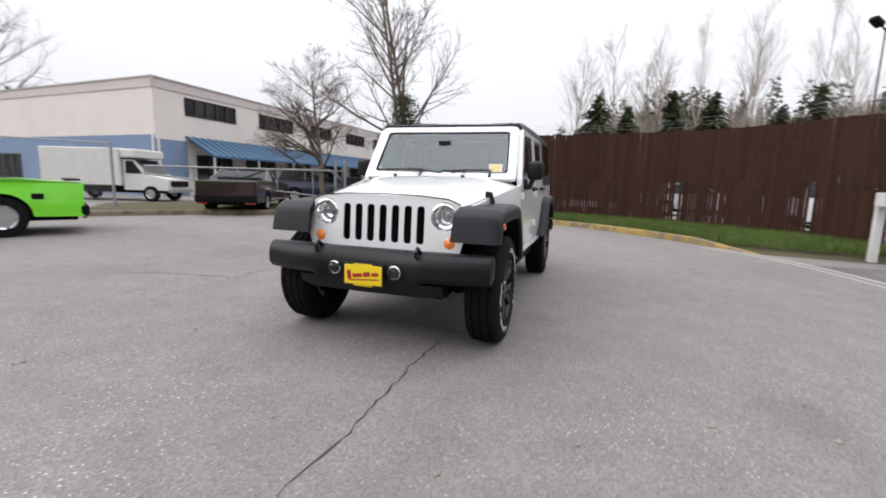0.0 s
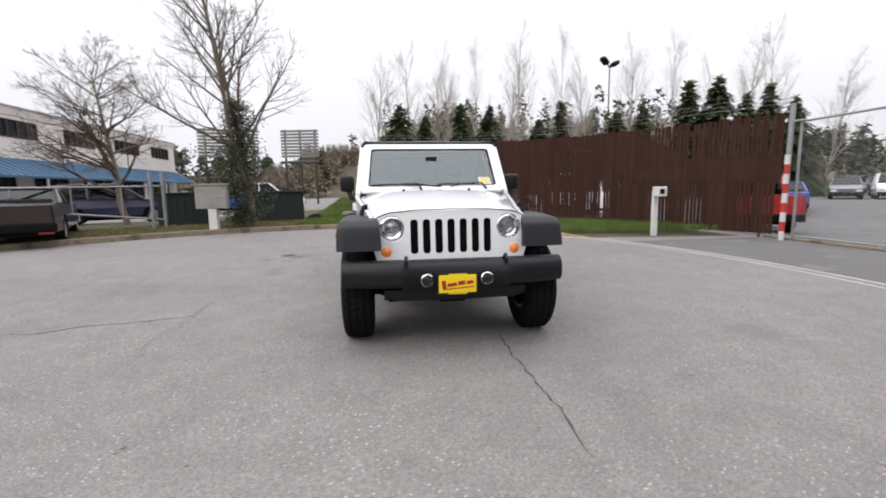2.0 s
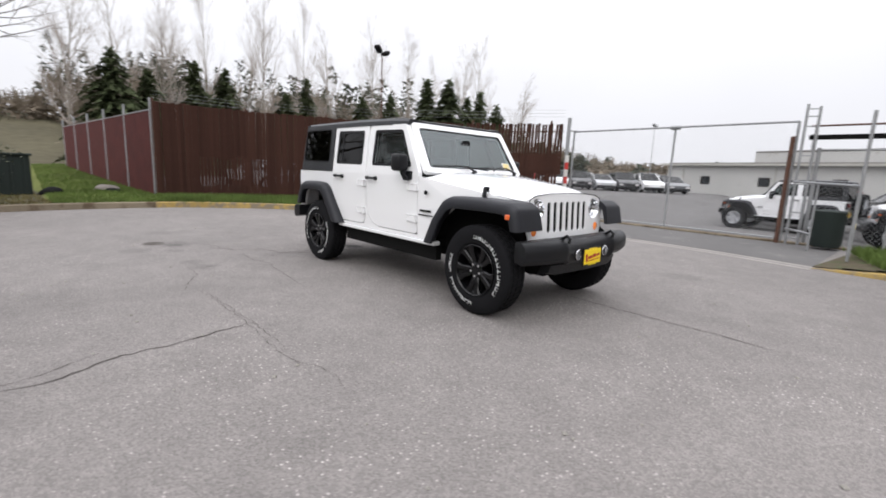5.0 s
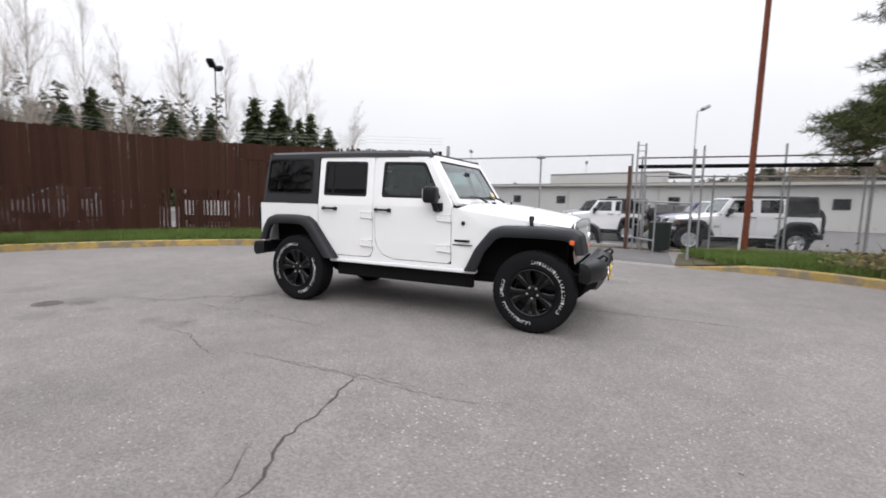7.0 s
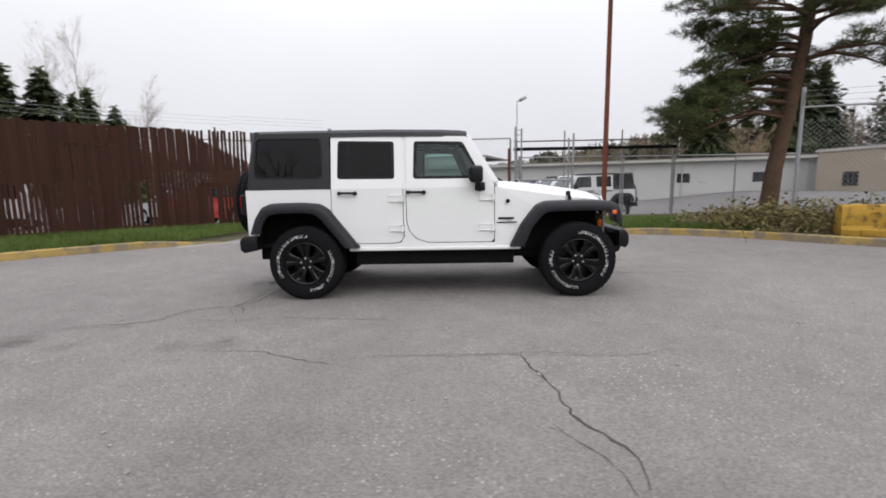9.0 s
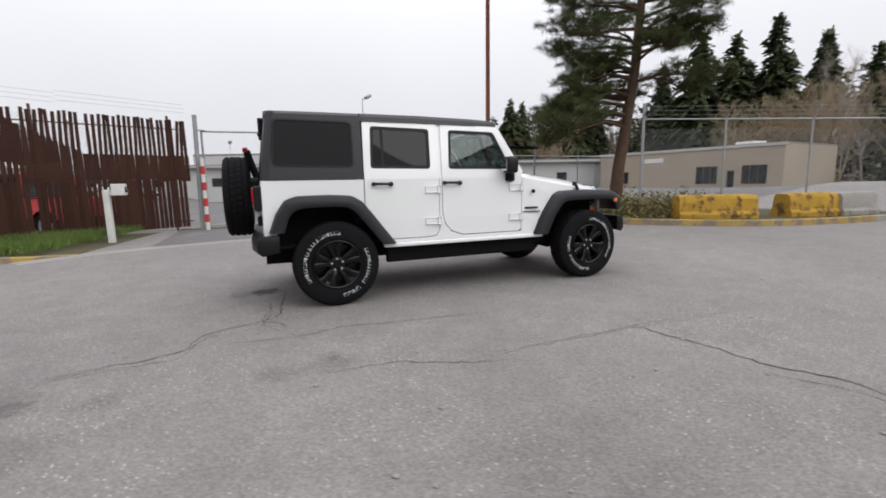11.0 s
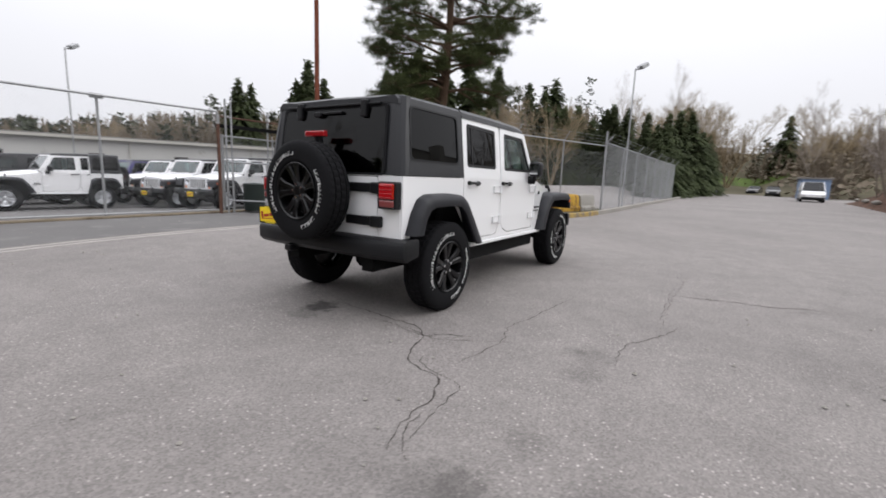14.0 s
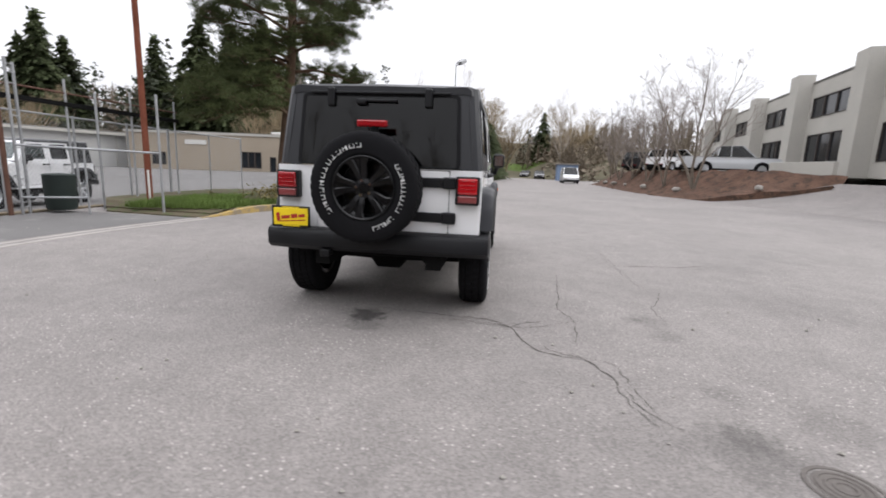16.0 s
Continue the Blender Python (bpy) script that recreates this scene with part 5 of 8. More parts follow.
for x, y, h, mat, lab in ((2.08, 8.35, 2.95, steel_grey, "galvanised post at the gate end"), (1.9, 8.4, 2.3, rust_steel, "rusty red steel post at the gate end"),
                          (2.28, 8.42, 2.9, steel_grey, "thin galvanised post at the gate end"), (3.63, 8.05, 2.55, steel_grey, "thin galvanised post by the pole"), (3.3, 6.3, 2.5, steel_grey, "thin upright post on the grass")):
    tagged(pipe("fence_post", (x, y, 0.0), (x, y, h), 0.026 if mat is steel_grey else 0.042, mat, None), lab, "post", "posts by the gate")
ladder = thing("post_rungs", "short rungs between two gate posts", "bracket")
for z in (2.85, 2.7, 2.5, 1.9, 1.3, 0.7, 0.15):
    pipe("rung", (2.08, 8.35, z), (2.28, 8.42, z), 0.012, steel_grey, ladder)
swing = thing("pipe_barrier", "low steel pipe barrier across the grass", "barrier")
pipe("upper_pipe", (2.05, 8.3, 1.35), (3.3, 6.3, 1.3), 0.024, steel_grey, swing)
pipe("lower_pipe", (2.05, 8.3, 0.35), (2.6, 7.4, 0.35), 0.02, steel_grey, swing)
pipe("upright", (2.6, 7.4, 0), (2.6, 7.4, 1.33), 0.02, steel_grey, swing)
yard = chain_fence("chain_fence", [(2.3, 8.9, 0), (7.4, 9.35, 0), (11.4, 9.4, 0)], 1.95, "low chain-link yard fence behind the pole", 1.7, 0.1)
beam = thing("gate_beam", "dark steel gate track beam on posts", "beam")
bm = bmesh.new()
box(bm, 2.1, 7.2, 8.82, 8.9, 2.26, 2.36, 0.008)
part("beam", bm, dark_metal, beam)
pipe("rail", (2.1, 8.86, 2.55), (7.2, 8.86, 2.55), 0.02, rust_steel, beam)
for x in (2.2, 3.7, 5.5, 7.1):
    pipe("upright", (x, 8.86, 0), (x, 8.86, 2.85 if x > 3 else 2.6), 0.025, steel_grey, beam)
chain_fence("chain_fence", [(7.8, 4.6, 0.25), (13.3, 1.42, 0.05)], 2.42, "chain-link corner fence with barbed wire", 2.1, 0.1, True)
chain_fence("chain_fence", [(13.3, 1.42, 0), (36, 1.42, 0)], 2.6, "long chain-link fence along the road", 3.2, 0.1, True, 0.06)


def road_barrier(at, length, mat, label):
    bm = bmesh.new()
    prof = [(-0.33, 0), (-0.33, 0.12), (-0.27, 0.2), (-0.25, 0.5), (-0.2, 0.58), (-0.14, 0.6), (0.14, 0.6), (0.2, 0.58), (0.25, 0.5), (0.27, 0.2), (0.33, 0.12), (0.33, 0)]
    r = random.Random(int(length * 100))
    rings = []
    for k in range(9):
        x = -length / 2 + length * k / 8
        e = 0.03 if k in (0, 8) else 0
        rings.append([(x, y * (1 - e), z * (1 - e) + r.uniform(-0.008, 0.008) * (z > 0)) for y, z in prof])
    loft(bm, rings)
    for x in (-length * 0.28, length * 0.28):
        box(bm, x - 0.12, x + 0.12, -0.36, -0.3, 0.0, 0.14, 0.02)
    ob = tagged(part("road_barrier", bm, mat, smooth=30), label, "barrier", "yellow road barriers")
    ob.matrix_world = at
    return ob


road_barrier(pose(8.6, 2.95, 0.12, 0, 0, -28), 1.85, barrier_yellow, "chipped yellow concrete barrier behind the kerb")
road_barrier(pose(11.0, 2.2, 0.12, 0, 0, -13), 1.45, barrier_yellow, "rust-stained yellow concrete barrier behind the kerb")
road_barrier(pose(12.3, 1.9, 0.12, 0, 0, -6), 1.3, concrete, "bare grey concrete barrier beside the corner post")

reader = thing("card_reader", "white card reader on a square post", "card reader")
bm = bmesh.new()
box(bm, -5.2, -5.08, 6.2, 6.32, 0.0, 1.12, 0.012)
box(bm, -5.2, -4.86, 6.21, 6.31, 1.0, 1.1, 0.01)
part("post", bm, white_worn, reader)
bm = bmesh.new()
box(bm, -5.02, -4.78, 6.1, 6.34, 1.0, 1.24, 0.015)
part("housing", bm, white_worn, reader)
bm = bmesh.new()
box(bm, -4.79, -4.772, 6.15, 6.27, 1.06, 1.18, 0.005)
part("reader_window", bm, dark_metal, reader)

utility = thing("meter_box", "grey utility meter box on a white pedestal", "meter box")
bm = bmesh.new()
box(bm, -9.28, -9.06, -5.8, -5.56, 0.1, 0.8, 0.015)
part("pedestal", bm, white_worn, utility)
bm = bmesh.new()
box(bm, -9.33, -9.03, -6.13, -5.24, 0.78, 1.5, 0.015)
box(bm, -9.36, -9.0, -6.16, -5.21, 1.48, 1.53, 0.012)
part("cabinet", bm, concrete, utility)
bm = bmesh.new()
box(bm, -9.035, -9.02, -5.62, -5.3, 1.12, 1.17, 0.004)
part("label_bar", bm, steel_grey, utility)

for (x, y, w, a, lab) in ((-13.6, -4.75, 1.95, 12, "dark green screened bin on the verge"), (-12.1, -7.7, 1.6, 20, "dark green screened bin near the meter box")):
    b = thing("waste_bin", lab, "bin", None, "screened bins")
    bm = bmesh.new()
    box(bm, -0.6, 0.6, -w / 2, w / 2, 0.0, 1.12, 0.03)
    part("tub", bm, dark_green, b)
    for k in range(7):
        bm = bmesh.new()
        y0 = -w / 2 + w * (k + 0.5) / 7
        box(bm, 0.6, 0.63, y0 - 0.03, y0 + 0.03, 0.03, 1.08, 0.006)
        part("rib", bm, dark_green, b)
    bm = bmesh.new()
    box(bm, -0.64, 0.66, -w / 2 - 0.04, w / 2 + 0.04, 1.1, 1.17, 0.02)
    part("lid", bm, dark_green, b)
    b.matrix_world = pose(x, y, 0.12, 0, 0, a)
bin_ = thing("litter_bin", "black steel litter bin by the gate", "bin")
bm = bmesh.new()
lathe(bm, [(0.0, 0.06), (0.24, 0.06), (0.27, 0.12), (0.28, 0.75), (0.29, 0.78), (0.26, 0.8), (0.0, 0.82)], 20, "z", (2.75, 8.2, 0))
part("drum", bm, dark_green, bin_, smooth=35)

# leaning pipe gate and fence on the west side
wg = thing("pipe_gate", "long galvanised cantilever pipe gate standing open", "gate")
P0, P1 = Vector((-10.6, -7.7, 0)), Vector((-5.2, -11.3, 0))
Z = lambda z: Vector((0, 0, z))
pipe("top_rail", P0 + Z(1.5), P1 + Z(1.42), 0.03, steel_grey, wg)
pipe("brace", P0 + Z(0.4), P1 + Z(1.2), 0.028, steel_grey, wg)
for k in range(6):
    t = k / 5
    p = P0 + (P1 - P0) * t
    pipe("upright", p + Z(0.4 + 0.8 * t), p + Z(1.5 - 0.08 * t), 0.02, steel_grey, wg)
for dx in (0.0, 0.35):
    pipe("gate_post", P0 + Vector((dx, -dx * 0.6, 0.05)), P0 + Vector((dx, -dx * 0.6, 1.95)), 0.055, steel_grey, wg, n=12)
chain_fence("chain_fence", [(-4.9, -12.2, 0.1), (-0.5, -15.2, 0.1)], 1.9, "galvanised rail and mesh fence by the west drive", 2.3, 0.05)

# ---- other vehicles ----
tyre_simple = rubber
paints = {n: surface("paint_" + n, c, 0.3, 0, 0.04, 1.2, 9, 0, coat=0.7) for n, c in {"black": (0.012, 0.012, 0.014), "navy": (0.01, 0.013, 0.04), "indigo": (0.05, 0.045, 0.16), "grey": (0.1, 0.105, 0.11), "silver": (0.42, 0.43, 0.44),
                                                                                   "red": (0.4, 0.02, 0.02), "lime": (0.16, 0.62, 0.02), "brown": (0.022, 0.009, 0.008), "blue": (0.02, 0.06, 0.3), "white": (0.82, 0.82, 0.83)}.items()}
dark_window = glass("car_window", (0.2, 0.22, 0.23), 0.0, 0.4)


def plain_wheel(parent, at, r=0.33, w=0.22, rim=None):
    hub = new("wheel")
    hub.parent = parent
    hub.matrix_local = at
    bm = bmesh.new()
    lathe(bm, [(r * 0.6, -w / 2), (r * 0.93, -w / 2), (r, -w * 0.36), (r, w * 0.36), (r * 0.93, w / 2), (r * 0.6, w / 2)], 24)
    part("tyre", bm, rubber, hub, smooth=35)
    bm = bmesh.new()
    lathe(bm, [(r * 0.62, -w / 2 + 0.005), (r * 0.58, -w / 2 + 0.02), (r * 0.5, -w * 0.3), (0.0, -w * 0.34)], 20)
    for i in range(5):
        m = Matrix.Rotation(2 * math.pi * i / 5, 4, "Y")
        box(bm, r * 0.1, r * 0.58, -w * 0.46, -w * 0.3, -0.025, 0.025, m=m)
    part("rim", bm, rim or alloy, hub, smooth=30)


def road_car(name, label, paint, length, width, deck, roof, wheelbase, r=0.33, at=None, group="", tall=1.45, sill=0.28, rim=None, windows=2):
    """A car from its side outline: deck is the line of bonnet, belt and boot, roof the cabin above it, both as (x, z) from the tail forwards."""
    car = thing(name, label, "car" if name != "pickup_truck" else "truck", None, group)
    w = width / 2
    low = []
    for cx in (-wheelbase / 2, wheelbase / 2):
        low.append([(cx + (r + 0.06) * math.cos(a), max(sill, r + (r + 0.06) * math.sin(a))) for a in [math.pi * (1 - k / 10) for k in range(11)]])
    outline = [(deck[0][0], sill), *low[0], *low[1], (deck[-1][0], sill), *reversed(deck)]
    bm = bmesh.new()
    for s in (-1, 1):
        panel(bm, outline, [], 0.0, 0.06, lambda u, v, d, s=s: Vector((u, s * (w - d - max(0, v - 0.75) * 0.12 - 0.05 * (abs(u) / (length / 2)) ** 4), v)))
    strip = [(deck[0][0], sill), *deck, (deck[-1][0], sill)]
    loft(bm, [[(x, y * (1 - 0.05 * (abs(x) / (length / 2)) ** 4) - math.copysign(max(0, z - 0.75) * 0.12, y), z) for y in (-w + 0.02, -w * 0.5, 0.0, w * 0.5, w - 0.02)] for x, z in strip], closed=False, caps=False)
    body = part("body", bm, paint, car, smooth=40)
    bm = bmesh.new()
    box(bm, deck[0][0] + 0.1, deck[-1][0] - 0.1, -w + 0.25, w - 0.25, sill - 0.08, sill + 0.25)
    for cx in (-wheelbase / 2, wheelbase / 2):
        box(bm, cx - r - 0.1, cx + r + 0.1, -w + 0.12, w - 0.12, r, r * 2 + 0.1)
    part("underbody", bm, dark_metal, car)
    # cabin
    tw = w - 0.14
    bm = bmesh.new()
    top = [p for p in roof if p[1] > tall - 0.25]
    x0, x1 = top[0][0], top[-1][0]
    zt = max(p[1] for p in roof)
    loft(bm, [[(x, y, z + (0.03 if abs(y) < tw * 0.6 else 0.0)) for y in (-tw + 0.08, -tw * 0.5, 0, tw * 0.5, tw - 0.08)] + [(x, tw - 0.1, z - 0.04), (x, -tw + 0.1, z - 0.04)] for x, z in top])
    for s in (-1, 1):
        for (ax, az), (bx, bz) in ((roof[0], top[0]), (roof[-1], top[-1])):
            tube(bm, [(ax, s * (tw + 0.06), az), (bx, s * (tw - 0.08), bz)], 0.04, 6)
        for k in range(1, windows):
            xm = x0 + (x1 - x0) * k / windows
            tube(bm, [(xm, s * (tw + 0.06), roof[0][1]), (xm, s * (tw - 0.07), zt - 0.02)], 0.035, 6)
    cab = part("cabin_frame", bm, paint, car, smooth=40)
    for s in (-1, 1):
        bm = bmesh.new()
        bm.faces.new([bm.verts.new((x, s * (tw + 0.05 - (z - roof[0][1]) / max(0.1, zt - roof[0][1]) * 0.13), z)) for x, z in roof])
        part("side_window", bm, dark_window, cab)
    for (ax, az), (bx, bz) in ((roof[0], top[0]), (roof[-1], top[-1])):
        bm = bmesh.new()
        bm.faces.new([bm.verts.new(p) for p in ((ax, -tw - 0.04, az), (ax, tw + 0.04, az), (bx, tw - 0.09, bz), (bx, -tw + 0.09, bz))])
        part("end_window", bm, dark_window, cab)
    bm = bmesh.new()
    box(bm, roof[0][0] + 0.1, roof[-1][0] - 0.5, -tw + 0.1, tw - 0.1, sill + 0.1, roof[0][1] + 0.12, 0.05)
    part("cabin", bm, interior, car)
    for e, mat in ((0, red_dim), (-1, clear_lens)):
        x, z = deck[e][0], deck[e][1]
        for s in (-1, 1):
            bm = bmesh.new()
            box(bm, x - 0.03, x + 0.03, min(s * (w - 0.12), s * (w - 0.42)), max(s * (w - 0.12), s * (w - 0.42)), z - 0.2, z - 0.06, 0.015)
            part("tail_light" if e == 0 else "headlight", bm, mat, car)
        bm = bmesh.new()
        box(bm, x - 0.08, x + 0.08, -w + 0.06, w - 0.06, sill, sill + 0.22, 0.05)
        part("bumper", bm, dark_metal if e == 0 else black_plastic, car)
    for x in (-wheelbase / 2, wheelbase / 2):
        for s in (-1, 1):
            plain_wheel(car, pose(x, s * (w - 0.13), r, 0, 0, 0 if s < 0 else 180), r, 0.22, rim)
    if at is not None:
        car.matrix_world = at
    return car


SEDAN = ([(-2.3, 0.62), (-2.25, 0.95), (-1.6, 1.0), (0.9, 0.98), (1.9, 0.86), (2.25, 0.7)], [(-1.75, 0.98), (-1.0, 1.42), (0.1, 1.44), (1.0, 0.97)])
WAGON = ([(-2.25, 0.6), (-2.22, 1.05), (-1.6, 1.08), (1.0, 1.05), (1.95, 0.95), (2.2, 0.75)], [(-2.15, 1.07), (-1.9, 1.62), (0.2, 1.68), (1.05, 1.05)])
PICKUP = ([(-2.85, 0.65), (-2.85, 1.15), (-0.9, 1.15), (1.1, 1.15), (2.5, 1.08), (2.75, 0.8)], [(-0.95, 1.15), (-0.8, 1.82), (0.45, 1.85), (1.2, 1.15)])
VAN = ([(-2.5, 0.5), (-2.5, 1.1), (-1.5, 1.12), (1.5, 1.1), (2.2, 0.98), (2.45, 0.75)], [(-2.48, 1.12), (-2.4, 1.9), (0.9, 1.92), (1.75, 1.08)])
MUSCLE = ([(-2.62, 0.5), (-2.64, 0.98), (-1.7, 1.04), (-0.9, 1.0), (0.6, 0.96), (2.1, 0.88), (2.4, 0.7)], [(-1.35, 1.0), (-0.6, 1.36), (0.2, 1.37), (0.75, 0.96)])
VEHICLES = "parked vehicles beyond the yard"


def car_pose(x, y, heading, z=0.0):
    return pose(x, y, z + ground_z(y, x), 0, 0, heading)


green = road_car("muscle_car", "bright lime green coupe with dark wheels parked by the kerb", paints["lime"], 4.8, 1.95, *MUSCLE, 2.95, 0.36, car_pose(0.62, -9.9, -30), tall=1.4, sill=0.35)
bm = bmesh.new()
box(bm, -2.6, -2.35, -0.85, 0.85, 1.02, 1.06, 0.015)
part("boot_spoiler", bm, black_plastic, green)
bm = bmesh.new()
for s in (-1, 1):
    box(bm, -2.05, -1.88, s * 0.93 - 0.03, s * 0.93 + 0.03, 0.68, 0.78, 0.01)
part("side_badge", bm, dark_metal, green)
road_car("coupe", "dark brown old coupe behind the low pipe gate", paints["brown"], 4.8, 1.9, *MUSCLE, 2.95, 0.34, car_pose(-8.3, -10.2, 207, 0.05), tall=1.3, sill=0.35)
road_car("suv", "dark navy estate car behind the pipe gate", paints["navy"], 4.5, 1.85, *WAGON, 2.7, 0.35, car_pose(-15.6, -11.9, 116), tall=1.65)
road_car("pickup_truck", "white pickup parked beyond the bins", paints["white"], 5.6, 1.95, *PICKUP, 3.3, 0.38, car_pose(-27.5, -8.8, 100), tall=1.8, sill=0.4)
road_car("sedan", "bright blue saloon car beyond the bins", paints["blue"], 4.6, 1.8, *SEDAN, 2.7, 0.33, car_pose(-23.5, -9.8, 95), tall=1.42)
# box truck
bt = thing("box_truck", "white box truck facing the drive", "truck")
bm = bmesh.new()
box(bm, -3.2, 0.7, -1.15, 1.15, 0.75, 2.55, 0.05)
box(bm, 0.68, 1.5, -1.1, 1.1, 2.1, 2.53, 0.08)
part("cargo_box", bm, white_worn, bt)
bm = bmesh.new()
loft(bm, [[(0.75, -0.95, 0.55), (0.75, -0.95, 2.0), (0.75, 0.95, 2.0), (0.75, 0.95, 0.55)], [(1.2, -0.95, 0.55), (1.2, -0.92, 2.05), (1.2, 0.92, 2.05), (1.2, 0.95, 0.55)],
          [(1.9, -0.95, 0.55), (1.9, -0.93, 1.3), (1.9, 0.93, 1.3), (1.9, 0.95, 0.55)], [(2.9, -0.92, 0.55), (2.9, -0.88, 1.1), (2.9, 0.88, 1.1), (2.9, 0.92, 0.55)]])
part("cab", bm, white_worn, bt, smooth=30)
for nm, f in (("windscreen", [(1.27, -0.84, 2.0), (1.27, 0.84, 2.0), (1.9, 0.86, 1.34), (1.9, -0.86, 1.34)]), ("side_window", [(0.85, 0.965, 1.35), (1.65, 0.965, 1.35), (1.2, 0.94, 1.95), (0.85, 0.94, 1.95)]), ("side_window", [(0.85, -0.965, 1.35), (1.65, -0.965, 1.35), (1.2, -0.94, 1.95), (0.85, -0.94, 1.95)])):
    bm = bmesh.new()
    bm.faces.new([bm.verts.new(Vector(p) + Vector((0.012, 0, 0.012))) for p in f])
    part(nm, bm, dark_window, bt)
bm = bmesh.new()
box(bm, 2.86, 2.98, -0.7, 0.7, 0.75, 1.02, 0.02)
part("grille", bm, dark_metal, bt)
bm = bmesh.new()
box(bm, 2.9, 3.05, -0.95, 0.95, 0.45, 0.65, 0.03)
part("bumper", bm, steel_grey, bt)
bm = bmesh.new()
box(bm, -3.1, 2.6, -0.5, 0.5, 0.4, 0.75)
part("chassis", bm, dark_metal, bt)
for x in (-2.2, 2.05):
    for s in (-1, 1):
        plain_wheel(bt, pose(x, s * 0.9, 0.38, 0, 0, 0 if s < 0 else 180), 0.38, 0.24)
bt.matrix_world = car_pose(-9.8, -18.5, 108) @ Matrix.Scale(0.87, 4)

# yard full of off-road cars
def shorten(car):
    """Turns a four-door into the two-door body: the second door becomes a narrow side panel."""
    def to(x):
        return x if x > -0.4 else (-0.4 + (x + 0.4) * 0.34 if x > -1.2 else x + 0.528)
    for ob in car.children_recursive:
        if ob.type == "EMPTY":
            ob.location.x = to(ob.location.x)
        elif ob.parent is car or ob.parent.type == "MESH":
            chain = ob.parent
            while chain is not car and chain.type == "MESH":
                chain = chain.parent
            if chain is car:
                for v in ob.data.vertices:
                    v.co.x = to(v.co.x)
    return car


YARD = "off-road cars in the yard"
for n, lab, places in (
        ("white", "white four-door off-road car parked in the yard", ((4.95, 12.2, 191), (4.8, 14.9, 190), (5.0, 17.5, 188))),
        ("black", "black four-door off-road car parked in the yard", ((0.1, 18.9, 178), (-0.4, 21.8, 180))),
        ("indigo", "dark indigo off-road car parked in the yard", ((4.7, 20.2, 187),)),
        ("navy", "navy blue off-road car parked in the yard", ((6.6, 24.8, 180),)),
        ("grey", "grey off-road car parked in the yard", ((-0.9, 24.7, 184),))):
    first = offroad_car(lab, paints[n], alloy, False, car_pose(*places[0]), YARD)
    for p in places[1:]:
        copy_thing(first, car_pose(*p))
shorten(offroad_car("white two-door off-road car parked in the yard", paints["white"], alloy, False, car_pose(0.8, 16.0, 175), YARD))

a = road_car("suv", "white estate car in the far parking row", paints["white"], 4.5, 1.85, *WAGON, 2.7, 0.35, car_pose(-23.8, 44.1, 322), VEHICLES, tall=1.65)
copy_thing(a, car_pose(-12.3, 47.9, 322))
copy_thing(a, car_pose(-5.9, 50.5, 322))
b = road_car("sedan", "dark grey saloon in the far parking row", paints["grey"], 4.6, 1.8, *SEDAN, 2.7, 0.33, car_pose(-19.9, 46.0, 322), VEHICLES, tall=1.42)
copy_thing(b, car_pose(-2.7, 53.1, 322))
c = road_car("sedan", "silver saloon in the far parking row", paints["silver"], 4.6, 1.8, *SEDAN, 2.7, 0.33, car_pose(-16.1, 47.3, 322), VEHICLES, tall=1.42)
copy_thing(c, car_pose(-27.6, 42.8, 322))
d = road_car("suv", "black estate car in the far parking row", paints["black"], 4.5, 1.85, *WAGON, 2.7, 0.35, car_pose(-9.1, 49.2, 322), VEHICLES, tall=1.65)
copy_thing(d, car_pose(3.0, 31, 200))
for i, (x, y) in enumerate(((-22.0, 31.4), (-20.4, 33.1), (-18.6, 34.1), (-17.0, 35.4), (-15.4, 36.4), (-13.7, 37.5), (-12.0, 38.5))):
    copy_thing((b, a, d, c, d, a, b)[i], car_pose(x, y, 312))
for i, (x, y) in enumerate(((-26, 47), (-22, 50.5), (-18.2, 51.0), (-12.8, 53.6), (-8.6, 55.2))):
    copy_thing((a, c, d, a, b)[i], car_pose(x, y, 318))
road_car("van", "white van parked behind the slat fence", paints["white"], 4.9, 1.95, *VAN, 3.0, 0.34, car_pose(-15.6, 9.6, 128), VEHICLES, tall=1.88)
copy_thing(c, car_pose(-18.4, 5.6, 105))
copy_thing(c, car_pose(-12.6, 15.0, 150))
for i, (x, y) in enumerate(((-31.0, 43.0), (-27.5, 41.0), (-20.5, 45.5), (-16.0, 47.2), (-4.0, 50.5), (1.0, 51.0))):
    copy_thing((a, d, c)[i % 3], car_pose(x, y, 320))
road_car("pickup_truck", "red pickup parked behind the slat fence", paints["red"], 5.6, 1.95, *PICKUP, 3.3, 0.38, car_pose(-8.6, 11.8, 150), VEHICLES, tall=1.8, sill=0.4)
road_car("sedan", "blue saloon parked behind the slat fence", paints["blue"], 4.6, 1.8, *SEDAN, 2.7, 0.33, car_pose(-14.0, 18.5, 140), VEHICLES, tall=1.42)
e = road_car("van", "white van parked along the road", paints["white"], 4.9, 1.95, *VAN, 3.0, 0.34, car_pose(52.5, -9.2, 178), "", tall=1.88)
road_car("sedan", "silver saloon far down the road", paints["silver"], 4.6, 1.8, *SEDAN, 2.7, 0.33, car_pose(66, 0.1, 180), tall=1.42)
f = road_car("sedan", "dark saloon far down the road", paints["black"], 4.6, 1.8, *SEDAN, 2.7, 0.33, car_pose(78, -7.5, 178), tall=1.42)
copy_thing(f, car_pose(88, -5.5, 170))
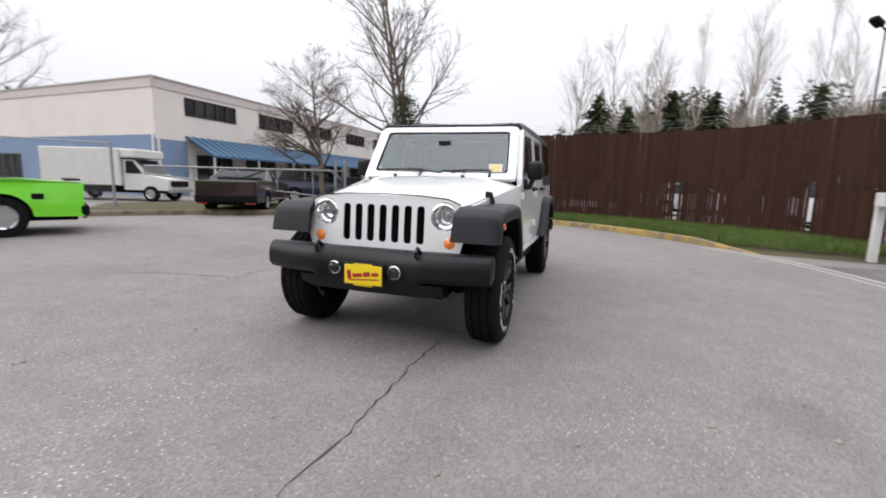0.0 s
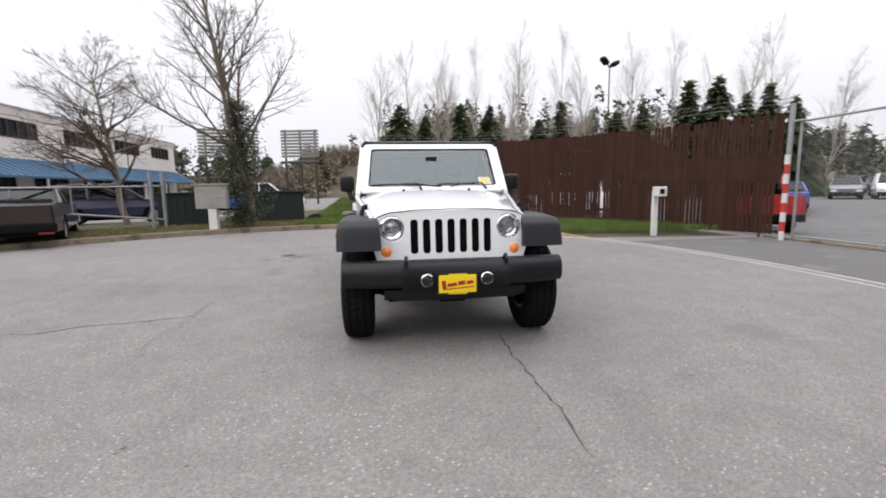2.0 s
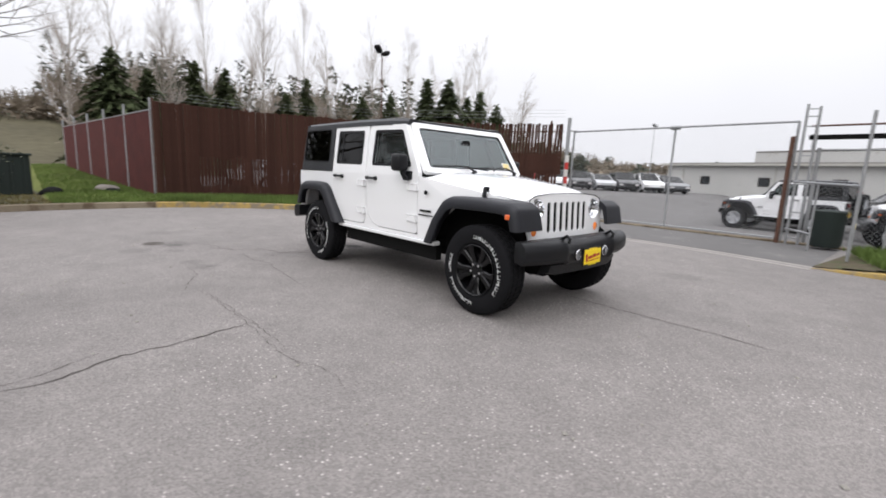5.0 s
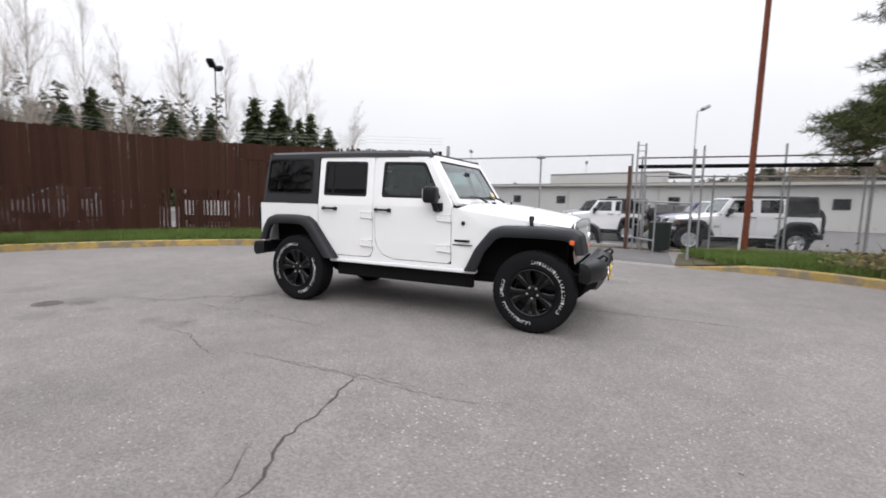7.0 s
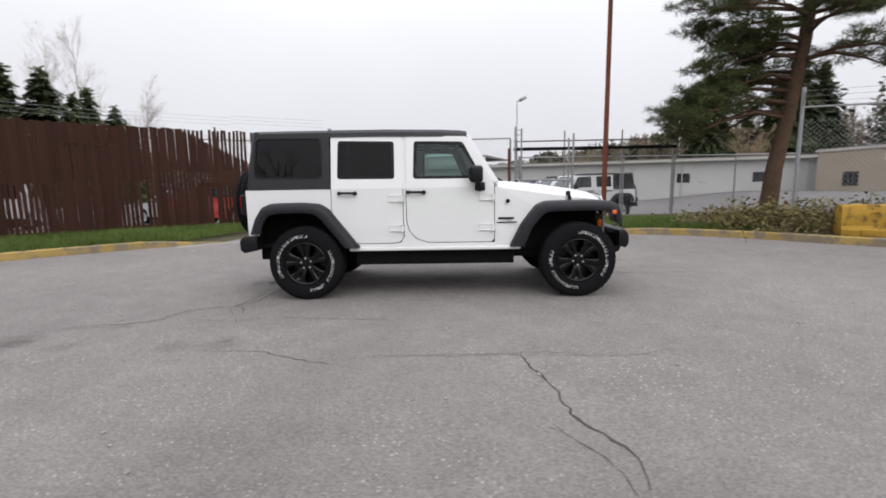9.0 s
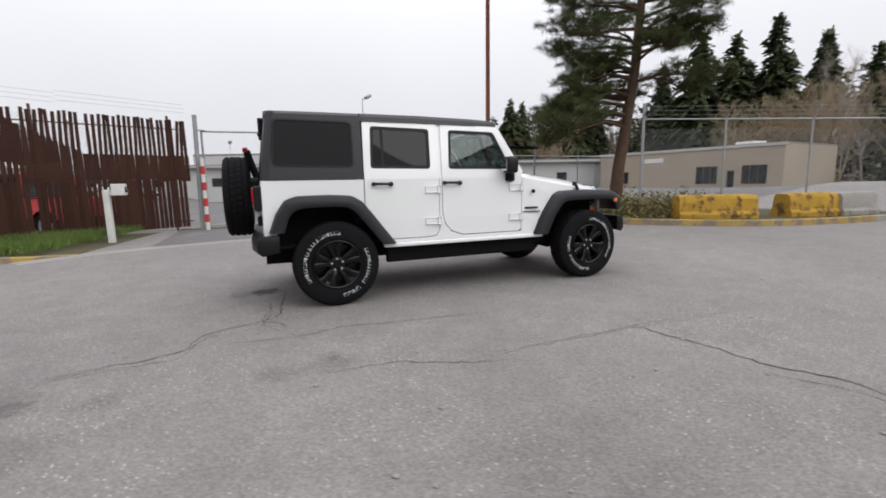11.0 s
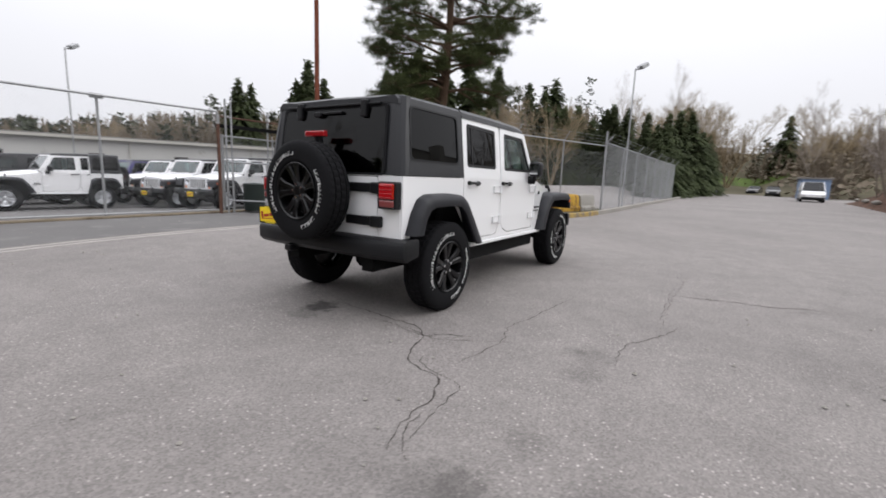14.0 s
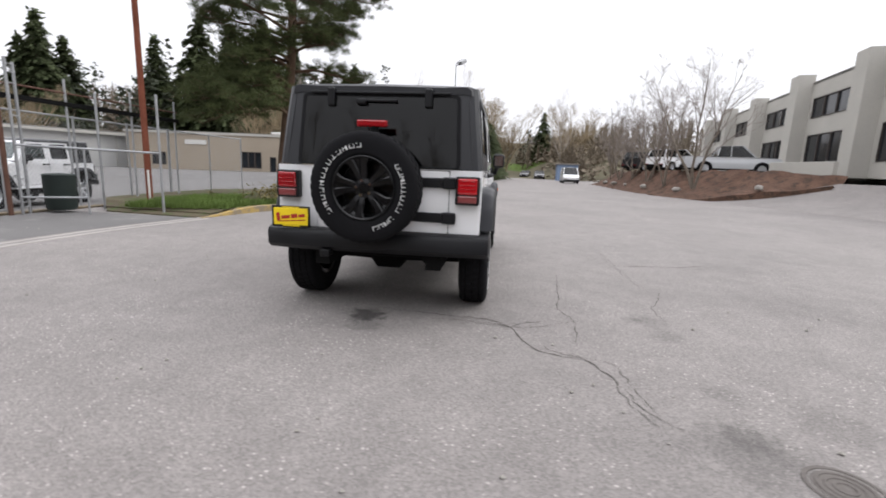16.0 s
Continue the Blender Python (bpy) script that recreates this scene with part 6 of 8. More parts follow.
road_car("pickup_truck", "silver pickup on the raised car park", paints["silver"], 5.3, 1.95, *PICKUP, 3.2, 0.4, car_pose(26.9, -15.9, -104, 1.5), tall=1.95, sill=0.4)
road_car("suv", "white estate car on the raised car park", paints["white"], 4.5, 1.85, *WAGON, 2.7, 0.35, car_pose(33.0, -14.6, -60, 1.68), tall=1.65)
road_car("suv", "black estate car on the raised car park", paints["black"], 4.5, 1.85, *WAGON, 2.7, 0.35, car_pose(37.5, -13.9, -60, 1.64), tall=1.65)

# ---- buildings ----
stucco = surface("cream_stucco", (0.68, 0.63, 0.585), 0.85, 0, 0.08, 0.5, 25, 0.2, dirt=(0.58, 0.52, 0.47), dirt_at=0.68)
stucco_trim = surface("pink_grey_trim", (0.56, 0.5, 0.485), 0.85, 0, 0.1, 0.7, 25, 0.2)
blue_wall = surface("blue_painted_wall", (0.193, 0.261, 0.381), 0.8, 0, 0.1, 0.6, 25, 0.2)
blue_metal = surface("blue_metal_roof", (0.050, 0.121, 0.211), 0.5, 0.2, 0.12, 0.9, 30, 0.05)
warehouse_white = surface("warehouse_wall", (0.46, 0.455, 0.44), 0.8, 0, 0.1, 0.4, 20, 0.2, dirt=(0.3, 0.28, 0.25))
warehouse_roof = surface("warehouse_roof", (0.2, 0.19, 0.18), 0.8, 0, 0.15, 0.4, 20, 0.1)
tan_wall = surface("tan_wall", (0.33, 0.28, 0.22), 0.85, 0, 0.1, 0.4, 20, 0.2)
office_concrete = surface("board_concrete", (0.42, 0.405, 0.37), 0.85, 0, 0.12, 0.5, 18, 0.3, dirt=(0.28, 0.26, 0.24))
pane_glass = surface("dark_pane", (0.02, 0.023, 0.027), 0.08, 0.0, 0.3, 0.8, 5, 0.0)
frame_dark = surface("bronze_frame", (0.06, 0.05, 0.045), 0.5, 0.5, 0.2, 3, 40, 0.1)


def add_window(parent, place, u0, u1, v0, v1, panes=4, label=""):
    """A recessed ribbon window: frame, and each pane."""
    bm = bmesh.new()
    n = panes
    holes = []
    for k in range(n):
        a, b = u0 + (u1 - u0) * k / n + 0.05, u0 + (u1 - u0) * (k + 1) / n - 0.05
        holes.append([(a, v0 + 0.06), (b, v0 + 0.06), (b, v1 - 0.06), (a, v1 - 0.06)])
    panel(bm, [(u0, v0), (u1, v0), (u1, v1), (u0, v1)], holes, -0.03, 0.12, place)
    w = part("window", bm, frame_dark, parent, label)
    for h in holes:
        bm = bmesh.new()
        panel(bm, h, [], 0.06, 0.08, place)
        part("pane", bm, pane_glass, w)
    return w


def wall_place(a, b):
    """Places (along, up, inwards) on an upright wall from a to b, seen with a at its left."""
    a, b = Vector((*a, 0)), Vector((*b, 0))
    d = (b - a).normalized()
    n = Vector((d.y, -d.x, 0))
    return lambda u, v, w: a + d * u + Vector((0, 0, v)) - n * w


def wall_with(parent, a, b, z0, z1, openings, mat, thick=0.25, name="wall"):
    pl = wall_place(a, b)
    length = (Vector(b) - Vector(a)).length
    bm = bmesh.new()
    panel(bm, [(0, z0), (length, z0), (length, z1), (0, z1)], [[(u0, v0), (u1, v0), (u1, v1), (u0, v1)] for u0, u1, v0, v1 in openings], 0.0, thick, pl)
    return part(name, bm, mat, parent), pl, length


def slab(parent, name, corners, z0, z1, mat):
    bm = bmesh.new()
    loft(bm, [[(x, y, z0) for x, y in corners], [(x, y, z1) for x, y in corners]])
    return part(name, bm, mat, parent)


# two-storey office with a blue awning
west = thing("office_building", "two-storey cream office with blue base and blue metal awning", "building")
C, R, L = (-13.2, -21.2), (-43.5, -21.7), (-15.0, -40.8)
front = [(u0, u1, 4.42, 5.42) for u0, u1 in ((1.93, 5.84), (7.98, 11.75), (14.06, 17.3), (19.79, 23.5), (25.6, 29.0))]
low = [(2.6, 5.4, 0.3, 2.3), (6.6, 9.6, 0.3, 2.3), (11, 14, 0.3, 2.3), (15.5, 19, 0.3, 2.3), (20.5, 23.6, 0.3, 2.3), (25, 28.4, 0.3, 2.3)]
w, pl, ln = wall_with(west, C, R, -0.5, 6.1, front + low, stucco)
for o in front:
    add_window(west, pl, *o, 5)
for o in low:
    add_window(west, pl, *o, 3, "dark ground floor shopfront")
bm = bmesh.new()
panel(bm, [(0, 3.0), (2.0, 3.0), (2.0, -0.4), (0, -0.4)], [], -0.012, 0.0, pl)
part("blue_base", bm, blue_wall, west)
w2, pl2, ln2 = wall_with(west, L, C, -0.5, 6.1, [(3, 6.5, 0.6, 2.2)], stucco)
add_window(west, pl2, 3, 6.5, 0.6, 2.2, 3)
bm = bmesh.new()
panel(bm, [(0, -0.4), (ln2, -0.4), (ln2, 3.2), (0, 3.2)], [[(3, 0.6), (6.5, 0.6), (6.5, 2.2), (3, 2.2)]], -0.012, 0.0, pl2)
part("blue_base", bm, blue_wall, west)
for p, l in ((pl, ln), (pl2, ln2)):
    bm = bmesh.new()
    panel(bm, [(-0.1, 5.62), (l + 0.1, 5.62), (l + 0.1, 6.1), (-0.1, 6.1)], [], -0.05, 0.02, p)
    part("parapet_band", bm, stucco_trim, west)
    bm = bmesh.new()
    panel(bm, [(-0.1, 6.1), (l + 0.1, 6.1), (l + 0.1, 6.18), (-0.1, 6.18)], [], -0.1, 0.35, p)
    part("coping", bm, office_concrete, west)
slab(west, "roof", [C, R, (-43.5, -40.8), L], 5.8, 5.9, warehouse_roof)
wall_with(west, R, (-43.5, -40.8), -0.5, 6.1, [], stucco)
west.matrix_world = pose(-0.05, 0.55, 0.05)
aw = [pl(1.9, 3.28, 0.0), pl(ln, 3.28, 0.0), pl(ln, 2.25, -1.9), pl(1.9, 2.25, -1.9)]
bm = bmesh.new()
loft(bm, [[aw[0], aw[0] - Z(0.08), aw[3] - Z(0.12), aw[3]], [aw[1], aw[1] - Z(0.08), aw[2] - Z(0.12), aw[2]]])
awn = part("awning", bm, blue_metal, west, "sloping blue standing-seam awning")
n = 54
for k in range(n):
    u = 1.95 + (ln - 2.0) * k / n
    bm = bmesh.new()
    tube(bm, [pl(u, 3.31, 0), pl(u, 2.28, -1.9)], 0.03, 4)
    part("seam", bm, blue_metal, awn)
for k in range(7):
    pipe("awning_post", pl(2.1 + 3.6 * k, -0.3, -1.8), pl(2.1 + 3.6 * k, 2.25, -1.8), 0.06, white_worn, west)

# long warehouse beyond the yard
wh = thing("warehouse", "long pale warehouse with small windows and a low roof", "building")
A, B = (-15.6, 47.0), (30.0, 30.5)
ops = [(4 + 5.6 * k, 5.0 + 5.6 * k, 1.5, 2.3) for k in range(8)]
w, pl, ln = wall_with(wh, A, B, -0.5, 3.35, ops, warehouse_white)
for o in ops:
    add_window(wh, pl, *o, 1)
bm = bmesh.new()
panel(bm, [(-0.4, 3.3), (ln + 0.4, 3.3), (ln + 0.4, 3.48), (-0.4, 3.48)], [], -0.5, 0.3, pl)
part("gutter_board", bm, office_concrete, wh)
for k in range(6):
    pipe("downpipe", pl(2 + 9 * k, 0, -0.08), pl(2 + 9 * k, 3.3, -0.08), 0.05, office_concrete, wh, n=6)
slab(wh, "roof", [A, B, (38, 46), (-9, 63)], 3.42, 3.6, warehouse_roof)
wall_with(wh, B, (38, 46), -0.5, 3.35, [], warehouse_white)
wall_with(wh, (-9, 63), A, -0.5, 3.35, [], warehouse_white)

wh.matrix_world = pose(0, 0, -0.42)
hall = thing("warehouse", "pale grey shed at the far end of the yard", "building")
w, pl, ln = wall_with(hall, (-9, 52), (4, 47.0), -0.3, 4.9, [(6.5, 8.0, 0.0, 2.6)], warehouse_white)
bm = bmesh.new()
panel(bm, [(6.5, 0), (8, 0), (8, 2.6), (6.5, 2.6)], [], 0.1, 0.15, pl)
part("door", bm, frame_dark, hall)
slab(hall, "roof", [(-9, 52), (4, 47.0), (8, 58), (-5, 63)], 4.85, 5.05, warehouse_roof)
wall_with(hall, (-5, 63), (-9, 52), -0.3, 4.9, [], warehouse_white)

hall.matrix_world = pose(0, 0, -0.42)
tan = thing("low_building", "low tan building with dark doors across the yard", "building")
T0, T1, T2, T3 = (27.9, 29.4), (30.23, 14.5), (38.4, 15.8), (36.1, 30.7)
ops = [(2.0, 3.1, 0.7, 1.7), (9.2, 10.8, 0.65, 1.95), (11.5, 12.0, 0.36, 1.6), (12.5, 14.1, 0.65, 1.95)]
w, pl, ln = wall_with(tan, T0, T1, -0.9, 3.35, ops, tan_wall)
for o in ops:
    add_window(tan, pl, *o, 3 if o[1] - o[0] > 1 else 1)
bm = bmesh.new()
panel(bm, [(4.7, 2.4), (6.4, 2.4), (6.4, 2.75), (4.7, 2.75)], [], -0.06, 0.0, pl)
part("sign_board", bm, white_worn, tan, "long white sign board with no readable words")
bm = bmesh.new()
panel(bm, [(-0.15, 3.2), (ln + 0.15, 3.2), (ln + 0.15, 3.38), (-0.15, 3.38)], [], -0.08, 0.0, pl)
part("fascia", bm, office_concrete, tan)
slab(tan, "roof", [T0, T1, T2, T3], 3.3, 3.42, warehouse_roof)
wall_with(tan, T1, T2, -0.9, 3.35, [], tan_wall)
wall_with(tan, T2, T3, -0.9, 3.35, [], tan_wall)
bm = bmesh.new()
box(bm, 31.4, 32.8, 17.4, 18.8, 3.4, 3.72, 0.05)
part("roof_unit", bm, white_worn, tan)

# concrete office on the raised ground
office = thing("office_building", "two-storey concrete office with heavy piers and dark windows", "building")
A, B = (56.0, -26.5), (12.0, -18.6)
d = (Vector(B) - Vector(A)).normalized()
w, pl, ln = wall_with(office, A, B, 1.2, 8.0, [(o + 0.8, o + 7.2, v, v + h) for o in (1.2, 9.6, 18.0, 26.4, 34.8) for v, h in ((2.4, 2.0), (5.5, 1.35))], office_concrete, 0.4)
for o in (1.2, 9.6, 18.0, 26.4, 34.8):
    for v, h in ((2.4, 2.0), (5.5, 1.35)):
        add_window(office, pl, o + 0.8, o + 7.2, v, v + h, 4)
for k in range(6):
    u = 0.2 + 8.4 * k
    bm = bmesh.new()
    panel(bm, [(u, 1.2), (u + 1.3, 1.2), (u + 1.3, 8.25 + 0.25 * (k % 2)), (u, 8.25 + 0.25 * (k % 2))], [], -0.9, 0.1, pl)
    part("pier", bm, office_concrete, office)
slab(office, "roof", [A, B, (9, -34), (53, -42)], 7.8, 7.98, warehouse_roof)
wall_with(office, B, (9, -34), 1.2, 8.0, [], office_concrete)

# houses on the far hill
for x, y, z, w, dd, h, lab in ((152, -14, 7.5, 9, 8, 3.2, "grey house on the far hill"), (158, -27, 7.5, 10, 8, 3.4, "brown house on the far hill"), (150, 4, 7.0, 9, 7, 3.0, "long dark house on the far hill")):
    hs = thing("house", lab, "house", pose(x, y, z), "houses on the hill")
    bm = bmesh.new()
    box(bm, -dd / 2, dd / 2, -w / 2, w / 2, -6, h)
    part("wall", bm, tan_wall if "brown" in lab else warehouse_roof, hs)
    bm = bmesh.new()
    loft(bm, [[(-dd / 2 - 0.5, y0, h), (0, y0, h + 2.2), (dd / 2 + 0.5, y0, h)] for y0 in (-w / 2 - 0.5, w / 2 + 0.5)])
    part("roof", bm, frame_dark, hs)
    for k in range(3):
        bm = bmesh.new()
        y0 = -w / 2 + w * (k + 0.5) / 3
        box(bm, -dd / 2 - 0.05, -dd / 2 + 0.1, y0 - 1.0, y0 + 1.0, 0.9, 2.2)
        part("window", bm, pane_glass, hs)
shed = thing("shed", "small blue shed beside the road", "shed", pose(70.1, -11.2, 0))
bm = bmesh.new()
box(bm, -1.8, 1.8, -1.5, 1.5, 0, 2.5)
part("wall", bm, blue_wall, shed)
bm = bmesh.new()
box(bm, -2.0, 2.0, -1.7, 1.7, 2.5, 2.7, 0.03)
part("roof", bm, warehouse_roof, shed)

billboard_grey = surface("weathered_boards", (0.2, 0.19, 0.18), 0.85, 0, 0.2, 0.8, 20, 0.2)
# billboard frame beyond the lawn
bb = thing("billboard", "weathered double billboard seen from behind on steel legs", "billboard")
for (ax, ay), (bx, by) in (((-40, -17.5), (-41.5, -12.4)), ((-41.5, -10.3), (-40.8, -6.6))):
    for k in range(9):
        bm = bmesh.new()
        z0 = 4.6 + k * 0.3
        dv = (Vector((bx, by, 0)) - Vector((ax, ay, 0)))
        m = Matrix.Translation((ax, ay, 0)) @ Matrix.Rotation(math.atan2(dv.y, dv.x), 4, "Z")
        box(bm, 0, dv.length, -0.03, 0.03, z0, z0 + 0.22, m=m)
        part("board", bm, billboard_grey, bb)
    for t in (0.1, 0.5, 0.9):
        p = Vector((ax, ay, 0)).lerp(Vector((bx, by, 0)), t)
        pipe("leg", p + Vector((-0.3, 0, 0)), p + Vector((-0.3, 0, 7.3)), 0.1, frame_dark, bb)
    pipe("catwalk", (ax + 0.4, ay, 4.1), (bx + 0.4, by, 4.1), 0.12, frame_dark, bb)

# raised bank with mulch, and the drive beside it
mulch = surface("bark_mulch", (0.098, 0.058, 0.042), 0.95, 0, 0.6, 1.2, 14, 0.9, dirt=(0.05, 0.036, 0.027), dirt_at=0.5, depth=0.03)
near_edge = smooth_line([(52, -11.6, 0), (42, -11.2, 0), (32, -10.6, 0), (25.5, -10.7, 0), (21.5, -11.7, 0.05), (19.3, -13.4, 0.5), (17.6, -16.2, 1.1)], 0.6)
far_edge = smooth_line([(52, -14.5, 1.5), (42, -13.2, 1.6), (33, -13.0, 1.68), (27.5, -13.6, 1.72), (24.5, -14.4, 1.74), (21.5, -15.6, 1.74), (18.2, -17.2, 1.5)], 0.6)
bm = bmesh.new()
rows = []
for i in range(121):
    a = near_edge[int(i / 120 * (len(near_edge) - 1))]
    b = far_edge[int(i / 120 * (len(far_edge) - 1))]
    rows.append([bm.verts.new(a - Vector((0, 0, 0.7)))] + [bm.verts.new(a.lerp(b, k / 6) + Vector((0, 0, 0.16 * noise.noise((a.x * 0.8, k * 0.7, 1.0)) + 0.14 * noise.noise((a.x * 2.1, k * 1.9, 5.0)) - 0.3 * math.sin(math.pi * k / 6)))) for k in range(7)])
for i in range(120):
    for k in range(7):
        bm.faces.new((rows[i][k], rows[i + 1][k], rows[i + 1][k + 1], rows[i][k + 1]))
tagged(part("mulch_bank", bm, mulch, smooth=60), "raised bank of reddish bark mulch", "planting bank", kind="structure")
bm = bmesh.new()
plate_pts = [*far_edge, Vector((10, -40, 1.6)), Vector((60, -44, 1.6))]
bm.faces.new([bm.verts.new(p) for p in plate_pts])
tagged(part("car_park", bm, asphalt), "raised asphalt car park", "ground", kind="structure")
bm = bmesh.new()
rows = []
for i in range(13):
    t = i / 12
    a = Vector((20.9, -12.2, 0.004)).lerp(Vector((17.8, -16.6, 1.2)), t)
    b = Vector((2, -15.0, 0.004)).lerp(Vector((7, -24, 1.2)), t)
    rows.append([bm.verts.new(a.lerp(b, k / 12) - Vector((0, 0, 0.1 * math.sin(math.pi * t)))) for k in range(13)])
for i in range(12):
    for k in range(12):
        bm.faces.new((rows[i][k], rows[i + 1][k], rows[i + 1][k + 1], rows[i][k + 1]))
tagged(part("drive", bm, asphalt), "asphalt drive climbing to the car park", "ground", kind="structure")

bm = bmesh.new()
box(bm, 0, 4.8, -0.12, 0.12, 0, 0.86, 0.02, 2, Matrix.Translation((19.6, -17.5, 1.45)) @ Matrix.Rotation(0.09, 4, "Z"))
tagged(part("retaining_wall", bm, office_concrete), "low pale concrete wall by the raised car park", "wall", kind="structure")
r2 = random.Random(17)
for k in range(7):
    t = (k + 0.5) / 7
    a, b = near_edge[int(t * (len(near_edge) - 1))], far_edge[int(t * (len(far_edge) - 1))]
    q = r2.uniform(0.25, 0.6)
    bm = bmesh.new()
    bmesh.ops.create_icosphere(bm, subdivisions=2, radius=1)
    for u in bm.verts:
        u.co = u.co * (1 + 0.4 * noise.noise(u.co * 1.7 + Vector((k, 0, 0))))
        u.co = Vector((u.co.x * 0.5 * q + 0, u.co.y * 0.4 * q, u.co.z * 0.3 * q))
    ob = tagged(part("stone", bm, concrete, smooth=50), "pale rock half sunk in the bark mulch", "stone", "rocks on the mulch bank")
    ob.matrix_world = pose(*a.lerp(b, 0.25), 0, 0, k * 50) @ Matrix.Translation((0, 0, 0.05))

# ---- trees ----
bark_grey = surface("grey_bark", (0.16, 0.135, 0.11), 0.9, 0, 0.35, 3, 30, 0.6, depth=0.01)
bark_pale = surface("pale_bark", (0.26, 0.235, 0.2), 0.9, 0, 0.25, 3, 30, 0.3)
twig_tan = surface("tan_twigs", (0.27, 0.215, 0.14), 0.9, 0, 0.3, 0.5, 8, 0.0)
twig_pale = surface("pale_twigs", (0.33, 0.29, 0.255), 0.9, 0, 0.25, 0.5, 8, 0.0)
twig_grey = surface("grey_twigs", (0.22, 0.19, 0.17), 0.9, 0, 0.25, 0.5, 8, 0.0)
twig_brown = surface("brown_twigs", (0.13, 0.1, 0.08), 0.9, 0, 0.3, 0.5, 8, 0.0)
bark_pine = surface("pine_bark", (0.1, 0.065, 0.045), 0.9, 0, 0.4, 4, 24, 0.8, depth=0.015)
needle_pine = surface("pine_needles", (0.062, 0.075, 0.03), 0.8, 0, 0.55, 0.9, 9, 0.0)
needle_fir = surface("fir_needles", (0.068, 0.084, 0.04), 0.85, 0, 0.5, 0.5, 6, 0.0)
wood_far = surface("distant_wood", (0.058, 0.066, 0.045), 0.9, 0, 0.55, 0.06, 0.7, 0.0)
wood_bare = surface("distant_bare_wood", (0.17, 0.14, 0.105), 0.9, 0, 0.4, 0.06, 0.7, 0.0)
ivy = surface("ivy_leaves", (0.045, 0.05, 0.02), 0.6, 0, 0.5, 2, 20, 0.0)
brush = surface("dry_brush", (0.16, 0.135, 0.06), 0.9, 0, 0.5, 1.5, 12, 0.0)


def limb(v, f, pts, radii, n):
    """Adds a tapered limb to vertex and face lists."""
    base = len(v)
    for i, p in enumerate(pts):
        d = (pts[min(i + 1, len(pts) - 1)] - pts[max(i - 1, 0)]).normalized()
        u = d.cross(Vector((0.31, 0.2, 0.93)) if abs(d.z) < 0.95 else Vector((1, 0, 0))).normalized()
        w = d.cross(u)
        for k in range(n):
            a = 2 * math.pi * k / n
            v.append(p + (u * math.cos(a) + w * math.sin(a)) * radii[i])
    for i in range(len(pts) - 1):
        for k in range(n):
            j = (k + 1) % n
            f.append((base + i * n + k, base + i * n + j, base + (i + 1) * n + j, base + (i + 1) * n + k))


def grow(rnd, v, f, tips, p, d, length, r, level, top, up, wander, split, reach=1.0):
    """One limb, and its side limbs in turn."""
    n = 5 if level else 6
    pts, radii = [p.copy()], [r]
    q, e = p.copy(), d.copy()
    for i in range(n):
        e = (e + Vector((rnd.gauss(0, wander), rnd.gauss(0, wander), rnd.gauss(0, wander) + up))).normalized()
        q = q + e * length / n
        pts.append(q.copy())
        radii.append(max(0.0035, r * (1 - 0.82 * (i + 1) / n)))
    limb(v[min(level, 1)], f[min(level, 1)], pts, radii, (8, 5, 3, 3)[min(level, 3)])
    if level >= top:
        tips.append((q, e))
        return
    for k in range(split[level]):
        t = rnd.uniform(0.3 if level else 0.22, 1.0)
        i = min(n - 1, int(t * n))
        at = pts[i].lerp(pts[i + 1], t * n - i)
        axis = (pts[i + 1] - pts[i]).normalized()
        turn = Matrix.Rotation(rnd.uniform(0, 2 * math.pi), 3, axis)
        side = axis.cross(Vector((0, 0, 1)) if abs(axis.z) < 0.9 else Vector((1, 0, 0))).normalized()
        lean = rnd.uniform(0.5, 0.95) + (0.4 if level == 0 and up < 0.04 else 0.0)
        nd = (axis * math.cos(lean) + (turn @ side) * math.sin(lean)).normalized()
        grow(rnd, v, f, tips, at, nd, length * (reach if level == 0 else 1.0) * rnd.uniform(0.4, 0.62) * (1.15 - 0.75 * t), max(0.004, radii[i] * 0.55), level + 1, top, up, wander, split, reach)


def bare_tree(label, seed, height, r, split, up=0.05, wander=0.1, stems=1, bark=bark_grey, twig=twig_brown, group="", top=3, lean=0.0, reach=1.0, fan=0.28):
    rnd = random.Random(seed)
    v, f, tips = ([], []), ([], []), []
    for s in range(stems):
        a = 2 * math.pi * s / max(1, stems) + rnd.random()
        o = 0.0 if stems == 1 else 0.16
        d = Vector((math.cos(a) * (fan if stems > 1 else lean), math.sin(a) * (fan if stems > 1 else lean), 1)).normalized()
        grow(rnd, v, f, tips, Vector((math.cos(a) * o * 0.3, math.sin(a) * o * 0.3, -0.1)), d, height * rnd.uniform(0.85, 1.0), r, 0, top, up, wander, split, reach)
    t = thing("bare_tree", label, "tree", None, group)
    raw("trunk", v[0], f[0], bark, t, smooth=True)
    c = raw("crown", v[1], f[1], twig, t, "bare leafless branches and twigs")
    return t


def leaf_cloud(v, f, c, spread, count, size, rnd, flat=0.6, wide=0.38):
    """Small leaf or needle blades scattered round a place."""
    for _ in range(count):
        p = c + Vector((rnd.gauss(0, spread), rnd.gauss(0, spread), rnd.gauss(0, spread * flat)))
        a = Vector((rnd.gauss(0, 1), rnd.gauss(0, 1), rnd.gauss(0, 0.6))).normalized() * size * rnd.uniform(0.6, 1.3)
        b = Vector((rnd.gauss(0, 1), rnd.gauss(0, 1), rnd.gauss(0, 0.6))).normalized() * size * wide
        i = len(v)
        v += [p, p + a * 0.5 + b, p + a, p + a * 0.5 - b]
        f.append((i, i + 1, i + 2, i + 3))


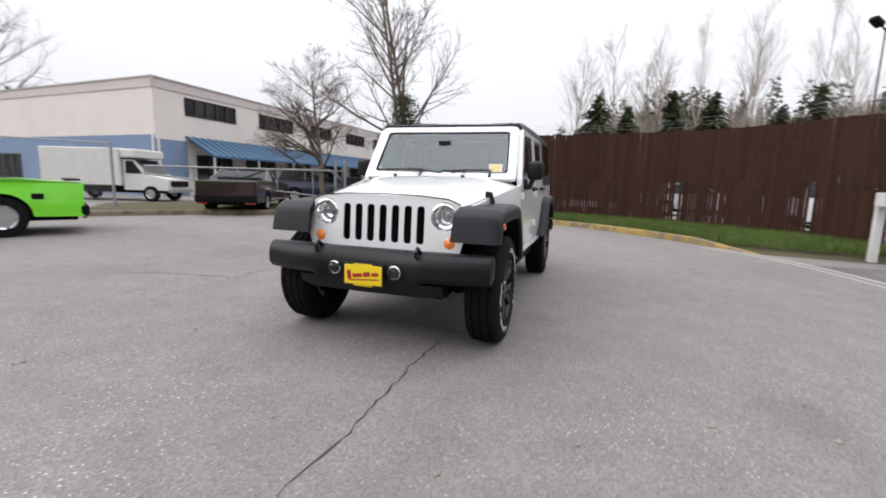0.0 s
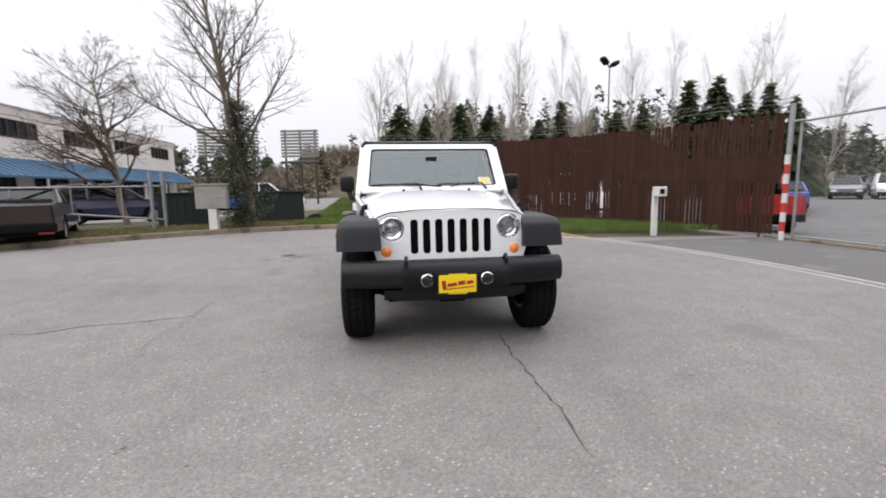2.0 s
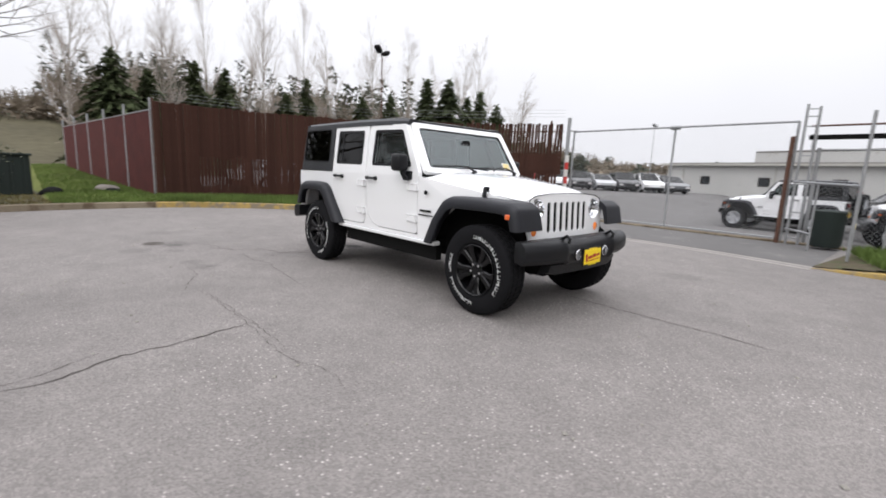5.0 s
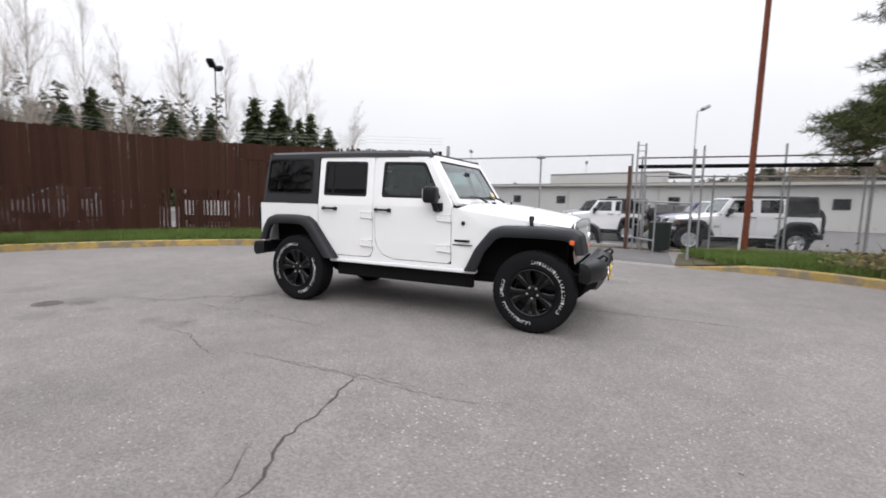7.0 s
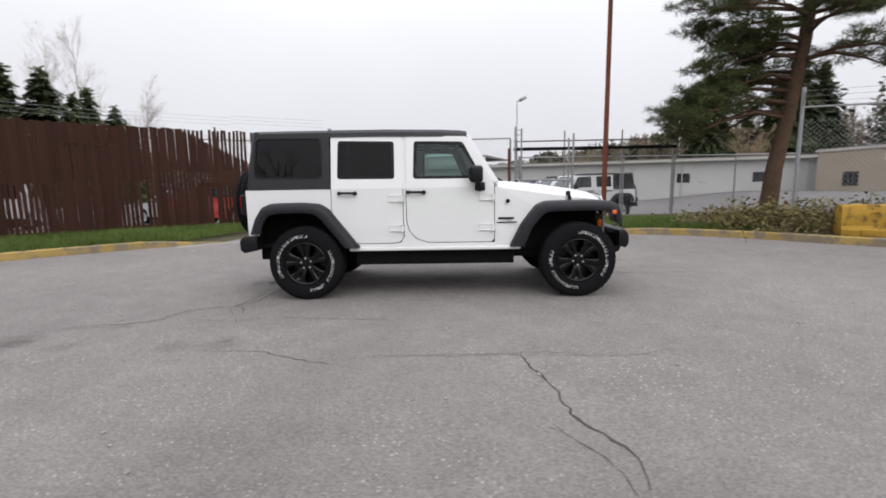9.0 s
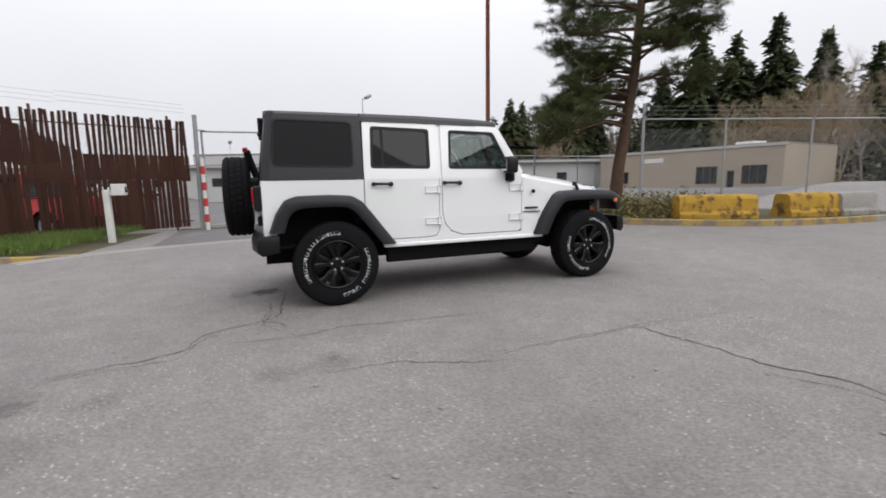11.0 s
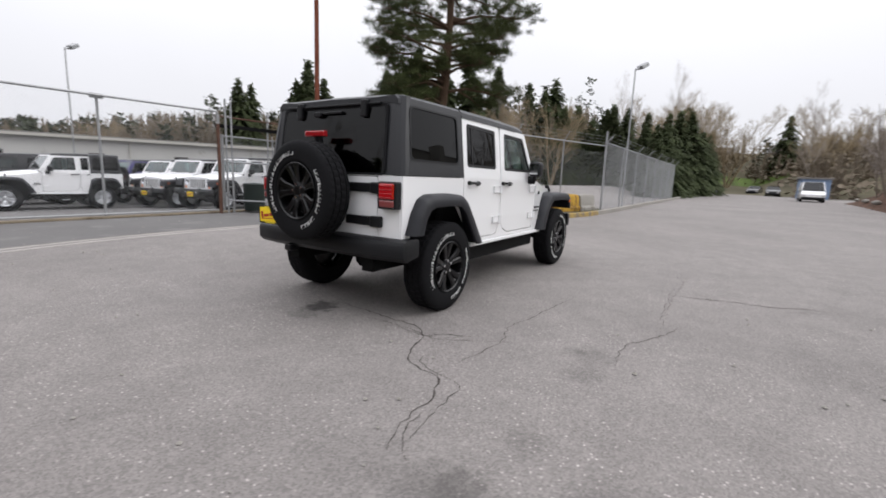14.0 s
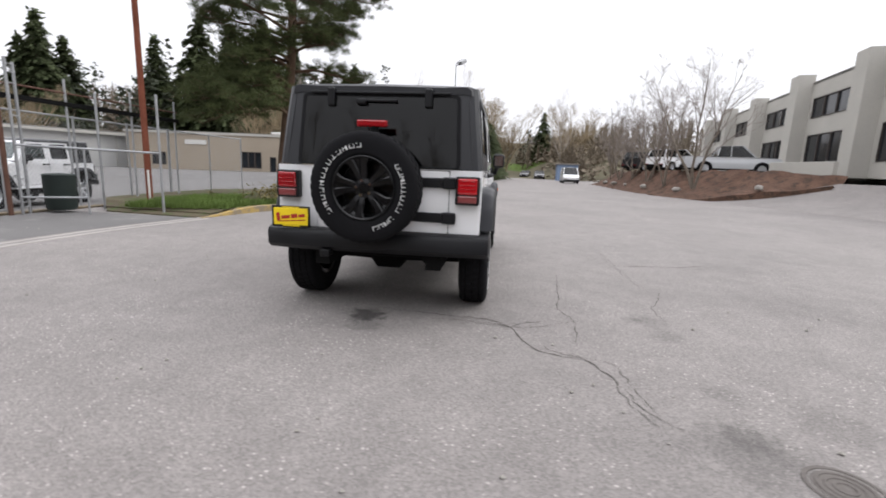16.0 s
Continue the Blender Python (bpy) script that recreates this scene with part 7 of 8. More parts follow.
def conifer(label, seed, height, width, mat=needle_fir, layers=22, group="", dense=1.0):
    """A fir: drooping boughs in whorls, each hung with needle sprays."""
    rnd = random.Random(seed)
    t = thing("conifer", label, "tree", None, group)
    v, f = [], []
    limb(v, f, [Vector((0, 0, -0.2)), Vector((0, 0, height * 0.5)), Vector((0, 0, height))], [height * 0.02, height * 0.012, 0.01], 7)
    nv, nf = [], []
    for k in range(layers):
        s = k / (layers - 1)
        z = height * (0.1 + 0.88 * s) + rnd.uniform(-0.1, 0.1)
        reach = width * (1 - s) ** 0.68 * rnd.uniform(0.75, 1.12) + 0.1
        for b in range(6 + int(8 * (1 - s))):
            a = rnd.uniform(0, 2 * math.pi)
            ln = reach * rnd.uniform(0.6, 1.1)
            d = Vector((math.cos(a), math.sin(a), 0))
            side = Vector((-d.y, d.x, 0))
            root = Vector((0, 0, z))
            m, e = root + d * ln * 0.55 + Vector((0, 0, -0.1 * ln)), root + d * ln + Vector((0, 0, -0.4 * ln))
            if ln > 0.8:
                limb(v, f, [root, m, e], [0.025, 0.015, 0.006], 3)
            for q in range(max(3, int(ln * 5 * dense))):
                w = 0.12 + 0.9 * q / max(3, int(ln * 5 * dense))
                c = root.lerp(m, w / 0.55) if w < 0.55 else m.lerp(e, (w - 0.55) / 0.45)
                for h in (-1, 1):
                    ray = (d * rnd.uniform(0.5, 1.0) + side * h * rnd.uniform(0.4, 1.0) + Vector((0, 0, rnd.uniform(-0.55, -0.05)))) * (0.2 + 0.2 * ln * (1.05 - w)) * rnd.uniform(0.7, 1.3)
                    wide = Vector((-ray.y, ray.x, rnd.uniform(-0.3, 0.3) * ray.length)).normalized() * rnd.uniform(0.09, 0.18)
                    i0 = len(nv)
                    nv += [c, c + ray * 0.45 + wide, c + ray, c + ray * 0.45 - wide - Vector((0, 0, 0.05))]
                    nf.append((i0, i0 + 1, i0 + 2, i0 + 3))
    # shaded inner needles close to the stem
    for q in range(int(height * 30)):
        s = rnd.random()
        a = rnd.uniform(0, 6.28)
        r = width * (1 - s) ** 0.68 * rnd.uniform(0.05, 0.4)
        leaf_cloud(nv, nf, Vector((r * math.cos(a), r * math.sin(a), height * (0.1 + 0.88 * s) - 0.3 * r)), 0.12, 3, 0.4, rnd, 0.5)
    for q in range(10):
        a = rnd.uniform(0, 6.28)
        i0 = len(nv)
        c = Vector((0, 0, height * rnd.uniform(0.94, 1.0)))
        o = Vector((math.cos(a), math.sin(a), -0.4)) * 0.22
        nv += [c, c + o * 0.5 + Vector((0, 0, 0.06)), c + o, c + o * 0.5 - Vector((0, 0, 0.06))]
        nf.append((i0, i0 + 1, i0 + 2, i0 + 3))
    raw("trunk", v, f, bark_grey, t, smooth=True)
    raw("crown", nv, nf, mat, t, "drooping dark green needle boughs")
    return t


def big_pine():
    """The wide pine by the fence: a bent trunk, long level limbs and needle tufts in plates."""
    rnd = random.Random(11)
    t = thing("pine_tree", "large pine with a leaning trunk and dark layered needle plates", "tree")
    v, f, nv, nf = [], [], [], []
    spine = [Vector(p) for p in ((0, 0, -0.2), (0.08, -0.04, 1.2), (0.28, -0.1, 2.6), (0.46, -0.16, 4.2), (0.54, -0.2, 6.0), (0.5, -0.2, 7.8), (0.62, -0.2, 9.6), (0.6, -0.1, 11.2))]
    limb(v, f, spine, [0.22, 0.18, 0.155, 0.14, 0.12, 0.1, 0.07, 0.03], 12)
    plan = []
    for z, ln, turns in ((2.5, 2.9, (100, 150, 185)), (2.9, 3.1, (80, 125, 170)), (3.4, 2.5, (95, 140, 185)), (3.7, 2.3, (-60, -20, 50)), (3.1, 2.9, (110, 140, 168)), (3.9, 2.6, (100, 130, 160)), (4.7, 2.5, (-50, -15, 130)), (5.4, 2.4, (-45, 120)), (4.1, 1.9, (110, 160, 200)), (4.4, 1.5, (-90, -20)),
                         (4.8, 2.9, (140, 175, 215)), (5.2, 2.7, (-70, -25, 20)), (5.6, 3.0, (150, 185, 100)), (6.1, 2.9, (-80, -35, 5, 60)), (6.6, 2.6, (120, 170, 220)), (7.0, 3.3, (-95, -50, -15, 30)),
                         (7.6, 2.7, (100, 150, 200, 250)), (8.1, 3.3, (-70, -30, 15)), (8.6, 2.3, (90, 160, 230)), (9.2, 2.5, (-60, 0, 60, 120, 200)), (10.0, 1.9, (0, 72, 144, 216, 288)), (10.8, 1.2, (20, 110, 200, 290))):
        for turn in turns:
            plan.append((z + rnd.uniform(-0.2, 0.2), radians(turn + rnd.uniform(-14, 14)), ln * (0.86 if z < 4 else 0.8) * rnd.uniform(0.8, 1.08)))
    for z, a, ln in plan:
        i = max(k for k in range(len(spine)) if spine[k].z <= z)
        i = min(i, len(spine) - 2)
        s = spine[i].lerp(spine[i + 1], (z - spine[i].z) / (spine[i + 1].z - spine[i].z))
        d = Vector((math.cos(a), math.sin(a), 0))
        drop = (-0.3 if z < 4.0 else 0.02) + rnd.uniform(-0.14, 0.14)
        pts = [s, s + d * ln * 0.35 + Vector((0, 0, 0.14)), s + d * ln * 0.7 + Vector((0, 0, 0.16 + drop * ln * 0.3)), s + d * ln + Vector((0, 0, 0.1 + drop * ln * 0.6))]
        limb(v, f, pts, [0.06, 0.042, 0.026, 0.01], 5)
        side = Vector((-d.y, d.x, 0))
        for w, h in ((0.4, 0.0), (0.62, -0.24), (0.66, 0.26), (0.85, -0.16), (0.9, 0.16), (1.0, 0.0)):
            k = min(2, int(w * 3))
            fork = pts[k].lerp(pts[k + 1], w * 3 - k)
            tip = fork + side * h * ln + d * 0.12 * ln + Vector((0, 0, rnd.uniform(0.05, 0.22)))
            limb(v, f, [fork, tip], [0.018, 0.006], 3)
            for q in range(7):
                c = tip + Vector((rnd.gauss(0, 0.22), rnd.gauss(0, 0.22), rnd.gauss(0.03, 0.1)))
                limb(v, f, [tip, c], [0.006, 0.003], 3)
                for n in range(72):
                    ray = Vector((rnd.gauss(0, 1), rnd.gauss(0, 1), rnd.gauss(0.35, 0.7))).normalized() * rnd.uniform(0.1, 0.2)
                    wide = ray.cross(Vector((rnd.gauss(0, 1), rnd.gauss(0, 1), rnd.gauss(0, 1)))).normalized() * 0.0065
                    o = c + ray * 0.25 + Vector((rnd.gauss(0, 0.05), rnd.gauss(0, 0.05), 0))
                    b = len(nv)
                    nv += [o - wide, o + wide, o + ray]
                    nf.append((b, b + 1, b + 2))
    raw("trunk", v, f, bark_pine, t, smooth=True)
    raw("crown", nv, nf, needle_pine, t, "dark green needle plates with gaps")
    t.matrix_world = pose(8.2, 6.03, 0.35)
    return t


big_pine()
POPLARS = "tall bare poplars behind the fence"
kinds = [bare_tree("tall slender bare poplar behind the slat fence", 20 + k, 15.5, 0.13, (34, 9, 5), 0.065, 0.05, 1, bark_pale, twig_pale, POPLARS, 3, reach=0.8) for k in range(3)]
spots = [(-45.1, -1.0, 14.9), (-46.9, 2.9, 16.1), (-42.7, 4.7, 14.0), (-49.3, 7.8, 17.9), (-53.5, 12.0, 18.1), (-50.6, 14.7, 18.5), (-42.4, 14.3, 18.4), (-50.1, 22.0, 18.5), (-41.4, 21.8, 17.3), (-42.9, 27.2, 17.9), (-39.0, 29.4, 14.7),
         (-36.8, 32.3, 15.5), (-39.5, 38.3, 16.2), (-33.4, 36.0, 14.1), (-31.8, 40.2, 13.5)]
east = [(68.3, 12.4, 15.9), (72.3, 6.2, 15.9), (84.7, 2.1, 18.5), (89.8, -12.6, 17.3), (59.4, 26.2, 12.8), (62.0, 25.3, 13.4), (69.8, 10.6, 13.1), (62.7, 30.6, 13.8)]
rnd = random.Random(8)
for i, (x, y, h) in enumerate(spots + east):
    m = Matrix.Translation((x, y, ground_z(y, x))) @ Matrix.Rotation(rnd.uniform(0, 6.28), 4, "Z") @ Matrix.Diagonal((0.8, 0.8, h / 15.2, 1))
    if i < 3:
        kinds[i].matrix_world = m
    else:
        copy_thing(kinds[i % 3], m)
FIRS = "dark conifers round the yard"
firs = [conifer("dark green fir beyond the fence", 40 + k, 10.0, (4.3, 3.6, 2.9)[k], layers=46, group=FIRS, dense=2.0) for k in range(3)]
stands = [(-37.0, 1.3, 8.4), (-38.7, 3.8, 7.7), (-40.1, 7.5, 9.0), (-48.2, 12.4, 11.6), (-41.7, 16.2, 9.8), (-45.4, 20.2, 10.4), (-38.3, 23.1, 8.8), (-31.9, 22.1, 8.9), (-29.9, 24.9, 9.3), (-28.6, 26.5, 10.0), (-28.8, 29.3, 9.5), (-30.7, 33.1, 9.4), (-29.4, 34.4, 8.7)]
stands_2 = [(45.5, 59.0, 14.9), (48.5, 59.6, 16.0), (46.2, 57.4, 15.0), (50.4, 57.9, 16.0), (61.7, 53.8, 16.4), (72.1, 46.4, 17.2), (71.5, 39.9, 18.4), (73.3, 36.4, 17.5), (36.1, 60.4, 12.4), (39.4, 62.1, 13.4), (78.7, 39.3, 18.8), (80.7, 28.0, 17.6), (75.4, 28.0, 16.2), (73.3, 30.2, 14.8), (56.3, 42.4, 18.7), (58.8, 39.2, 19.4), (61.4, 35.6, 18.0)]
stands_3 = [(44.6, 3.3, 8.2), (40.7, 3.0, 7.1), (37.6, 3.2, 5.9), (47.1, 14.6, 9.2), (48.8, 11.9, 8.4), (52.2, 11.1, 8.8), (51.5, 10.0, 9.3), (124.6, -11.5, 17.0), (48.2, 5.8, 7.9), (50.2, 14.0, 9.7), (52.8, 12.8, 9.2), (48.5, 9.5, 8.6), (46.9, 7.6, 8.5), (45.3, 5.4, 7.6), (47.2, 2.6, 8.2), (53.3, 2.0, 9.4), (59.4, 1.2, 8.6), (61.2, 3.2, 10.4), (65.4, 0.9, 8.2)]
for i, (x, y, h) in enumerate(stands + stands_2 + stands_3):
    h *= 1.24 if h > 12 else 1.08
    m = Matrix.Translation((x, y, ground_z(y, x))) @ Matrix.Rotation(rnd.uniform(0, 6.28), 4, "Z") @ Matrix.Diagonal((h / 10 * (0.86 if h > 14 else rnd.uniform(0.85, 1.15)), h / 10 * (0.86 if h > 14 else 1), h / 10, 1))
    if i < 3:
        firs[i].matrix_world = m
    else:
        copy_thing(firs[i % 3], m)
t1 = bare_tree("tall bare maple with an ivy-wrapped trunk on the verge", 3, 10.5, 0.1, (22, 10, 6), 0.045, 0.05, 2, top=3, reach=0.7, fan=0.07)
t1.matrix_world = pose(-10.25, -4.8, 0.12, 0, 0, 180)
v, f = [], []
for k in range(400):
    z = rnd.uniform(0.1, 4.0)
    wide = 0.12 + 0.5 * math.sin(math.pi * min(1, z / 3.9)) * rnd.random()
    leaf_cloud(v, f, Vector((rnd.gauss(-0.1, wide), rnd.gauss(0.3, wide), z)), 0.15, 34, 0.075, rnd)
raw("ivy", v, f, ivy, t1, "dark ivy leaves round the trunk")
t2 = bare_tree("spreading bare tree by the office", 5, 6.0, 0.12, (34, 12, 8), 0.02, 0.08, 1, top=3, reach=1.15)
t2.matrix_world = pose(-12.6, -9.9, 0.12)
t3 = bare_tree("bare tree far beside the office", 6, 9.0, 0.15, (14, 8, 4), 0.05, 0.1, 1, top=3)
t3.matrix_world = pose(-19.5, -47.5, 0) @ Matrix.Scale(1.75, 4)
ISLAND = "bare ornamental trees on the mulch bank"
orn = [bare_tree("bare airy ornamental tree on the mulch bank", 60 + k, 6.6, 0.075, (12, 9, 5), 0.05, 0.11, 3, bark_grey, twig_grey, ISLAND, reach=0.95) for k in range(2)]
for i, (x, y, z, s) in enumerate(((22.9, -12.2, 0.7, 1.2), (27.5, -12.1, 0.7, 0.85), (31.5, -12.2, 0.7, 0.9), (36.0, -12.3, 0.7, 0.95), (41.0, -12.5, 0.7, 1.0), (47.0, -13.0, 0.7, 1.05))):
    m = Matrix.Translation((x, y, z)) @ Matrix.Rotation(i * 1.3, 4, "Z") @ Matrix.Scale(s, 4)
    if i < 2:
        orn[i].matrix_world = m
    else:
        copy_thing(orn[i % 2], m)

TAN = "tan leafless trees beyond the corner fence"
thicket = bare_tree("tan leafless tree with dense upright twigs", 77, 8.0, 0.09, (16, 11, 6), 0.07, 0.07, 4, twig_tan, twig_tan, TAN, reach=0.8, fan=0.2)
for i, (x, y, k) in enumerate(((42.0, 17.5, 1.05), (43.5, 20.0, 1.1), (41.0, 22.0, 1.0), (44.0, 14.5, 1.1), (41.0, 25.5, 1.0), (58.0, 4.6, 1.35), (62.5, 3.4, 1.45), (66.0, 5.4, 1.4), (33.0, 45.0, 0.9), (18.0, 62.0, 0.8), (96.0, 7.6, 1.9), (99.0, 3.4, 2.1), (103.0, 12.0, 1.9), (104.0, -1.0, 2.0), (108.0, 6.0, 2.2), (100.0, -15.5, 2.0), (110.0, -19.0, 2.0))):
    m = Matrix.Translation((x, y, ground_z(y, x))) @ Matrix.Rotation(i * 1.1, 4, "Z") @ Matrix.Scale(k, 4)
    if i:
        copy_thing(thicket, m)
    else:
        thicket.matrix_world = m

# wooded hills all round, beyond the yard
hill_soil = surface("hill_ground", (0.095, 0.085, 0.055), 0.95, 0, 0.4, 0.05, 0.6, 0.0)


def hill_height(a, r):
    road = max(0.0, 1 - abs(a + 0.03) / 0.14) * min(1.0, max(0.0, (148 - r) / 30))
    base = 7.5 + 3.0 * noise.noise((math.cos(a) * 2.2, math.sin(a) * 2.2, 0.5))
    if abs(a + 0.06) < 0.4:
        base += 2
    d = math.degrees(a)
    if 142 < d < 178:
        base += 5 * min(1.0, (d - 142) / 8, (178 - d) / 6)
    elif 62 < d < 128:
        base *= max(0.4, 1.0 - (d - 62) / 42, 0.9 - (128 - d) / 26)
    elif abs(d) > 170:
        base += 3
    t = min(1.0, max(0.0, (r - 72) / 70))
    return t * t * (3 - 2 * t) * base * (1 - road)


def tallness(a):
    """The woods stand low beyond the hall and higher to the east and behind the slat fence."""
    d = math.degrees(a)
    if 62 <= d < 128:
        return max(0.4, 1.1 - (d - 62) / 40, 0.75 - (128 - d) / 40)
    return 1.15 if 40 < d < 62 else (1.5 if 14 <= d <= 40 else (0.55 if 128 <= d < 142 else (0.75 if abs(d) < 14 else (0.62 if d < -140 else (1.4 if d > 142 else 1.0)))))


bm = bmesh.new()
rows = []
for i in range(121):
    a = -math.pi + 2 * math.pi * i / 120
    rows.append([bm.verts.new((r * math.cos(a), r * math.sin(a), hill_height(a, r) - (0.06 if r > 71 else 0.7))) for r in (71, 78, 86, 95, 105, 118, 125, 135, 150, 220, 420)])
for i in range(120):
    for k in range(10):
        face = bm.faces.new((rows[i][k], rows[i + 1][k], rows[i + 1][k + 1], rows[i][k + 1]))
        face.material_index = 1 if k == 5 and 57 < i < 61 else 0
hillside = part("hillside", bm, hill_soil, smooth=60)
hillside.data.materials.append(grass_green)
tagged(hillside, "low hills closing the view", "hill", kind="structure")
for name, mat, seed, count, lab in (("fir_wood", wood_far, 1, 800, "distant dark fir woods on the hills"), ("bare_wood", wood_bare, 2, 3200, "distant brown leafless woods on the hills")):
    r2 = random.Random(seed)
    v, f = [], []
    made = 0
    while made < count:
        a = r2.uniform(-math.pi, math.pi)
        if r2.random() < 0.1:
            a = math.copysign(math.pi - r2.uniform(0, 0.2), a)
        r = 74 + 66 * r2.random() ** 1.2
        if abs(r * math.sin(a) + 4) < 8 and r < 118:
            continue
        if (noise.noise((math.cos(a) * 3.5, math.sin(a) * 3.5, r * 0.02 + 4.0)) > (0.3 if 0.25 < a < 1.2 else 0.02)) != (seed == 1) and r2.random() < 0.8:
            continue
        made += 1
        if seed == 1 and (math.degrees(a) < -140 and r2.random() < 0.6 or -0.55 < a < -0.13):
            continue
        z = hill_height(a, r)
        p = Vector((r * math.cos(a), r * math.sin(a), z))
        h = (r2.uniform(7, 13) * (0.68 if 1.08 < a < 2.2 else 1.0) if seed == 1 else r2.uniform(5, 9.5)) * tallness(a)
        if seed == 1:
            for k in range(120):
                s = r2.random() ** 0.8
                ang = r2.uniform(0, 6.28)
                rad = h * 0.2 * (1 - s) + 0.1
                c = p + Vector((math.cos(ang) * rad, math.sin(ang) * rad, h * (0.08 + 0.92 * s)))
                leaf_cloud(v, f, c, 0.25, 1, 0.95, r2, 0.5)
        else:
            limb(v, f, [p, p + Vector((0, 0, h))], [0.1, 0.02], 3)
            for k in range(30):
                s = r2.uniform(0.25, 1)
                ang = r2.uniform(0, 6.28)
                q = p + Vector((0, 0, h * s * 0.8))
                e = q + Vector((math.cos(ang) * h * 0.2 * (1.15 - s), math.sin(ang) * h * 0.2 * (1.15 - s), h * 0.2))
                limb(v, f, [q, e], [0.07, 0.03], 3)
            # hazy twigs in the crown, and a thicket at the foot
            for k in range(26):
                s = r2.uniform(0.25, 0.95)
                leaf_cloud(v, f, p + Vector((r2.gauss(0, 0.9), r2.gauss(0, 0.9), h * s)), 0.3, 1, 0.5, r2, 0.5)
            for k in range(18):
                leaf_cloud(v, f, p + Vector((r2.gauss(0, 1.6), r2.gauss(0, 1.6), r2.uniform(0.0, 2.4))), 0.3, 1, 1.1, r2, 0.8)
    tagged(raw(name, v, f, mat), lab, "woods", kind="stuff")

# grass, brush and leaves on the verges
def blades(name, label, material, spots, height, seed, count):
    r2 = random.Random(seed)
    v, f = [], []
    for _ in range(count):
        p = spots(r2)
        h = height * r2.uniform(0.4, 1.25)
        a = r2.uniform(0, 6.28)
        w = 0.007 + 0.004 * r2.random()
        d = Vector((math.cos(a), math.sin(a), 0)) * w
        tip = Vector((r2.gauss(0, 0.4) * h, r2.gauss(0, 0.4) * h, h))
        i = len(v)
        v += [p - d, p + d, p + tip]
        f.append((i, i + 1, i + 2))
    return tagged(raw(name, v, f, material), label, "grass", kind="stuff")


def along(line_a, line_b, z, bias=1.0, lo=0.0, hi=1.0):
    def pick(r2):
        t = r2.uniform(lo, hi)
        a = line_a[int(t * (len(line_a) - 1))]
        b = line_b[int(t * (len(line_b) - 1))]
        k = r2.random() ** bias
        p = a.lerp(b, k)
        return Vector((p.x + r2.gauss(0, 0.06), p.y + r2.gauss(0, 0.06), z))
    return pick


fence_line = smooth_line([(*p, 0) for p in FENCE], 0.3)
kerb_line = INNER_BEND
blades("fence_grass", "green grass strip under the slat fence", grass_green, along(kerb_line, fence_line, 0.11, hi=0.93), 0.16, 1, 42000)
lawn_turf = surface("lawn_turf", (0.1, 0.115, 0.03), 0.95, 0, 0.4, 0.8, 30, 0.6, dirt=(0.085, 0.08, 0.035), dirt_at=0.6)
bm = bmesh.new()
rows = []
for k in range(21):
    t = k / 20
    x, y0, y1, z = -10.2 - 18.8 * t, -3.4 - 0.2 * t, -0.75 - 0.3 * t, 0.128 + 0.62 * t ** 1.3
    rows.append([bm.verts.new(p) for p in ((x, y0 - 0.6, -0.2), (x, y0, z), (x, (y0 + y1) / 2, z + 0.05 * ease(t * 8)), (x, y1, z), (x, y1 + 0.6, -0.2))])
for a, b in zip(rows, rows[1:]):
    for k in range(4):
        bm.faces.new((a[k], a[k + 1], b[k + 1], b[k]))
bm.faces.new(rows[-1])
tagged(part("lawn_slope", bm, lawn_turf, smooth=50), "yellow-green lawn rising beside the fence", "lawn", kind="structure")


def on_lawn(r2):
    t = r2.random() ** 1.4
    v = r2.random()
    return Vector((-10.2 - 18.8 * t, -3.4 - 0.2 * t + v * (2.65 - 0.1 * t), 0.125 + 0.62 * t ** 1.3 + 0.05 * ease(t * 8) * (1 - abs(2 * v - 1))))


blades("lawn", "patch of green lawn beside the fence corner", grass_green, on_lawn, 0.09, 2, 16000)
verge_a = smooth_line([(-6.0, -9.9, 0), (-8.5, -7.2, 0), (-9.6, -5.4, 0), (-9.8, -3.2, 0)], 0.2)
verge_b = smooth_line([(-9.0, -11.0, 0), (-11.5, -8.5, 0), (-13.5, -6.4, 0), (-14.5, -3.6, 0)], 0.2)
blades("verge_grass", "thin dull grass on the west verge", brush, along(verge_a, verge_b, 0.12), 0.08, 3, 9000)
east_a = smooth_line([(3.9, 5.3, 0), (4.9, 5.14, 0), (6.1, 4.53, 0), (6.8, 3.95, 0)], 0.2)
east_b = smooth_line([(3.3, 7.2, 0), (5.0, 7.6, 0), (6.6, 7.4, 0), (7.4, 5.2, 0)], 0.2)
blades("gate_grass", "bright green grass patch around the pole", grass_green, along(east_a, east_b, 0.12), 0.15, 4, 22000)
r2 = random.Random(9)
v, f = [], []
for _ in range(900):
    t = r2.random()
    c = Vector((6.3, 5.0, 0.15)).lerp(Vector((9.6, 3.9, 0.15)), t) + Vector((r2.gauss(0, 0.35), r2.gauss(0, 0.5), abs(r2.gauss(0, 0.18)) * (1.5 - abs(t - 0.45))))
    leaf_cloud(v, f, c, 0.1, 7, 0.1, r2, 0.6)
    limb(v, f, [c - Vector((0, 0, 0.2)), c + Vector((r2.gauss(0, 0.15), r2.gauss(0, 0.15), 0.12))], [0.008, 0.003], 3)
tagged(raw("brush_heap", v, f, brush), "low mound of dry brush and creeper under the pine", "brush", kind="stuff")
bm = bmesh.new()
bmesh.ops.create_icosphere(bm, subdivisions=4, radius=1)
for q in bm.verts:
    q.co = Vector((q.co.x * 2.6, q.co.y * 1.0, q.co.z * 0.36 * (1 + 0.5 * noise.noise(q.co * 2.2))))
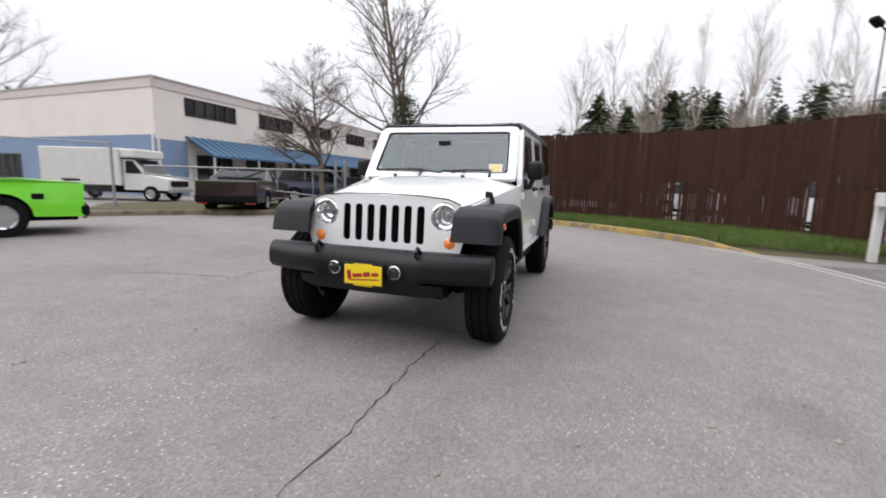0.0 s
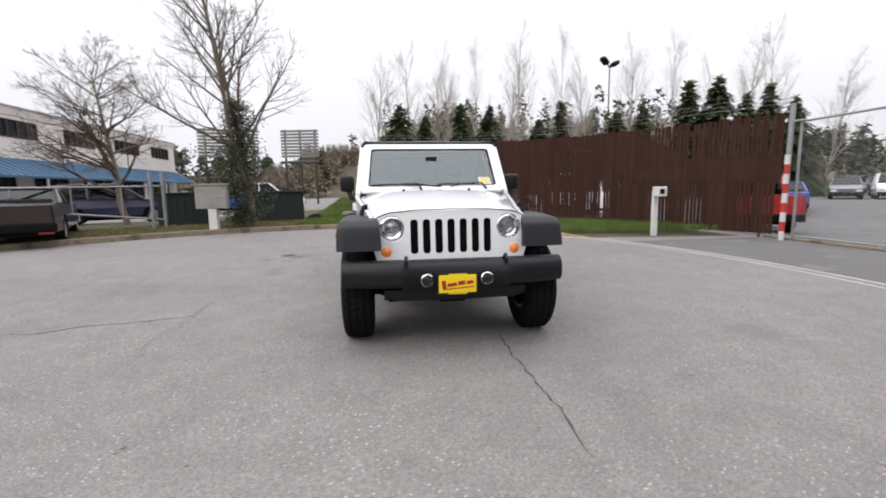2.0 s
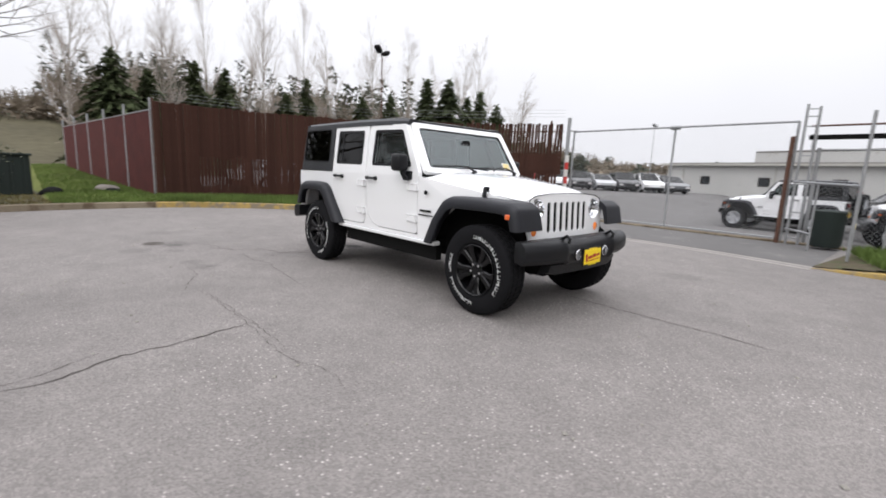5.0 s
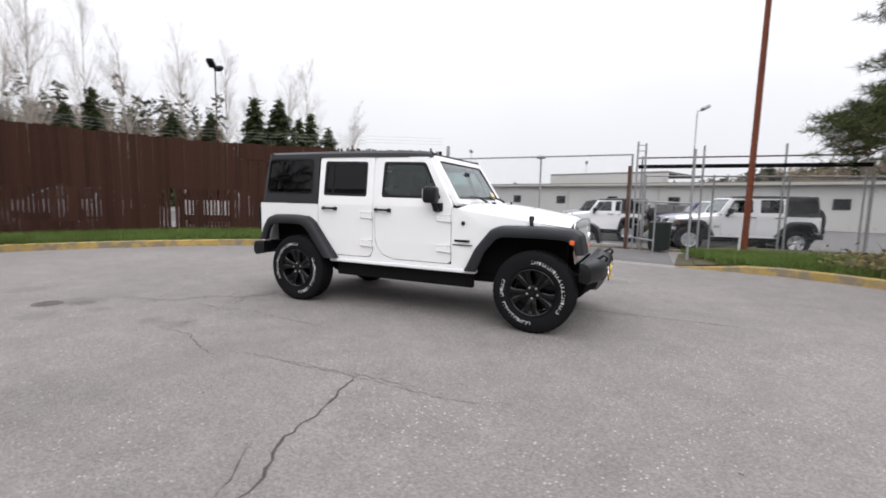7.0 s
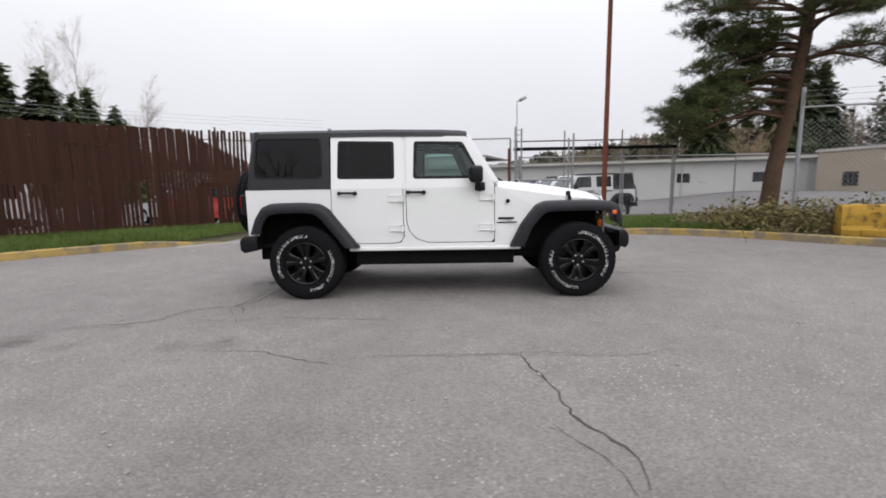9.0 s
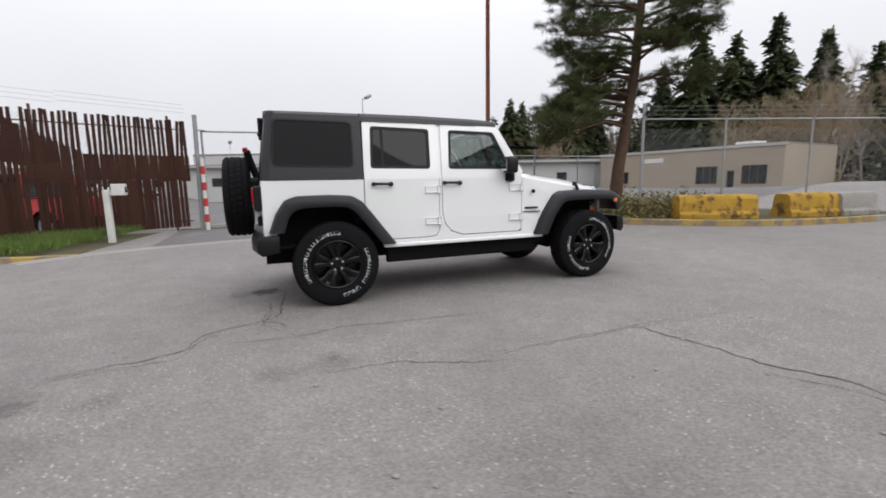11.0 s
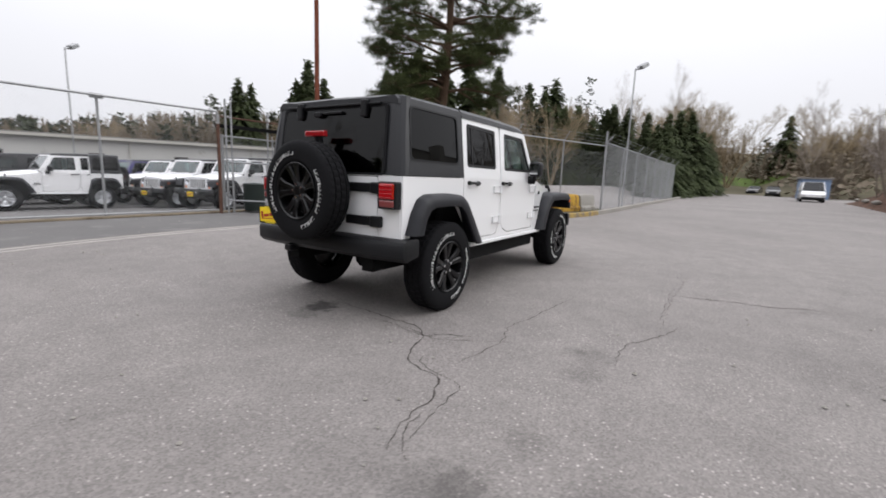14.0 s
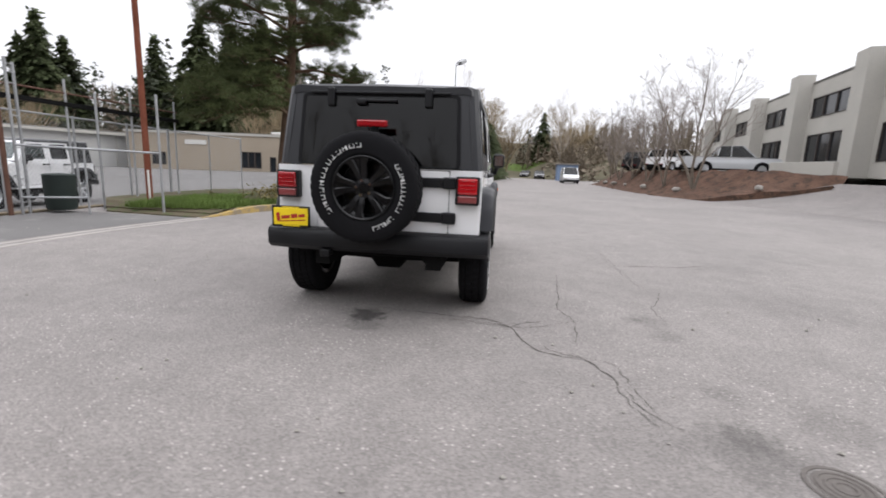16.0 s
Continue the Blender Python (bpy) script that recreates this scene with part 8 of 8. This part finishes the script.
mound = tagged(part("brush_mound", bm, soil, smooth=60), "soil mound under the pine", "mound", kind="structure")
mound.matrix_world = pose(8.0, 4.95, 0.1, 0, 0, -20)

# ---- poles, cracks and small things ----
pole_wood = surface("red_brown_pole", (0.17, 0.058, 0.036), 0.85, 0, 0.3, 1.5, 20, 0.4, dirt=(0.1, 0.045, 0.03))
pole = thing("utility_pole", "tall red-brown weathered utility pole at the yard corner", "pole")
bm = bmesh.new()
tube(bm, [(4.6, 7.72, -0.2), (4.62, 7.75, 4.0), (4.66, 7.8, 12.0)], [0.075, 0.066, 0.05], 14)
part("shaft", bm, pole_wood, pole, smooth=40)
pipe("conduit", (4.48, 7.62, 0.1), (4.5, 7.64, 0.9), 0.025, white_worn, pole)


def yard_lamp(x, y, h, heads, mat, label, turn=0.0):
    lp = thing("yard_lamp", label, "lamp", None, "yard lamps")
    bm = bmesh.new()
    tube(bm, [(0, 0, -0.3), (0, 0, h)], [0.045, 0.03], 10)
    part("shaft", bm, mat, lp, smooth=40)
    for k in range(heads):
        s = (-1 if k else 1)
        arm = new("lamp_head")
        arm.parent = lp
        bm = bmesh.new()
        tube(bm, [(0, 0, h - 0.1), (0, s * 0.32, h + 0.12)], 0.035, 6)
        box(bm, -0.17, 0.17, min(s * 0.25, s * 0.75), max(s * 0.25, s * 0.75), h + 0.08, h + 0.28, 0.04, 2, Matrix.Translation((0, s * 0.5, h + 0.18)) @ Matrix.Rotation(s * 0.5, 4, "X") @ Matrix.Translation((0, -s * 0.5, -h - 0.18)))
        me = part("housing", bm, dark_metal if mat is not steel_grey else steel_grey, arm)
    lp.matrix_world = pose(x, y, ground_z(y, x), 0, 0, turn)
    return lp


yard_lamp(-18.8, 12.05, 8.05, 2, rust_steel, "twin floodlight on a dark pole behind the fence", 30)
yard_lamp(4.75, 26.7, 7.4, 1, steel_grey, "floodlight on a thin grey pole in the yard", -60)
yard_lamp(19.1, 1.8, 6.65, 1, steel_grey, "floodlight on a thin grey pole behind the road fence", -120)
yard_lamp(-20.5, 54, 7.6, 2, steel_grey, "far twin floodlight on a grey pole", 10)
yard_lamp(-5.5, 58, 6.8, 2, steel_grey, "far twin floodlight on a thin grey pole", 10)

crack([(1.6, 0.44), (2.15, 0.4), (2.59, 0.42), (2.81, 0.41), (3.04, 0.43), (3.29, 0.41), (3.52, 0.4)], 0.013, 0)
crack([(0.6, -2.5), (0.65, -2.8), (0.72, -3.02), (0.74, -3.27), (0.77, -3.48), (0.88, -3.63), (0.93, -3.75), (0.92, -3.85), (0.9, -3.99)], 0.016, 2)
crack([(-0.71, -2.54), (-0.3, -2.53), (0.03, -2.52), (0.6, -2.5), (0.93, -2.5), (1.3, -2.51)], 0.004, 3)
crack([(-1.92, 0.09), (-1.99, -0.58), (-2.03, -0.94), (-2.18, -1.11), (-2.53, -1.24), (-2.66, -1.44), (-2.68, -1.57), (-2.93, -1.7), (-3.17, -1.72), (-3.43, -1.81)], 0.012, 4)
crack([(-2.18, -1.11), (-2.02, -1.24), (-1.95, -1.41)], 0.007, 5)
crack([(-0.19, -1.68), (-1.24, -1.58), (-1.55, -1.54), (-1.9, -1.63), (-2.39, -1.57)], 0.008, 6)
crack([(-0.77, -2.58), (0.5, -2.54), (1.36, -2.56), (1.75, -2.44), (2.03, -2.48)], 0.005, 8)
crack([(-0.66, -2.7), (-0.96, -2.61), (-1.38, -2.42), (-1.8, -2.43)], 0.007, 10)
crack([(0.61, -3.48), (0.8, -3.78), (0.83, -4.03)], 0.006, 13)
crack([(-3.08, -1.74), (-3.3, -1.79), (-3.44, -1.93)], 0.007, 14)
crack([(-2.07, -0.58), (-2.15, -1.21), (-1.83, -1.74)], 0.005, 15)
crack([(-3.31, -1.84), (-2.98, -1.79), (-2.71, -1.74), (-2.6, -1.42), (-2.47, -1.32)], 0.006, 11)
crack([(-2.18, -1.21), (-2.1, -0.92), (-2.1, -0.45)], 0.008, 12)
stone_m = surface("field_stone", (0.2, 0.18, 0.16), 0.9, 0, 0.3, 4, 30, 0.5)
for x, y, s in ((-13.2, -3.3, 0.28), (-13.9, -1.9, 0.35), (-13.4, -1.75, 0.25)):
    bm = bmesh.new()
    bmesh.ops.create_icosphere(bm, subdivisions=3, radius=s)
    for q in bm.verts:
        q.co = q.co * (1 + 0.35 * noise.noise(q.co * 3 + Vector((x, y, 0))))
        q.co.z *= 0.6
    ob = tagged(part("stone", bm, stone_m if s > 0.3 else dark_metal, smooth=50), "rough stone lying on the lawn" if s > 0.3 else "dark lump of stone on the lawn", "stone", "stones on the lawn")
    ob.matrix_world = pose(x, y, 0.12 + s * 0.25)
iron = surface("cast_iron", (0.12, 0.108, 0.1), 0.8, 0.2, 0.3, 6, 60, 0.4)
hole = thing("valve_cover", "small round cast iron valve cover set in the asphalt", "valve cover")
bm = bmesh.new()
lathe(bm, [(0.0, 0.002), (0.115, 0.002), (0.118, -0.004), (0.124, -0.004), (0.128, 0.004), (0.145, 0.004), (0.15, -0.02)], 36, "z", (-3.76, -2.42, 0.0))
part("cover", bm, iron, hole, smooth=30)
for r0 in (0.03, 0.06, 0.09):
    bm = bmesh.new()
    lathe(bm, [(r0, 0.002), (r0 + 0.003, 0.006), (r0 + 0.011, 0.006), (r0 + 0.014, 0.002)], 32, "z", (-3.76, -2.42, 0.0))
    part("ring", bm, iron, hole, smooth=30)
r2 = random.Random(31)
v, f = [], []
for _ in range(420):
    a, d = r2.uniform(0, 6.28), r2.uniform(2.5, 9)
    p = Vector((d * math.cos(a), d * math.sin(a), 0.004))
    i = len(v)
    s = r2.uniform(0.006, 0.02)
    v += [p + Vector((s, 0, 0)), p + Vector((0, s, 0.002)), p + Vector((-s, 0, 0.004)), p + Vector((0, -s, 0)), p + Vector((0, 0, s * 0.8))]
    f += [(i, i + 1, i + 4), (i + 1, i + 2, i + 4), (i + 2, i + 3, i + 4), (i + 3, i, i + 4)]
tagged(raw("loose_grit", v, f, concrete), "scattered pale grit on the asphalt", "grit", kind="stuff")
